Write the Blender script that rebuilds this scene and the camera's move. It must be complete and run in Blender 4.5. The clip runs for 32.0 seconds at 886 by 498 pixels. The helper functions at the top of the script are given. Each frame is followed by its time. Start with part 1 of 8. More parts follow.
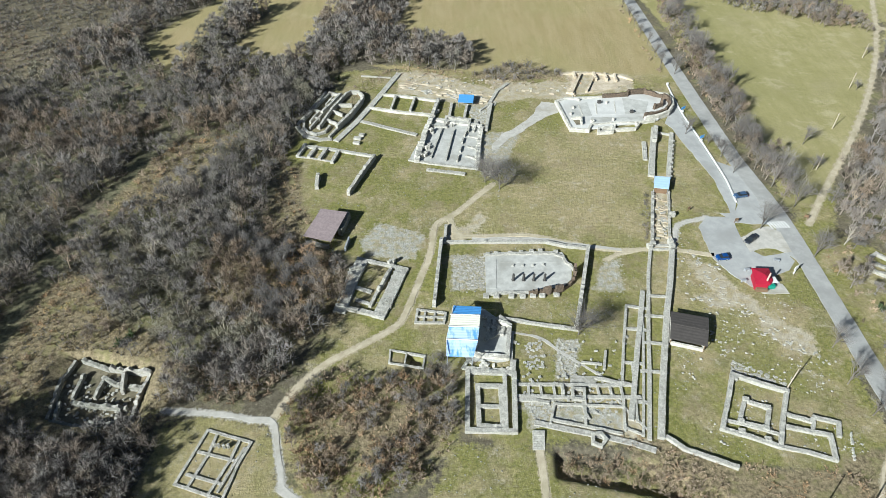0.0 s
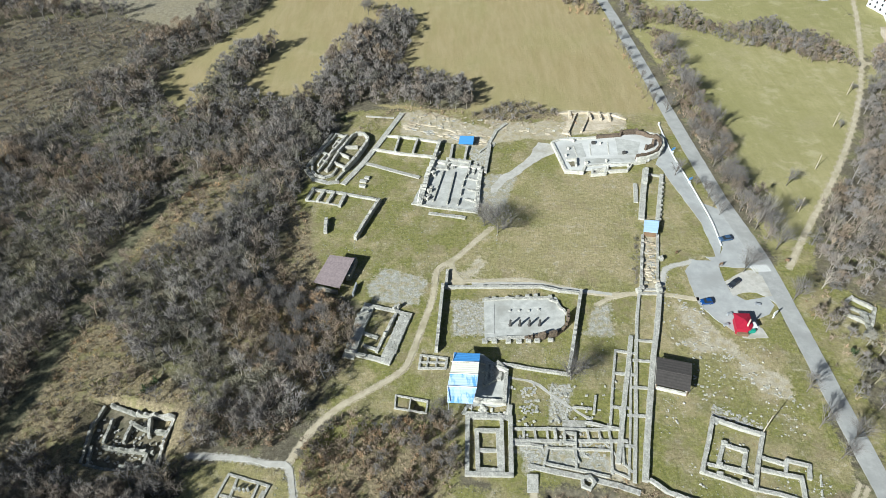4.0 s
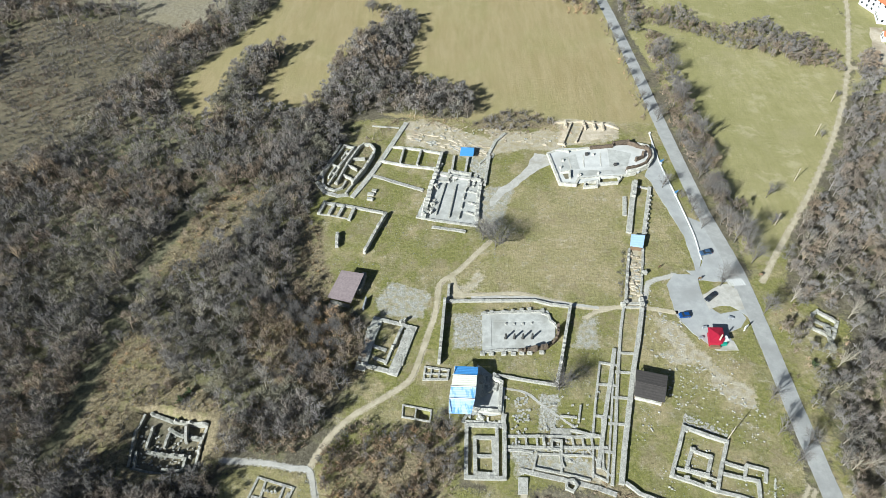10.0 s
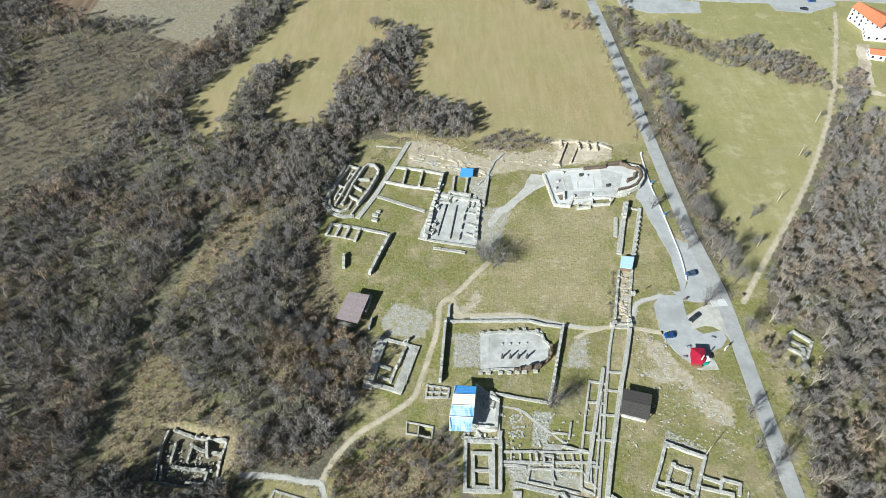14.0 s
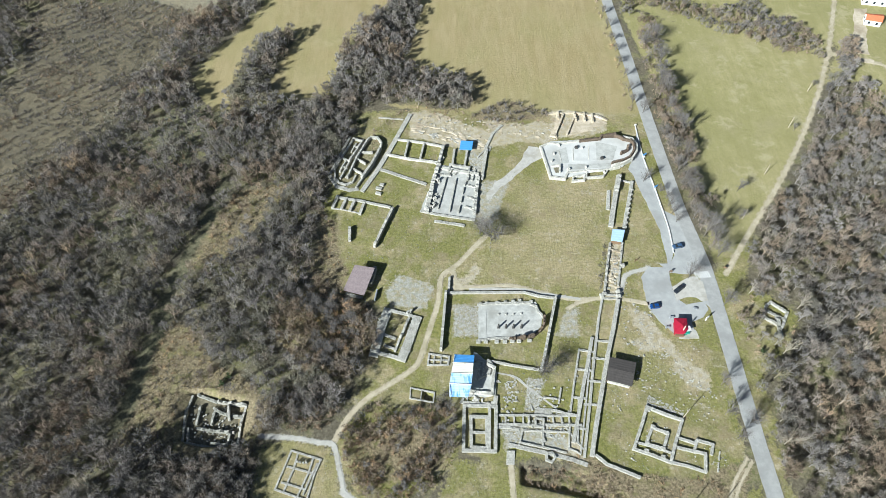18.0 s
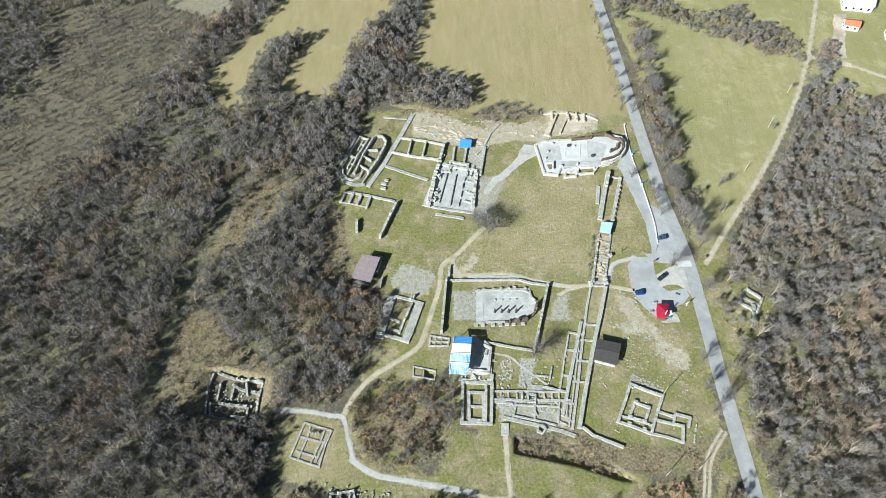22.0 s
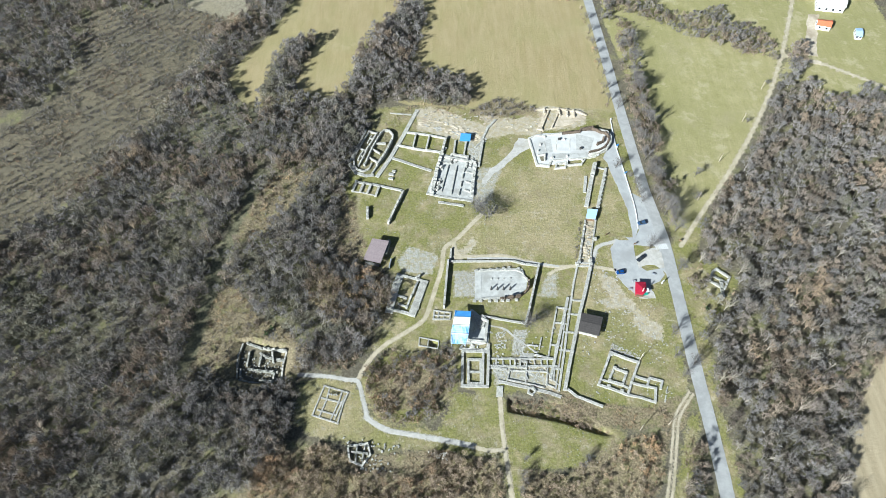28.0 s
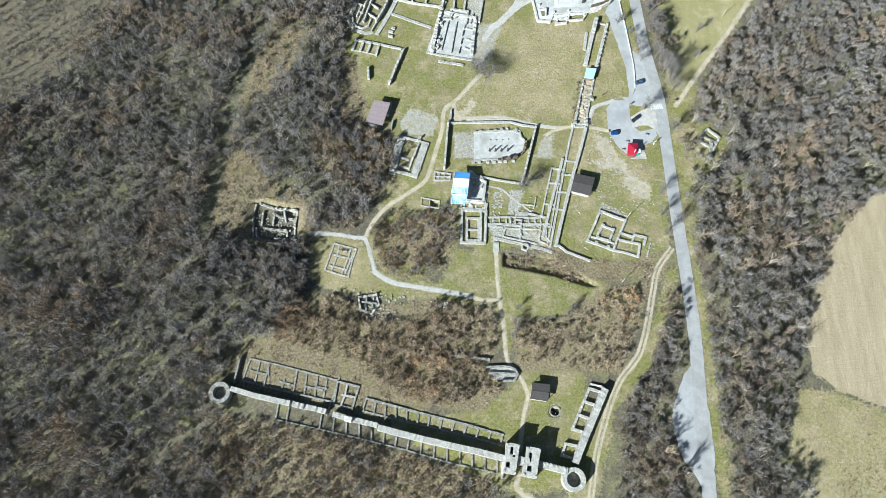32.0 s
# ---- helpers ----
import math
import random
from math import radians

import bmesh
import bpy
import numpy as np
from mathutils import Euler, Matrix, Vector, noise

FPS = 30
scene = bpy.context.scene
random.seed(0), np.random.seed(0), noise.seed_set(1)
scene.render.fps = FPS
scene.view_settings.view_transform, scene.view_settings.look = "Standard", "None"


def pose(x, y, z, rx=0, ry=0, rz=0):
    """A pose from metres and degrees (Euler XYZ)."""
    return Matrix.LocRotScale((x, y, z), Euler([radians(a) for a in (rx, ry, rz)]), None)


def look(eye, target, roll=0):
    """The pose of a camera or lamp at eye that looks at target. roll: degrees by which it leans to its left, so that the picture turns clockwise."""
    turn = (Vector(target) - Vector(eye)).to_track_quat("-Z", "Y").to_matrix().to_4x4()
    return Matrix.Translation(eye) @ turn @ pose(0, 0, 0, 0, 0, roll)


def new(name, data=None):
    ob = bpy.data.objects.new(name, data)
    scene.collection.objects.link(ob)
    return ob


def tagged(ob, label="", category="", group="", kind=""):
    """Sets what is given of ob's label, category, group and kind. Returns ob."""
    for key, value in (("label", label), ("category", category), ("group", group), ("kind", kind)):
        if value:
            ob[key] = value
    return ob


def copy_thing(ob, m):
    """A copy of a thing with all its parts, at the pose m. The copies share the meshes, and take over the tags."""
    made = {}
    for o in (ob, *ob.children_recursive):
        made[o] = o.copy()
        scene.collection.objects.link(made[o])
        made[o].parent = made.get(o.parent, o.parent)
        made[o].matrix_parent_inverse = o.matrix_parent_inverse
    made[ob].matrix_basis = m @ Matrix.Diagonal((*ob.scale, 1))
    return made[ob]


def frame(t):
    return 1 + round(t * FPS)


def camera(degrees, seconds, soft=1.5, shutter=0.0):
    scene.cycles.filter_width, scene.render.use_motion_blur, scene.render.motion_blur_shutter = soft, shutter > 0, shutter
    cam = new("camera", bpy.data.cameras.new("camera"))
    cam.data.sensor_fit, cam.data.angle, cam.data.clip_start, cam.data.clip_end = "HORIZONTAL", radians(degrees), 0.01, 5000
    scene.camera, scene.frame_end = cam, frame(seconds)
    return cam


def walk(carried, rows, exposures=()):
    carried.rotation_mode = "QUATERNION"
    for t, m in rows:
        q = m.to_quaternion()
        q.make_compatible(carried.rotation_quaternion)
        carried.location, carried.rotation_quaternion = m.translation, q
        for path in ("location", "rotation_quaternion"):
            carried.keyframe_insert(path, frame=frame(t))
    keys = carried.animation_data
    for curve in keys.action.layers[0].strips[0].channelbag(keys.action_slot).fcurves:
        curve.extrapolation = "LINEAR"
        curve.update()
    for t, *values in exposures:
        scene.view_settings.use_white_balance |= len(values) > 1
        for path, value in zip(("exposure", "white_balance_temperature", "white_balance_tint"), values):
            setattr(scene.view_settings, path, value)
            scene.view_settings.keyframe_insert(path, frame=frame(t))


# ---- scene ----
cam = camera(67.80, 32.0, soft=0.5)
PATH = [
    (0, (-2.615, -32.462, 125.167), (-2.591, -31.003, 123.799), 0.8),
    (0.5, (-2.484, -32.474, 127.585), (-2.462, -31.017, 126.215), 0.7),
    (1, (-2.668, -32.372, 129.95), (-2.644, -30.915, 128.579), 0.8),
    (1.5, (-2.589, -32.239, 132.247), (-2.566, -30.784, 130.875), 0.7),
    (2, (-2.569, -32.081, 134.647), (-2.548, -30.627, 133.273), 0.7),
    (2.5, (-2.633, -31.878, 136.854), (-2.612, -30.424, 135.48), 0.6),
    (3, (-2.545, -31.814, 139.331), (-2.526, -30.362, 137.956), 0.6),
    (3.5, (-2.47, -31.636, 141.59), (-2.452, -30.184, 140.215), 0.5),
    (5.5, (-2.494, -31.224, 151.011), (-2.479, -29.773, 149.634), 0.4),
    (6, (-2.568, -31.118, 153.075), (-2.553, -29.668, 151.699), 0.4),
    (6.5, (-2.479, -31.022, 155.233), (-2.465, -29.572, 153.856), 0.3),
    (7, (-2.638, -30.836, 157.513), (-2.624, -29.387, 156.136), 0.4),
    (7.5, (-2.512, -30.746, 159.969), (-2.5, -29.297, 158.59), 0.3),
    (8, (-2.571, -30.653, 162.228), (-2.559, -29.205, 160.849), 0.3),
    (8.5, (-2.531, -30.663, 164.536), (-2.52, -29.215, 163.157), 0.3),
    (9, (-2.655, -30.485, 166.632), (-2.643, -29.037, 165.253), 0.3),
    (9.5, (-2.655, -30.639, 168.704), (-2.644, -29.23, 167.286), 0.3),
    (10, (-2.355, -30.239, 170.971), (-2.347, -28.885, 169.499), 0.2),
    (10.5, (-2.351, -29.874, 172.63), (-2.343, -28.539, 171.141), 0.2),
    (11, (-2.491, -29.697, 174.987), (-2.482, -28.364, 173.496), 0.2),
    (11.5, (-2.594, -29.722, 177.548), (-2.584, -28.389, 176.057), 0.3),
    (12, (-2.607, -29.449, 180.35), (-2.598, -28.119, 178.857), 0.3),
    (12.5, (-2.688, -29.256, 183.092), (-2.68, -27.926, 181.597), 0.2),
    (13, (-2.747, -29.073, 185.705), (-2.738, -27.744, 184.21), 0.3),
    (13.5, (-2.826, -28.97, 188.384), (-2.817, -27.644, 186.887), 0.3),
    (15.5, (-2.674, -27.996, 198.782), (-2.666, -26.734, 197.23), 0.2),
    (16, (-2.286, -27.909, 200.616), (-2.281, -26.645, 199.066), 0.1),
    (16.5, (-2.466, -27.776, 203.122), (-2.459, -26.512, 201.572), 0.2),
    (17, (-2.277, -27.5, 205.261), (-2.272, -26.237, 203.71), 0.1),
    (17.5, (-2.427, -27.401, 208.017), (-2.422, -26.188, 206.427), 0.1),
    (18, (-2.59, -26.733, 210.839), (-2.585, -25.57, 209.212), 0.1),
    (18.5, (-2.156, -26.375, 212.977), (-2.154, -25.216, 211.347), -0.0),
    (19, (-2.126, -26.821, 214.694), (-2.124, -25.659, 213.066), 0.0),
    (19.5, (-1.931, -26.753, 216.78), (-1.931, -25.592, 215.151), -0.2),
    (20, (-2.234, -27.798, 218.834), (-2.233, -26.641, 217.203), -0.1),
    (20.5, (-2.423, -30.24, 220.856), (-2.42, -29.085, 219.223), 0.0),
    (21, (-2.412, -33.685, 222.063), (-2.411, -32.527, 220.432), -0.0),
    (21.5, (-2.509, -36.948, 223.712), (-2.507, -35.79, 222.081), 0.0),
    (22, (-2.346, -40.605, 225.196), (-2.345, -39.447, 223.565), -0.0),
    (22.5, (-2.389, -44.42, 226.52), (-2.387, -43.26, 224.891), 0.0),
    (23, (-2.269, -47.286, 228.857), (-2.27, -46.132, 227.224), -0.1),
    (23.5, (-2.626, -50.52, 230.729), (-2.625, -49.368, 229.095), -0.1),
    (24, (-2.887, -54.353, 232.169), (-2.884, -53.2, 230.535), 0.1),
    (24.5, (-2.909, -57.857, 233.665), (-2.907, -56.703, 232.031), 0.0),
    (25, (-2.868, -59.053, 236.543), (-2.866, -57.903, 234.907), -0.0),
    (25.5, (-2.841, -59.345, 238.904), (-2.842, -58.194, 237.269), -0.0),
    (27.5, (-2.472, -58.37, 249.03), (-2.476, -57.229, 247.387), -0.3),
    (28, (-2.868, -58.756, 251.068), (-2.87, -57.638, 249.41), -0.2),
    (28.5, (-3.815, -58.121, 253.508), (-3.809, -57.062, 251.811), 0.2),
    (29, (-3.43, -57.789, 255.85), (-3.428, -56.79, 254.118), -0.0),
    (29.5, (-3.362, -57.037, 258.227), (-3.361, -56.089, 256.466), -0.1),
    (30, (-3.206, -56.534, 260.957), (-3.206, -55.602, 259.188), -0.2),
    (30.5, (-3.656, -57.09, 263.371), (-3.654, -56.175, 261.592), -0.1),
    (31, (-2.365, -57.101, 265.578), (-2.373, -56.268, 263.76), -0.7),
    (31.5, (-2.411, -56.716, 268.028), (-2.419, -55.981, 266.168), -0.8),
    (32, (-2.279, -55.137, 270.92), (-2.288, -54.467, 269.035), -1.1),
]
walk(cam, [(t, look(eye, target, roll)) for t, eye, target, roll in PATH], exposures=((0, 0.87, 5930, 3), (13, 0.95, 5870, 3), (23, 1.05, 5750, 3), (32, 1.17, 5620, 3)))

# ---- light ----
SUN_AZ, SUN_EL = radians(224.0), radians(29.0)  # the sun stands in this compass direction of the plan (from +x, anticlockwise)
world = bpy.data.worlds.new("sky")
scene.world = world
world.use_nodes = True
wn = world.node_tree.nodes
sky = wn.new("ShaderNodeTexSky")
sky.sky_type, sky.sun_disc = "NISHITA", False
sky.sun_elevation, sky.sun_rotation = SUN_EL, radians(90) - SUN_AZ
sky.air_density, sky.dust_density, sky.altitude = 1.0, 1.5, 200
wn["Background"].inputs["Strength"].default_value = 0.030
world.node_tree.links.new(sky.outputs["Color"], wn["Background"].inputs["Color"])
lamp = bpy.data.lights.new("sun", "SUN")
lamp.energy, lamp.angle, lamp.color = 5.0, radians(0.53), (1.0, 0.968, 0.915)
sun = new("sun", lamp)
sun_dir = Vector((math.cos(SUN_AZ) * math.cos(SUN_EL), math.sin(SUN_AZ) * math.cos(SUN_EL), math.sin(SUN_EL)))
sun.matrix_basis = look(sun_dir * 400, (0, 0, 0))

# ---- materials ----
rng = np.random.default_rng(7)


class Nodes:
    """A small writer for node materials."""

    def __init__(self, name, rough=0.9, metal=0.0, spec=0.3):
        self.mat = bpy.data.materials.new(name)
        self.mat.use_nodes = True
        self.tree = self.mat.node_tree
        self.out = self.tree.nodes["Principled BSDF"]
        self.out.inputs["Roughness"].default_value = rough
        self.out.inputs["Metallic"].default_value = metal
        self.out.inputs["Specular IOR Level"].default_value = spec
        self.where = self.tree.nodes.new("ShaderNodeNewGeometry").outputs["Position"]

    def put(self, socket, value):
        if isinstance(value, bpy.types.NodeSocket):
            self.tree.links.new(value, socket)
        elif isinstance(value, (int, float)):
            socket.default_value = value
        else:
            socket.default_value = (*value, 1.0)[: len(socket.default_value)]

    def noise(self, scale, detail=3.0, rough=0.55, stretch=(1, 1, 1), turn=0.0):
        n = self.tree.nodes.new("ShaderNodeTexNoise")
        n.inputs["Scale"].default_value, n.inputs["Detail"].default_value, n.inputs["Roughness"].default_value = scale, detail, rough
        at = self.where
        if stretch != (1, 1, 1) or turn:
            m = self.tree.nodes.new("ShaderNodeMapping")
            m.inputs["Rotation"].default_value = (0, 0, radians(turn))
            m.inputs["Scale"].default_value = stretch
            self.put(m.inputs["Vector"], at)
            at = m.outputs["Vector"]
        self.put(n.inputs["Vector"], at)
        return n.outputs["Fac"]

    def cells(self, scale, feature="F1", out="Color", stretch=(1, 1, 1)):
        n = self.tree.nodes.new("ShaderNodeTexVoronoi")
        n.feature = feature
        n.inputs["Scale"].default_value = scale
        m = self.tree.nodes.new("ShaderNodeMapping")
        m.inputs["Scale"].default_value = stretch
        self.put(m.inputs["Vector"], self.where)
        self.put(n.inputs["Vector"], m.outputs["Vector"])
        return n.outputs[out]

    def ramp(self, fac, low, high, a=0.0, b=1.0):
        """Maps fac from low..high to a..b, clamped."""
        n = self.tree.nodes.new("ShaderNodeMapRange")
        for key, v in (("Value", fac), ("From Min", low), ("From Max", high), ("To Min", a), ("To Max", b)):
            self.put(n.inputs[key], v)
        return n.outputs["Result"]

    def mix(self, fac, a, b, kind="MIX"):
        n = self.tree.nodes.new("ShaderNodeMix")
        n.data_type, n.blend_type = "RGBA", kind
        self.put(n.inputs[0], fac)
        self.put(n.inputs[6], a)
        self.put(n.inputs[7], b)
        return n.outputs[2]

    def math(self, op, a, b):
        n = self.tree.nodes.new("ShaderNodeMath")
        n.operation = op
        self.put(n.inputs[0], a)
        self.put(n.inputs[1], b)
        return n.outputs[0]

    def attr(self, name, out="Fac"):
        n = self.tree.nodes.new("ShaderNodeAttribute")
        n.attribute_name = name
        return n.outputs[out]

    def random(self):
        return self.tree.nodes.new("ShaderNodeObjectInfo").outputs["Random"]

    def island(self):
        return self.tree.nodes.new("ShaderNodeNewGeometry").outputs["Random Per Island"]

    def done(self, colour, height=None, strength=0.5, distance=0.1):
        self.put(self.out.inputs["Base Color"], colour)
        if height is not None:
            b = self.tree.nodes.new("ShaderNodeBump")
            b.inputs["Strength"].default_value, b.inputs["Distance"].default_value = strength, distance
            self.put(b.inputs["Height"], height)
            self.put(self.out.inputs["Normal"], b.outputs["Normal"])
        return self.mat


def ground_material():
    n = Nodes("soil_and_grass", 0.95, spec=0.1)
    big, mid, fine, grit = n.noise(0.03, 4), n.noise(0.16, 4), n.noise(0.9, 5, 0.7), n.noise(5.0, 3, 0.7)
    patchy = n.noise(0.09, 6, 0.68)
    litter = n.mix(n.ramp(fine, 0.35, 0.65), (0.072, 0.064, 0.048), (0.168, 0.149, 0.11))
    litter = n.mix(n.ramp(n.noise(0.6, 6, 0.8), 0.55, 0.66, 0, 0.7), litter, (0.30, 0.265, 0.185))
    litter = n.mix(n.ramp(patchy, 0.5, 0.62), litter, n.mix(n.ramp(fine, 0.4, 0.6), (0.13, 0.135, 0.055), (0.25, 0.225, 0.13)))
    green = n.mix(n.ramp(fine, 0.35, 0.65), (0.15, 0.142, 0.055), (0.275, 0.25, 0.12))
    dry = n.mix(n.ramp(fine, 0.3, 0.7), (0.28, 0.235, 0.12), (0.44, 0.37, 0.215))
    soil = n.mix(n.ramp(fine, 0.35, 0.65), (0.38, 0.335, 0.25), (0.54, 0.49, 0.39))
    dryness = n.math("ADD", n.ramp(n.attr("dry"), 0, 1, -0.06, 0.09), n.math("ADD", n.math("MULTIPLY", patchy, 0.65), n.math("MULTIPLY", mid, 0.35)))
    grass = n.mix(n.ramp(dryness, 0.37, 0.52), green, dry)
    lush = n.ramp(n.attr("dry"), 0, 1, 1.0, 0.3)
    grass = n.mix(n.ramp(n.noise(0.33, 6, 0.75), 0.54, 0.62, 0, 0.65), grass, soil)
    grass = n.mix(n.math("MULTIPLY", lush, n.ramp(n.noise(0.075, 5, 0.65), 0.44, 0.54, 0, 0.9)), grass, n.mix(n.ramp(fine, 0.38, 0.62), (0.128, 0.138, 0.03), (0.262, 0.253, 0.075)))
    grass = n.mix(n.ramp(n.noise(0.13, 6, 0.72), 0.54, 0.62, 0, 0.6), grass, n.mix(n.ramp(grit, 0.4, 0.6), (0.20, 0.16, 0.09), (0.34, 0.275, 0.17)))
    grass = n.mix(n.math("MULTIPLY", lush, n.ramp(n.noise(0.5, 6, 0.8), 0.54, 0.62, 0, 0.6)), grass, (0.175, 0.19, 0.05))
    grass = n.mix(n.ramp(n.noise(1.1, 5, 0.8), 0.56, 0.64, 0, 0.5), grass, (0.085, 0.085, 0.04))
    grass = n.mix(n.ramp(n.noise(1.6, 5, 0.85), 0.56, 0.64, 0, 0.7), grass, (0.46, 0.41, 0.30))
    grass = n.mix(n.ramp(n.noise(3.2, 3, 0.8), 0.58, 0.66, 0, 0.5), grass, (0.06, 0.062, 0.03))
    meadow = n.mix(n.ramp(mid, 0.3, 0.7), (0.325, 0.297, 0.132), (0.43, 0.38, 0.20))
    meadow = n.mix(n.ramp(n.noise(0.25, 4, 0.6, (1.0, 0.10, 1), 12), 0.42, 0.6, 0, 0.45), meadow, (0.26, 0.245, 0.09))
    meadow = n.mix(n.ramp(n.noise(0.015, 4), 0.42, 0.6, 0, 0.6), meadow, (0.27, 0.26, 0.10))
    meadow = n.mix(n.ramp(n.noise(0.05, 5, 0.7), 0.55, 0.7, 0, 0.5), meadow, (0.38, 0.33, 0.20))
    meadow = n.mix(n.ramp(fine, 0.35, 0.75, 0, 0.3), meadow, (0.19, 0.185, 0.07))
    meadow = n.mix(n.ramp(n.noise(0.6, 6, 0.8), 0.55, 0.68, 0, 0.45), meadow, (0.43, 0.375, 0.24))
    meadow = n.mix(n.ramp(n.noise(0.45, 5, 0.8, (1, 0.4, 1), 12), 0.56, 0.68, 0, 0.4), meadow, (0.20, 0.19, 0.075))
    tan = n.mix(n.ramp(n.noise(0.3, 5, 0.7, (1.0, 0.15, 1), 12), 0.4, 0.6), (0.335, 0.27, 0.135), (0.385, 0.315, 0.17))
    meadow = n.mix(n.ramp(n.noise(1.4, 5, 0.8), 0.57, 0.68, 0, 0.3), meadow, (0.15, 0.15, 0.06))
    meadow = n.mix(n.ramp(n.noise(0.07, 6, 0.75), 0.54, 0.62, 0, 0.6), meadow, (0.46, 0.41, 0.25))
    tan = n.mix(n.ramp(n.noise(1.2, 5, 0.8), 0.54, 0.68, 0, 0.4), tan, (0.17, 0.15, 0.065))
    tan = n.mix(n.ramp(n.noise(0.10, 4, 0.7, (1.0, 0.25, 1), 12), 0.5, 0.65, 0, 0.35), tan, (0.27, 0.245, 0.10))
    meadow = n.mix(n.math("MULTIPLY", n.attr("dry"), n.ramp(n.noise(0.018, 5, 0.6), 0.36, 0.52, 0.55, 1.0)), meadow, tan)
    crop = n.mix(n.ramp(n.noise(0.35, 3, 0.6, (1, 0.12, 1), -25), 0.4, 0.62), (0.365, 0.30, 0.19), (0.44, 0.365, 0.24))
    plough = n.mix(n.ramp(n.noise(0.5, 2, 0.5, (1, 0.04, 1), -20), 0.42, 0.58), (0.13, 0.085, 0.06), (0.21, 0.145, 0.10))
    scrub = n.mix(n.ramp(n.noise(0.3, 5, 0.7), 0.4, 0.6), (0.078, 0.068, 0.049), (0.165, 0.142, 0.10))
    scrub = n.mix(n.ramp(n.noise(0.7, 6, 0.8), 0.5, 0.6, 0, 0.8), scrub, (0.255, 0.21, 0.135))
    scrub = n.mix(n.ramp(n.noise(0.14, 4, 0.65, (0.3, 1.0, 1), 20), 0.48, 0.62, 0, 0.7), scrub, (0.13, 0.115, 0.085))
    fallow = n.mix(n.ramp(n.noise(0.5, 6, 0.75), 0.38, 0.62), (0.20, 0.178, 0.13), (0.34, 0.305, 0.225))
    fallow = n.mix(n.ramp(n.noise(0.06, 4, 0.6), 0.45, 0.65, 0, 0.5), fallow, (0.27, 0.235, 0.155))
    rough = n.mix(n.ramp(n.noise(0.9, 5, 0.75), 0.4, 0.6), (0.10, 0.10, 0.06), (0.23, 0.215, 0.135))
    straw = n.mix(n.ramp(n.noise(1.1, 5, 0.75), 0.4, 0.6), (0.11, 0.09, 0.055), (0.33, 0.27, 0.17))
    straw = n.mix(n.ramp(n.noise(0.22, 5, 0.7), 0.52, 0.62, 0, 0.7), straw, n.mix(n.ramp(fine, 0.4, 0.6), (0.13, 0.135, 0.045), (0.26, 0.24, 0.11)))
    bare = n.mix(n.ramp(fine, 0.35, 0.65), (0.38, 0.335, 0.25), (0.56, 0.505, 0.40))
    bare = n.mix(n.ramp(n.noise(0.45, 5, 0.7), 0.48, 0.58, 0, 0.8), bare, dry)
    gravel = n.mix(n.ramp(n.noise(1.6, 5, 0.75), 0.4, 0.6), (0.30, 0.295, 0.26), (0.52, 0.51, 0.465))
    gravel = n.mix(n.ramp(n.noise(0.5, 6, 0.75), 0.46, 0.58, 0, 0.75), gravel, dry)
    gravel = n.mix(n.ramp(n.noise(0.8, 6, 0.8), 0.52, 0.62, 0, 0.7), gravel, (0.20, 0.20, 0.09))
    c = litter
    for name, colour in (("scrub", scrub), ("fallow", fallow), ("rough", rough), ("meadow", meadow), ("wooded", litter), ("grass", grass), ("straw", straw), ("crop", crop), ("plough", plough), ("bare", bare), ("gravel", gravel)):
        edge = n.math("ADD", n.attr(name), n.ramp(fine, 0.3, 0.7, -0.25, 0.25))
        edge = n.math("ADD", edge, n.ramp(mid, 0.3, 0.7, -0.2, 0.2))
        c = n.mix(n.ramp(edge, 0.38, 0.62), c, colour)
    trod = n.mix(n.ramp(fine, 0.35, 0.65), (0.37, 0.32, 0.23), (0.50, 0.44, 0.33))
    chips = n.mix(n.ramp(fine, 0.35, 0.65), (0.38, 0.365, 0.33), (0.50, 0.48, 0.44))
    for name, colour in (("trail", trod), ("chippings", chips)):
        edge = n.math("ADD", n.attr(name), n.ramp(n.noise(1.6, 4, 0.7), 0.3, 0.7, -0.3, 0.3))
        c = n.mix(n.ramp(edge, 0.3, 0.6), c, colour)
    c = n.mix(n.ramp(grit, 0.4, 0.68, 0.0, 0.42), c, (0.10, 0.09, 0.055))
    c = n.mix(n.ramp(big, 0.4, 0.62, 0.0, 0.2), c, n.mix(0.5, c, (0.33, 0.28, 0.17)))
    return n.done(c, n.math("ADD", fine, n.math("MULTIPLY", grit, 0.5)), 0.85, 0.28)


def stone_material(name, a, b, dirt, rough=0.9, scale=1.6):
    n = Nodes(name, rough, spec=0.25)
    cell = n.cells(scale, "F1", "Color", (1, 1, 1.6))
    joint = n.cells(scale, "DISTANCE_TO_EDGE", "Distance", (1, 1, 1.6))
    c = n.mix(n.ramp(cell, 0.2, 0.8), a, b)
    c = n.mix(n.ramp(n.noise(0.5, 4, 0.65), 0.5, 0.72, 0, 0.65), c, dirt)
    c = n.mix(n.ramp(n.noise(6, 3, 0.7), 0.35, 0.75, 0, 0.3), c, dirt)
    c = n.mix(n.ramp(joint, 0.0, 0.06, 0.3, 0.0), c, (0.19, 0.175, 0.145))
    return n.done(c, n.math("ADD", n.ramp(joint, 0, 0.1), n.noise(4, 3)), 0.7, 0.08)


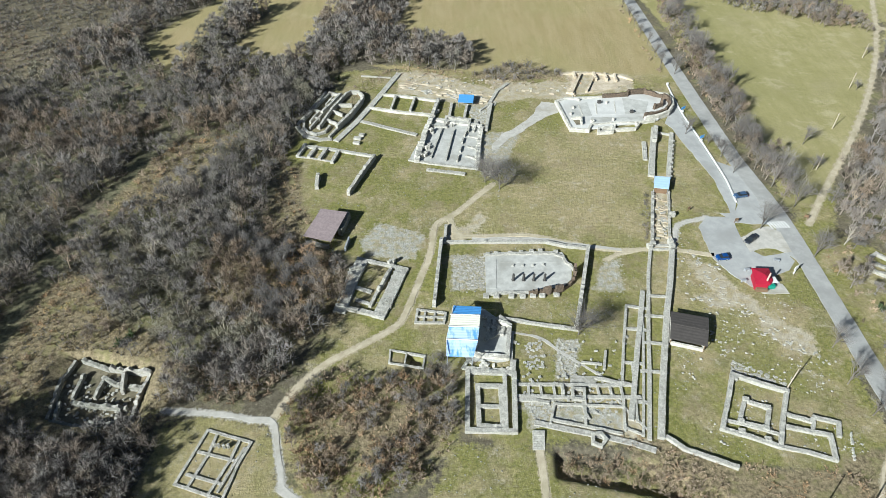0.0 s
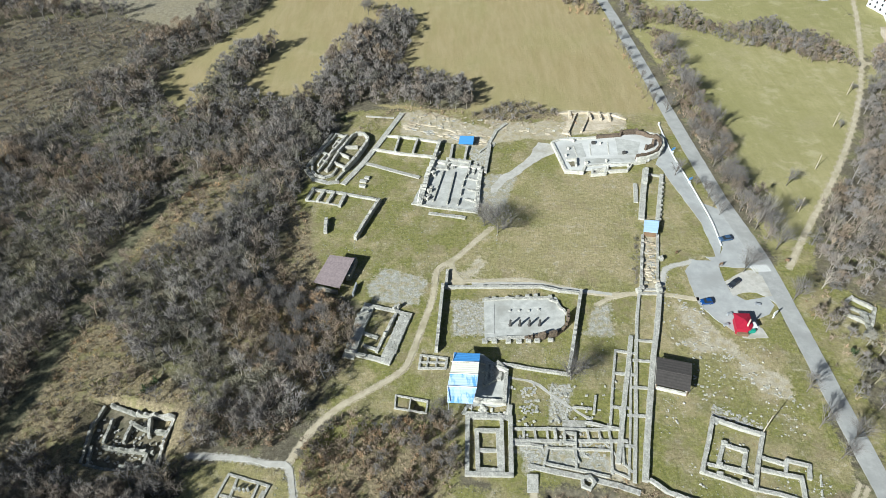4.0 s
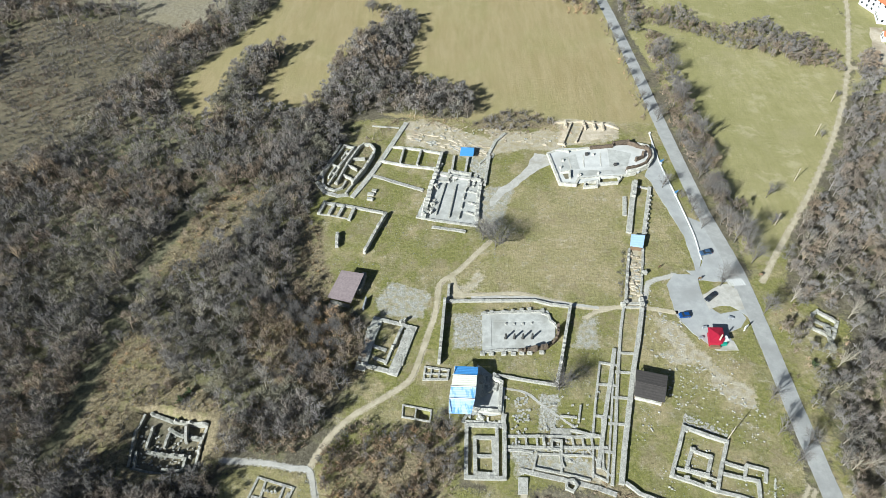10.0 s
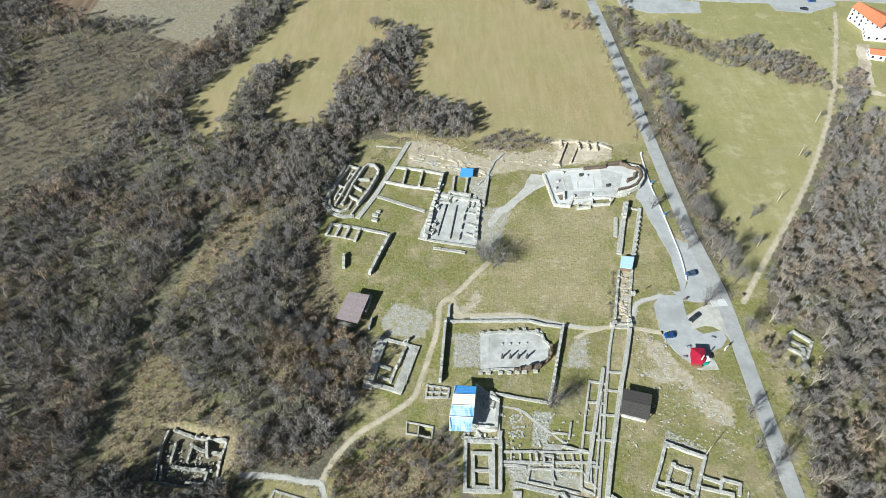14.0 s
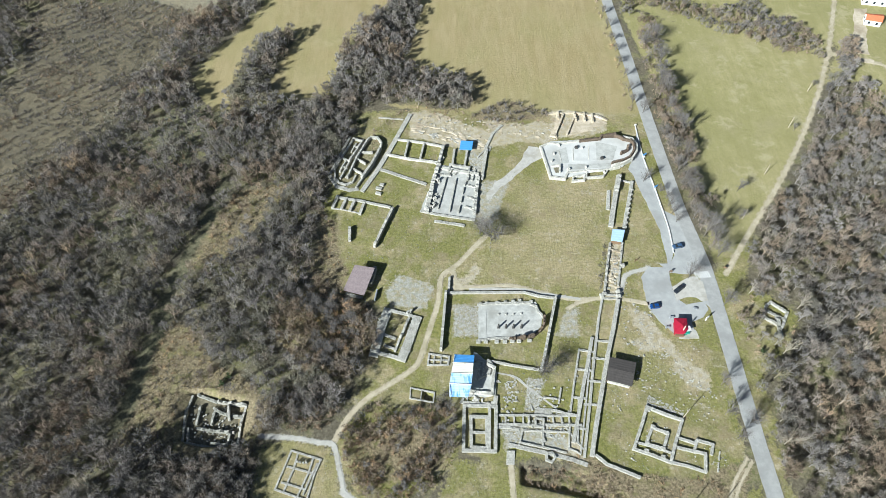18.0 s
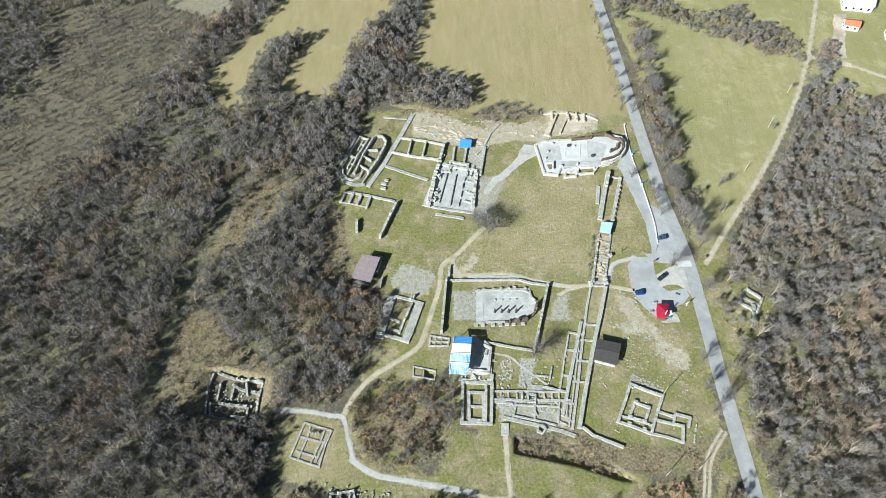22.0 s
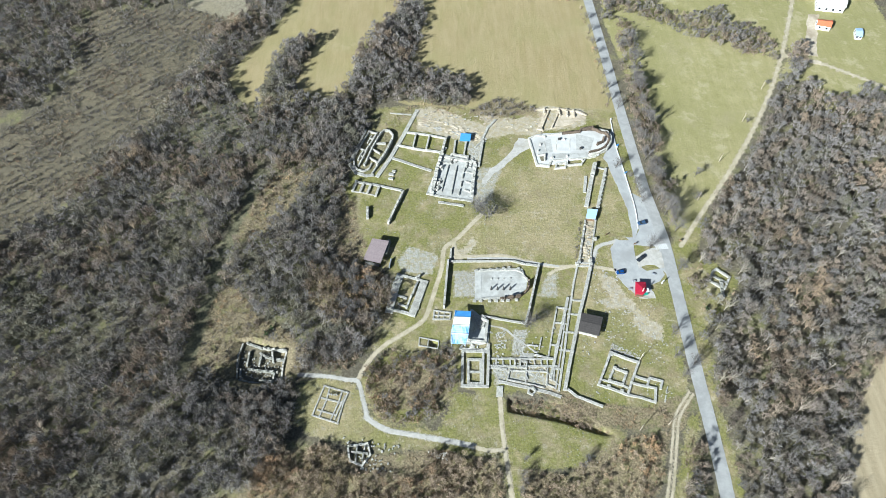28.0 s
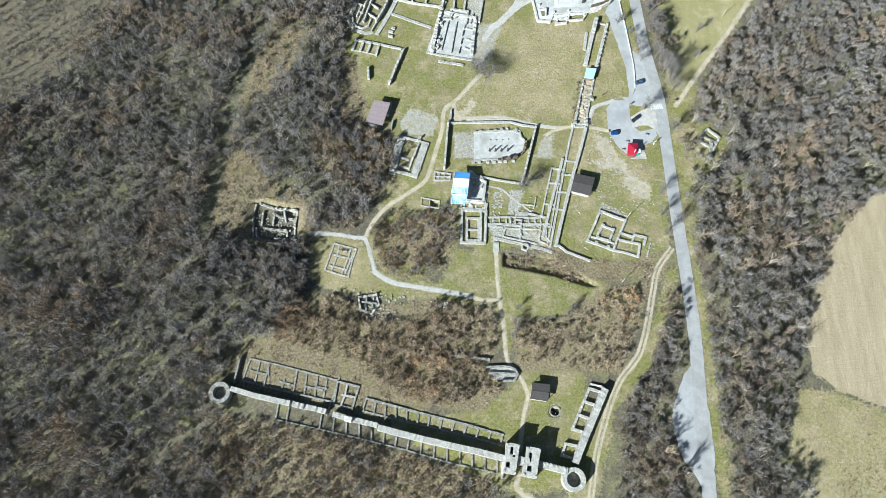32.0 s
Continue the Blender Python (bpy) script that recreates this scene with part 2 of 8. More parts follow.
def earth_material(name, a, b, c3, scale=0.5, rough=0.95, bump=0.06):
    n = Nodes(name, rough, spec=0.2)
    c = n.mix(n.ramp(n.noise(scale, 5, 0.65), 0.38, 0.62), a, b)
    c = n.mix(n.ramp(n.noise(scale * 0.3, 3), 0.5, 0.7, 0, 0.8), c, c3)
    c = n.mix(n.ramp(n.noise(5, 3, 0.7), 0.4, 0.75, 0, 0.35), c, c3)
    return n.done(c, n.noise(3.5, 4, 0.7), 0.6, bump)


def plain_material(name, colour, rough=0.5, metal=0.0, vary=0.25, scale=1.5):
    n = Nodes(name, rough, metal)
    dark = tuple(v * (1 - vary) for v in colour)
    c = n.mix(n.ramp(n.noise(scale, 4, 0.6), 0.35, 0.65), colour, dark)
    c = n.mix(n.ramp(n.noise(scale * 9, 2), 0.45, 0.8, 0, 0.3), c, dark)
    return n.done(c, n.noise(scale * 12, 2), 0.15, 0.01)


def wood_of_trees(name, pale, dark):
    n = Nodes(name, 0.9, spec=0.15)
    c = n.mix(n.attr("tone"), dark, pale)
    c = n.mix(n.ramp(n.island(), 0.5, 1.0, 0.0, 0.35), c, pale)
    c = n.mix(n.ramp(n.attr("hue"), 0.55, 0.95, 0.0, 0.8), c, (1.24, 1.0, 0.72), "MULTIPLY")
    c = n.mix(n.ramp(n.attr("hue"), 0.05, 0.32, 0.8, 0.0), c, (1.0, 1.02, 0.76), "MULTIPLY")
    return n.done(c)


M_GROUND = ground_material()
M_STONE = stone_material("weathered_limestone", (0.37, 0.362, 0.325), (0.56, 0.545, 0.49), (0.25, 0.24, 0.195), scale=3.0)
M_PALE = stone_material("restored_pale_limestone", (0.47, 0.455, 0.40), (0.67, 0.65, 0.58), (0.32, 0.30, 0.25), scale=1.0)
M_DARKSTONE = stone_material("mossy_grey_stone", (0.21, 0.21, 0.185), (0.37, 0.36, 0.325), (0.13, 0.13, 0.09))
M_BRICK = stone_material("burnt_brick", (0.10, 0.075, 0.055), (0.19, 0.14, 0.10), (0.06, 0.05, 0.04), scale=2.5)
M_CUT = earth_material("pale_cut_clay", (0.42, 0.36, 0.265), (0.58, 0.51, 0.40), (0.27, 0.22, 0.15), 0.35)
M_FLOOR = earth_material("grey_screed", (0.38, 0.38, 0.355), (0.50, 0.50, 0.47), (0.29, 0.285, 0.255), 0.5, 0.85, 0.02)
M_WHITE = earth_material("white_plaster_floor", (0.50, 0.50, 0.48), (0.60, 0.597, 0.57), (0.40, 0.392, 0.365), 0.25, 0.8, 0.02)
M_RUBBLE = stone_material("rough_rubble_paving", (0.32, 0.31, 0.28), (0.50, 0.48, 0.44), (0.22, 0.22, 0.15), scale=2.2)
M_ASPHALT = earth_material("worn_grey_asphalt", (0.33, 0.335, 0.33), (0.40, 0.405, 0.395), (0.28, 0.28, 0.27), 0.3, 0.9, 0.01)
M_ROAD = earth_material("road_asphalt", (0.30, 0.30, 0.29), (0.37, 0.37, 0.355), (0.25, 0.25, 0.24), 0.3, 0.9, 0.01)
M_GRAVEL = earth_material("grey_gravel", (0.40, 0.385, 0.35), (0.50, 0.48, 0.44), (0.32, 0.30, 0.25), 0.6)
M_DIRT = earth_material("trodden_dirt", (0.40, 0.345, 0.25), (0.50, 0.44, 0.33), (0.30, 0.27, 0.17), 0.5)
M_LOAM = earth_material("dark_stony_loam", (0.11, 0.095, 0.065), (0.21, 0.185, 0.13), (0.075, 0.075, 0.045), 0.8)
M_WEEDY = earth_material("weedy_earth", (0.13, 0.115, 0.065), (0.27, 0.235, 0.145), (0.115, 0.12, 0.04), 0.9)
M_KERB = plain_material("white_concrete", (0.66, 0.66, 0.64), 0.8)
M_COLUMN = plain_material("dark_weathered_stone", (0.075, 0.072, 0.068), 0.8, vary=0.4, scale=4)
M_TREE = wood_of_trees("bare_bark", (0.272, 0.251, 0.232), (0.098, 0.091, 0.085))
M_LIMB = wood_of_trees("pale_limb_bark", (0.40, 0.36, 0.30), (0.22, 0.195, 0.16))
M_BUSH = wood_of_trees("bare_brushwood", (0.44, 0.35, 0.255), (0.15, 0.12, 0.09))
M_STRAW = wood_of_trees("dry_straw_and_bramble", (0.40, 0.325, 0.19), (0.17, 0.14, 0.08))
M_TRUNK = plain_material("grey_trunk_bark", (0.16, 0.142, 0.12), 0.9)
M_PINE = wood_of_trees("pine_needles", (0.075, 0.10, 0.045), (0.025, 0.04, 0.02))
M_SLATE = plain_material("dark_bitumen_roof", (0.075, 0.067, 0.062), 0.85)
M_RUST = plain_material("reddish_brown_sheet", (0.29, 0.235, 0.235), 0.6)
M_BLUE = plain_material("blue_sheet", (0.10, 0.33, 0.72), 0.35, vary=0.15)
M_PALEBLUE = plain_material("pale_blue_sheet", (0.42, 0.58, 0.80), 0.35, vary=0.12)


def streaked_sheet():
    n = Nodes("weathered_blue_sheet", 0.35, spec=0.5)
    c = n.mix(n.ramp(n.noise(0.8, 4, 0.6, (1, 0.3, 1)), 0.42, 0.58), (0.13, 0.34, 0.74), (0.50, 0.64, 0.82))
    c = n.mix(n.ramp(n.noise(0.25, 3), 0.48, 0.6), c, (0.48, 0.62, 0.82))
    return n.done(c, n.noise(6, 2), 0.15, 0.02)


M_STREAK = streaked_sheet()
M_CREAM = plain_material("translucent_cream_sheet", (0.80, 0.78, 0.66), 0.35, vary=0.1)
M_RED = plain_material("red_canvas", (0.36, 0.015, 0.04), 0.55, vary=0.15)
M_TILE = plain_material("orange_roof_tile", (0.62, 0.19, 0.09), 0.8)
M_PLASTER = plain_material("white_plaster", (0.78, 0.78, 0.78), 0.85, vary=0.08)
M_TIMBER = plain_material("brown_timber", (0.20, 0.13, 0.08), 0.8)
M_STEEL = plain_material("grey_painted_steel", (0.42, 0.44, 0.46), 0.45, 0.3)
M_GLASS = plain_material("dark_glazing", (0.02, 0.025, 0.03), 0.08, vary=0.05)
M_BLACK = plain_material("black_rubber_and_shaft_dark", (0.02, 0.02, 0.02), 0.8)
M_CAR_BLUE = plain_material("blue_car_paint", (0.015, 0.07, 0.25), 0.25, 0.2, 0.05)
M_CAR_DARK = plain_material("black_car_paint", (0.03, 0.035, 0.045), 0.22, 0.2, 0.05)
M_CAR_GREY = plain_material("dark_blue_car_paint", (0.06, 0.11, 0.20), 0.25, 0.2, 0.05)
M_GREENPAINT = plain_material("green_paint", (0.03, 0.30, 0.22), 0.5)
M_LINE = plain_material("white_road_paint", (0.75, 0.75, 0.73), 0.7)


# ---- building blocks ----
def part(name, bm, material, parent=None, label=""):
    mesh = bpy.data.meshes.new(name)
    bm.to_mesh(mesh)
    bm.free()
    mesh.materials.append(material)
    ob = new(name, mesh)
    if parent is not None:
        ob.parent = parent
    return tagged(ob, label) if label else ob


def raw(name, verts, faces, material, parent=None, label=""):
    mesh = bpy.data.meshes.new(name)
    mesh.from_pydata(verts, [], faces)
    mesh.materials.append(material)
    ob = new(name, mesh)
    if parent is not None:
        ob.parent = parent
    return tagged(ob, label) if label else ob


def thing(name, label, category, group="", kind=""):
    return tagged(new(name), label, category, group, kind)


def box(bm, x0, y0, z0, x1, y1, z1, m=None, bevel=0.0):
    made = bmesh.ops.create_cube(bm, size=1.0, matrix=Matrix.Translation(((x0 + x1) / 2, (y0 + y1) / 2, (z0 + z1) / 2)) @ Matrix.Diagonal((x1 - x0, y1 - y0, z1 - z0, 1)))
    if bevel:
        edges = list({e for v in made["verts"] for e in v.link_edges})
        made = bmesh.ops.bevel(bm, geom=edges, offset=bevel, segments=1, affect="EDGES")
    if m is not None:
        bmesh.ops.transform(bm, matrix=m, verts=made["verts"])
    return bm


def boxed(*args, **keys):
    return box(bmesh.new(), *args, **keys)


def rod(bm, a, b, r0, r1, sides=8):
    a, b = Vector(a), Vector(b)
    turn = (b - a).to_track_quat("Z", "Y").to_matrix().to_4x4()
    bmesh.ops.create_cone(bm, cap_ends=True, segments=sides, radius1=r0, radius2=r1, depth=(b - a).length, matrix=Matrix.Translation((a + b) / 2) @ turn)
    return bm


def lerp(a, b, f):
    return (a[0] + (b[0] - a[0]) * f, a[1] + (b[1] - a[1]) * f)


def along(points, step):
    """Points every step metres on a smooth line through the given ones."""
    p = [Vector((*q, 0)) for q in points]
    p = [2 * p[0] - p[1], *p, 2 * p[-1] - p[-2]]
    out = []
    for a, b, c, d in zip(p, p[1:], p[2:], p[3:]):
        count = max(1, round((c - b).length / step))
        for i in range(count):
            f = i / count
            out.append(0.5 * (2 * b + (c - a) * f + (2 * a - 5 * b + 4 * c - d) * f * f + (3 * b - a - 3 * c + d) * f**3))
    return out + [p[-2]]


def wob(x, y, s, seed=0.0):
    return noise.noise(Vector((x * s, y * s, seed * 7.3)))


def masonry(parent, a, b, w=0.9, h=0.7, material=None, name="wall", base=0.0, ragged=0.18, label=""):
    """One straight length of ruined wall with an uneven top and worn faces."""
    a, b = Vector((*a, 0)), Vector((*b, 0))
    d = b - a
    length = max(d.length, 0.3)
    d.normalize()
    n = Vector((-d.y, d.x, 0))
    count = max(2, int(length / 0.9) + 1)
    verts, faces = [], []
    for i in range(count + 1):
        p = a + d * (length * i / count)
        top = base + h * (1 + ragged * 1.2 * wob(p.x, p.y, 0.8, 1) + ragged * random.uniform(-0.5, 0.5))
        for side, z in ((-0.54, base - 0.4), (-0.5, top * 0.97 + base * 0.03), (0.5, top * random.uniform(0.93, 1.0)), (0.54, base - 0.4)):
            q = p + n * (w * side + random.uniform(-0.035, 0.035) * min(w, 1.2))
            verts.append((q.x, q.y, z))
    for i in range(count):
        for k in range(3):
            j = 4 * i + k
            faces.append((j, j + 1, j + 5, j + 4))
    faces += [(0, 3, 2, 1), (4 * count, 4 * count + 1, 4 * count + 2, 4 * count + 3)]
    return raw(name, verts, faces, material or M_STONE, parent, label)


def walls(parent, points, w=0.9, h=0.7, material=None, closed=False, name="wall", base=0.0, ragged=0.18):
    line = list(points) + ([points[0]] if closed else [])
    for k, (a, b) in enumerate(zip(line, line[1:])):
        d = Vector((b[0] - a[0], b[1] - a[1])).normalized() * w * 0.42
        masonry(parent, (a[0] - d.x, a[1] - d.y), (b[0] + d.x, b[1] + d.y), w, h * (1 + 0.004 * (k % 3)), material, name, base, ragged)


def patch(name, points, z, material, rough=0.4, step=1.5, kind="structure", label="", category="", parent=None, depth=0.3, smooth=False):
    """A flat area with an uneven rim, a slab that stands z above the ground."""
    ring = []
    if smooth:
        ring = [(p.x, p.y) for p in along([*points, points[0]], step)[:-1]]
    else:
        for a, b in zip(points, [*points[1:], points[0]]):
            count = max(1, int(math.dist(a, b) / step))
            ring += [lerp(a, b, i / count) for i in range(count)]
    bm = bmesh.new()
    top = [bm.verts.new((x + rough * wob(x, y, 0.35, 2) * 2, y + rough * wob(x, y, 0.35, 3) * 2, z)) for x, y in ring]
    face = bm.faces.new(top)
    face.normal_update()
    if face.normal.z < 0:
        face.normal_flip()
    low = bmesh.ops.extrude_face_region(bm, geom=[face])
    bmesh.ops.translate(bm, vec=(0, 0, -depth), verts=[v for v in low["geom"] if isinstance(v, bmesh.types.BMVert)])
    bmesh.ops.recalc_face_normals(bm, faces=bm.faces)
    bmesh.ops.triangulate(bm, faces=[f for f in bm.faces if len(f.verts) > 4])
    ob = part(name, bm, material, parent)
    return tagged(ob, label, category, "", kind) if parent is None else ob


TRAILS = []


def ribbon(name, points, width, z, material, label="", category="path", ragged=0.25, step=1.2, ends=None):
    """A road or path: a strip along a smooth line. ends: width at the far end."""
    line = along(points, step)
    if material in (M_DIRT, M_GRAVEL):
        TRAILS.append((points, ((width + (ends or width)) / 2), material))
        width, ends, z, ragged = width * 0.7, ends and ends * 0.7, z - 0.015, ragged * 1.1
    verts, faces = [], []
    last = len(line) - 1
    for i, p in enumerate(line):
        d = (line[min(i + 1, last)] - line[max(i - 1, 0)]).normalized()
        n = Vector((-d.y, d.x, 0))
        w = width + ((ends - width) * i / last if ends else 0)
        for side in (-1, 1):
            q = p + n * side * (w / 2 + ragged * (wob(p.x, p.y, 0.3, side) + 0.6 * wob(p.x, p.y, 1.1, side + 5)))
            verts += [(q.x, q.y, z), (q.x, q.y, z - 0.3)]
    for i in range(last):
        j = 4 * i
        faces += [(j, j + 2, j + 6, j + 4), (j, j + 4, j + 5, j + 1), (j + 2, j + 3, j + 7, j + 6)]
    ob = raw(name, verts, faces, material)
    return tagged(ob, label, category, "", "structure")


def inside(points, x, y):
    """Which of the places lie in the polygon."""
    hit = np.zeros(len(x), bool)
    for (ax, ay), (bx, by) in zip(points, [*points[1:], points[0]]):
        if ay != by:
            hit ^= ((ay > y) != (by > y)) & (x < (bx - ax) * (y - ay) / (by - ay) + ax)
    return hit


def edge_distance(points, x, y, closed=True):
    best = np.full(len(x), 1e9)
    for (ax, ay), (bx, by) in zip(points, [*points[1:], points[0]] if closed else points[1:]):
        dx, dy = bx - ax, by - ay
        f = np.clip(((x - ax) * dx + (y - ay) * dy) / (dx * dx + dy * dy + 1e-9), 0, 1)
        best = np.minimum(best, np.hypot(x - ax - f * dx, y - ay - f * dy))
    return best


# ---- the plan: land cover ----
GRASS = [
    [(97.9, 109.9), (117.1, 130.0), (121.6, 130.0), (114.1, 111.2), (106.0, 94.8), (104.4, 76.5), (99.8, 72.8), (99.7, 92.6)],
    [(136.8, -20.0), (152.7, -20.0), (173.0, -29.0), (199.8, -39.9), (190.6, -74.7), (127.0, -74.5)],
    [(-38.7, 201.6), (-41.6, 181.9), (-49.0, 156.5), (-51.4, 146.2), (-45.2, 126.9), (-40.4, 103.4), (-24.2, 97.8), (-27.6, 76.8), (-33.1, 60.0), (-28.9, 60.0), (-16.0, 58.8), (1.0, 62.2), (3.9, 44.3), (11.0, 40.0), (39.5, 41.0), (59.1, 35.7), (80.8, 33.6), (95.6, 40.9), (97.5, 71.6), (97.0, 111.6), (90.1, 201.2), (47.7, 201.4), (2.4, 203.6)],
    [(0.8, 41.1), (-4.2, 27.7), (-11.0, 21.9), (16.0, 18.0), (23.3, 12.4), (57.5, 12.3), (64.0, 22.7), (40.4, 29.6), (21.8, 33.7), (17.1, 41.0)],
    [(-61.0, 45.5), (-62.1, 27.9), (-50.0, 22.9), (-33.4, 21.9), (-33.5, 31.8), (-37.1, 43.3), (-49.0, 48.7)],
    [(-86.9, -0.5), (-57.1, 11.3), (-37.5, -3.1), (-0.1, -10.3), (18.2, -17.2), (13.3, -28.4), (-23.0, -24.9), (-46.2, -14.7), (-81.5, -7.6)],
    [(-93.6, -4.0), (-77.6, 0.6), (-55.9, -7.7), (-37.1, -11.3), (-23.0, -21.6), (-25.1, -30.5), (-45.7, -26.0), (-87.6, -16.8)],
    [(105.1, 115.8), (112.7, 115.8), (112.7, 108.4), (116.8, 100.2), (113.1, 91.5), (109.0, 77.3), (107.8, 49.7), (100.5, 46.7), (101.7, 71.7), (103.5, 91.5), (101.2, 104.9)],
    [(-25.2, -24.9), (-4.8, -29.4), (11.1, -26.2), (22.7, -19.5), (28.9, -8.1), (39.4, -8.1), (55.2, -12.8), (49.7, -56.2), (27.7, -60.6), (6.2, -51.9), (-25.0, -34.8)],
    [(44.0, -43.7), (63.9, -19.7), (76.4, -8.3), (85.5, 10.7), (92.6, 30.6), (97.7, 33.1), (90.2, 10.7), (80.8, -10.6), (65.3, -28.6), (55.9, -60.7), (42.7, -64.3)],
    [(102.1, 10.6), (104.2, -8.4), (102.3, -35.3), (101.0, -60.5), (97.0, -60.9), (100.1, -22.1), (99.6, 1.0)],
    [(19.9, 38.7), (14.6, 20.9), (19.1, 11.0), (23.1, -8.1), (27.4, 11.0), (61.8, 10.8), (67.8, 25.6), (24.8, 37.3)],
]
MEADOW = [
    [(-77.0, 418.0), (-76.9, 389.7), (-82.4, 354.0), (-85.1, 329.0), (-88.6, 311.5), (-94.7, 295.2), (-99.9, 276.9), (-105.3, 262.7), (-115.2, 246.8), (-119.9, 234.3), (-122.2, 226.3), (-117.0, 214.0), (-108.0, 202.0), (-80.0, 208.0), (-54.0, 214.0), (-23.0, 205.0), (9.0, 199.0), (18.5, 203.0), (49.5, 199.0), (77.2, 195.0), (89.5, 200.0), (88.0, 225.0), (84.5, 286.2), (81.0, 330.0), (81.5, 418.7)],
    [(92.1, 283.2), (142.7, 257.7), (188.2, 234.7), (174.3, 209.6), (140.3, 157.2), (112.2, 117.0), (102.7, 117.0), (105.7, 157.2), (100.8, 213.8)],
    [(96.0, 316.0), (140.4, 319.0), (207.1, 319.2), (210.0, 286.6), (196.1, 252.5), (188.0, 236.0), (172.4, 239.0), (137.0, 257.0), (103.0, 280.0), (94.0, 283.0)],
    [(207.0, 325.0), (262.0, 325.0), (262.0, 205.0), (232.0, 214.0), (204.0, 205.0), (196.0, 252.0), (210.0, 286.0)],
    [(181.8, 220.6), (200.4, 222.9), (202.9, 193.1), (232.0, 247.3), (198.9, 252.5)],
]
CROP = [[(260.0, 95.0), (215.9, 78.0), (195.6, 69.7), (175.4, 55.6), (161.9, 37.7), (150.8, 15.1), (146.6, 0.6), (147.6, -13.4), (156.0, -20.7), (173.3, -27.5), (223.0, -42.0)]]
BELT_WEST = [(-194.0, 127.0), (-184.0, 140.0), (-178.0, 151.0), (-168.0, 162.0), (-160.0, 181.0), (-151.0, 197.0), (-146.0, 220.0), (-142.0, 233.0), (-137.0, 250.0), (-136.0, 262.0), (-124.0, 275.0), (-117.0, 307.0), (-110.0, 340.0), (-107.0, 385.0)]
BELT_EAST = [(-76.9, 389.7), (-82.4, 354.0), (-85.1, 329.0), (-88.6, 311.5), (-94.7, 295.2), (-99.9, 276.9), (-105.3, 262.7), (-115.2, 246.8), (-119.9, 234.3), (-122.2, 226.3)]
SCRUB = [[*BELT_WEST[:11], (-156.4, 288.0), (-216.0, 285.0), (-217.0, 261.0), (-208.0, 232.0), (-212.0, 214.0), (-223.0, 198.0), (-245.0, 170.0), (-262.0, 120.0), (-215.0, 100.0)]]
FALLOW = [[(-156.4, 286.9), *BELT_WEST[10:], (-105.0, 418.0), (-215.0, 418.0), (-197.3, 325.0), (-197.2, 304.5), (-162.8, 300.0)]]
ROUGH = [[(-135.3, 183.9), (-131.5, 203.7), (-112.1, 206.6), (-99.5, 199.6), (-107.1, 187.7), (-109.9, 167.0), (-118.3, 162.8), (-130.8, 170.7)], [(-146.2, 139.7), (-136.5, 146.3), (-118.2, 144.6), (-117.5, 130.1), (-133.6, 125.4)]]
GULLY = [(-92.8, 159.9), (-95.6, 146.2), (-97.9, 131.6), (-101.5, 114.8), (-104.9, 100.6), (-105.8, 87.1), (-106.3, 71.9), (-107.2, 57.7), (-108.9, 47.6)]
GULLY_STRIP = [(px - 3.5, py) for px, py in GULLY] + [(px + 3.5, py) for px, py in GULLY[::-1]]
SCRUB += [
    [(-97.5, 126.9), (-93.7, 142.9), (-87.8, 153.6), (-76.5, 156.4), (-65.0, 158.1), (-64.1, 151.2), (-73.3, 142.8), (-79.2, 131.6), (-84.7, 119.3), (-94.8, 115.4), (-100.7, 114.8)],
    [(-108.4, 45.4), (-105.9, 56.5), (-104.4, 68.2), (-103.9, 80.6), (-99.7, 92.4), (-92.0, 88.4), (-82.9, 75.6), (-68.6, 68.9), (-62.7, 62.3), (-60.4, 48.6), (-66.7, 43.5), (-84.8, 42.5), (-102.4, 46.1)],
    [(-47.0, 97.0), (-40.0, 98.0), (-34.0, 91.0), (-39.0, 80.0), (-46.0, 76.0), (-48.5, 86.0)],
    [(-92.0, -29.0), (-67.3, -33.0), (-35.8, -40.0), (-0.4, -49.5), (14.8, -54.0), (14.3, -74.2), (-92.0, -73.9)],
    [(-52.0, 143.0), (-45.0, 138.0), (-42.5, 120.7), (-38.0, 114.8), (-40.8, 103.3), (-36.0, 98.0), (-46.0, 97.0), (-51.0, 108.0), (-52.5, 120.0), (-51.0, 131.0)],
    [(36.4, 44.0), (46.6, 40.9), (59.6, 36.6), (80.1, 34.8), (89.7, 40.2), (96.3, 38.9), (89.9, 26.6), (48.5, 26.7), (39.7, 37.0)],
]
BRUSH_MID = [(-37.9, 45.5), (-34.7, 52.2), (-24.9, 60.5), (-10.6, 58.7), (2.2, 56.5), (2.5, 43.4), (-3.1, 33.8), (-15.9, 27.6), (-29.1, 30.3)]
GRASS.append(BRUSH_MID)
GRASS.append([(-36.0, 32.0), (-20.0, 28.0), (0.0, 25.0), (18.0, 22.0), (20.0, 14.0), (-10.0, 17.0), (-35.0, 21.0), (-50.0, 22.0)])
BRUSH_SOUTH = [(23.5, 40.0), (43.2, 38.8), (61.7, 26.1), (63.4, 22.8), (44.5, 29.5), (22.7, 34.1)]
BRUSH_GATE = [(-71.8, 16.3), (-48.0, 21.2), (-38.1, 14.9), (-9.5, 18.5), (16.8, 14.7), (20.0, 1.4), (13.9, -8.0), (20.4, -19.5), (8.9, -25.1), (-9.3, -25.0), (-25.4, -20.4), (-37.2, -10.1), (-56.1, -4.2), (-75.3, 1.8)]
BRUSH_RIGHT = [(25.6, 11.1), (42.4, 9.0), (63.2, 21.7), (85.8, 26.1), (74.5, 0.4), (70.2, -12.7), (26.1, -12.6)]
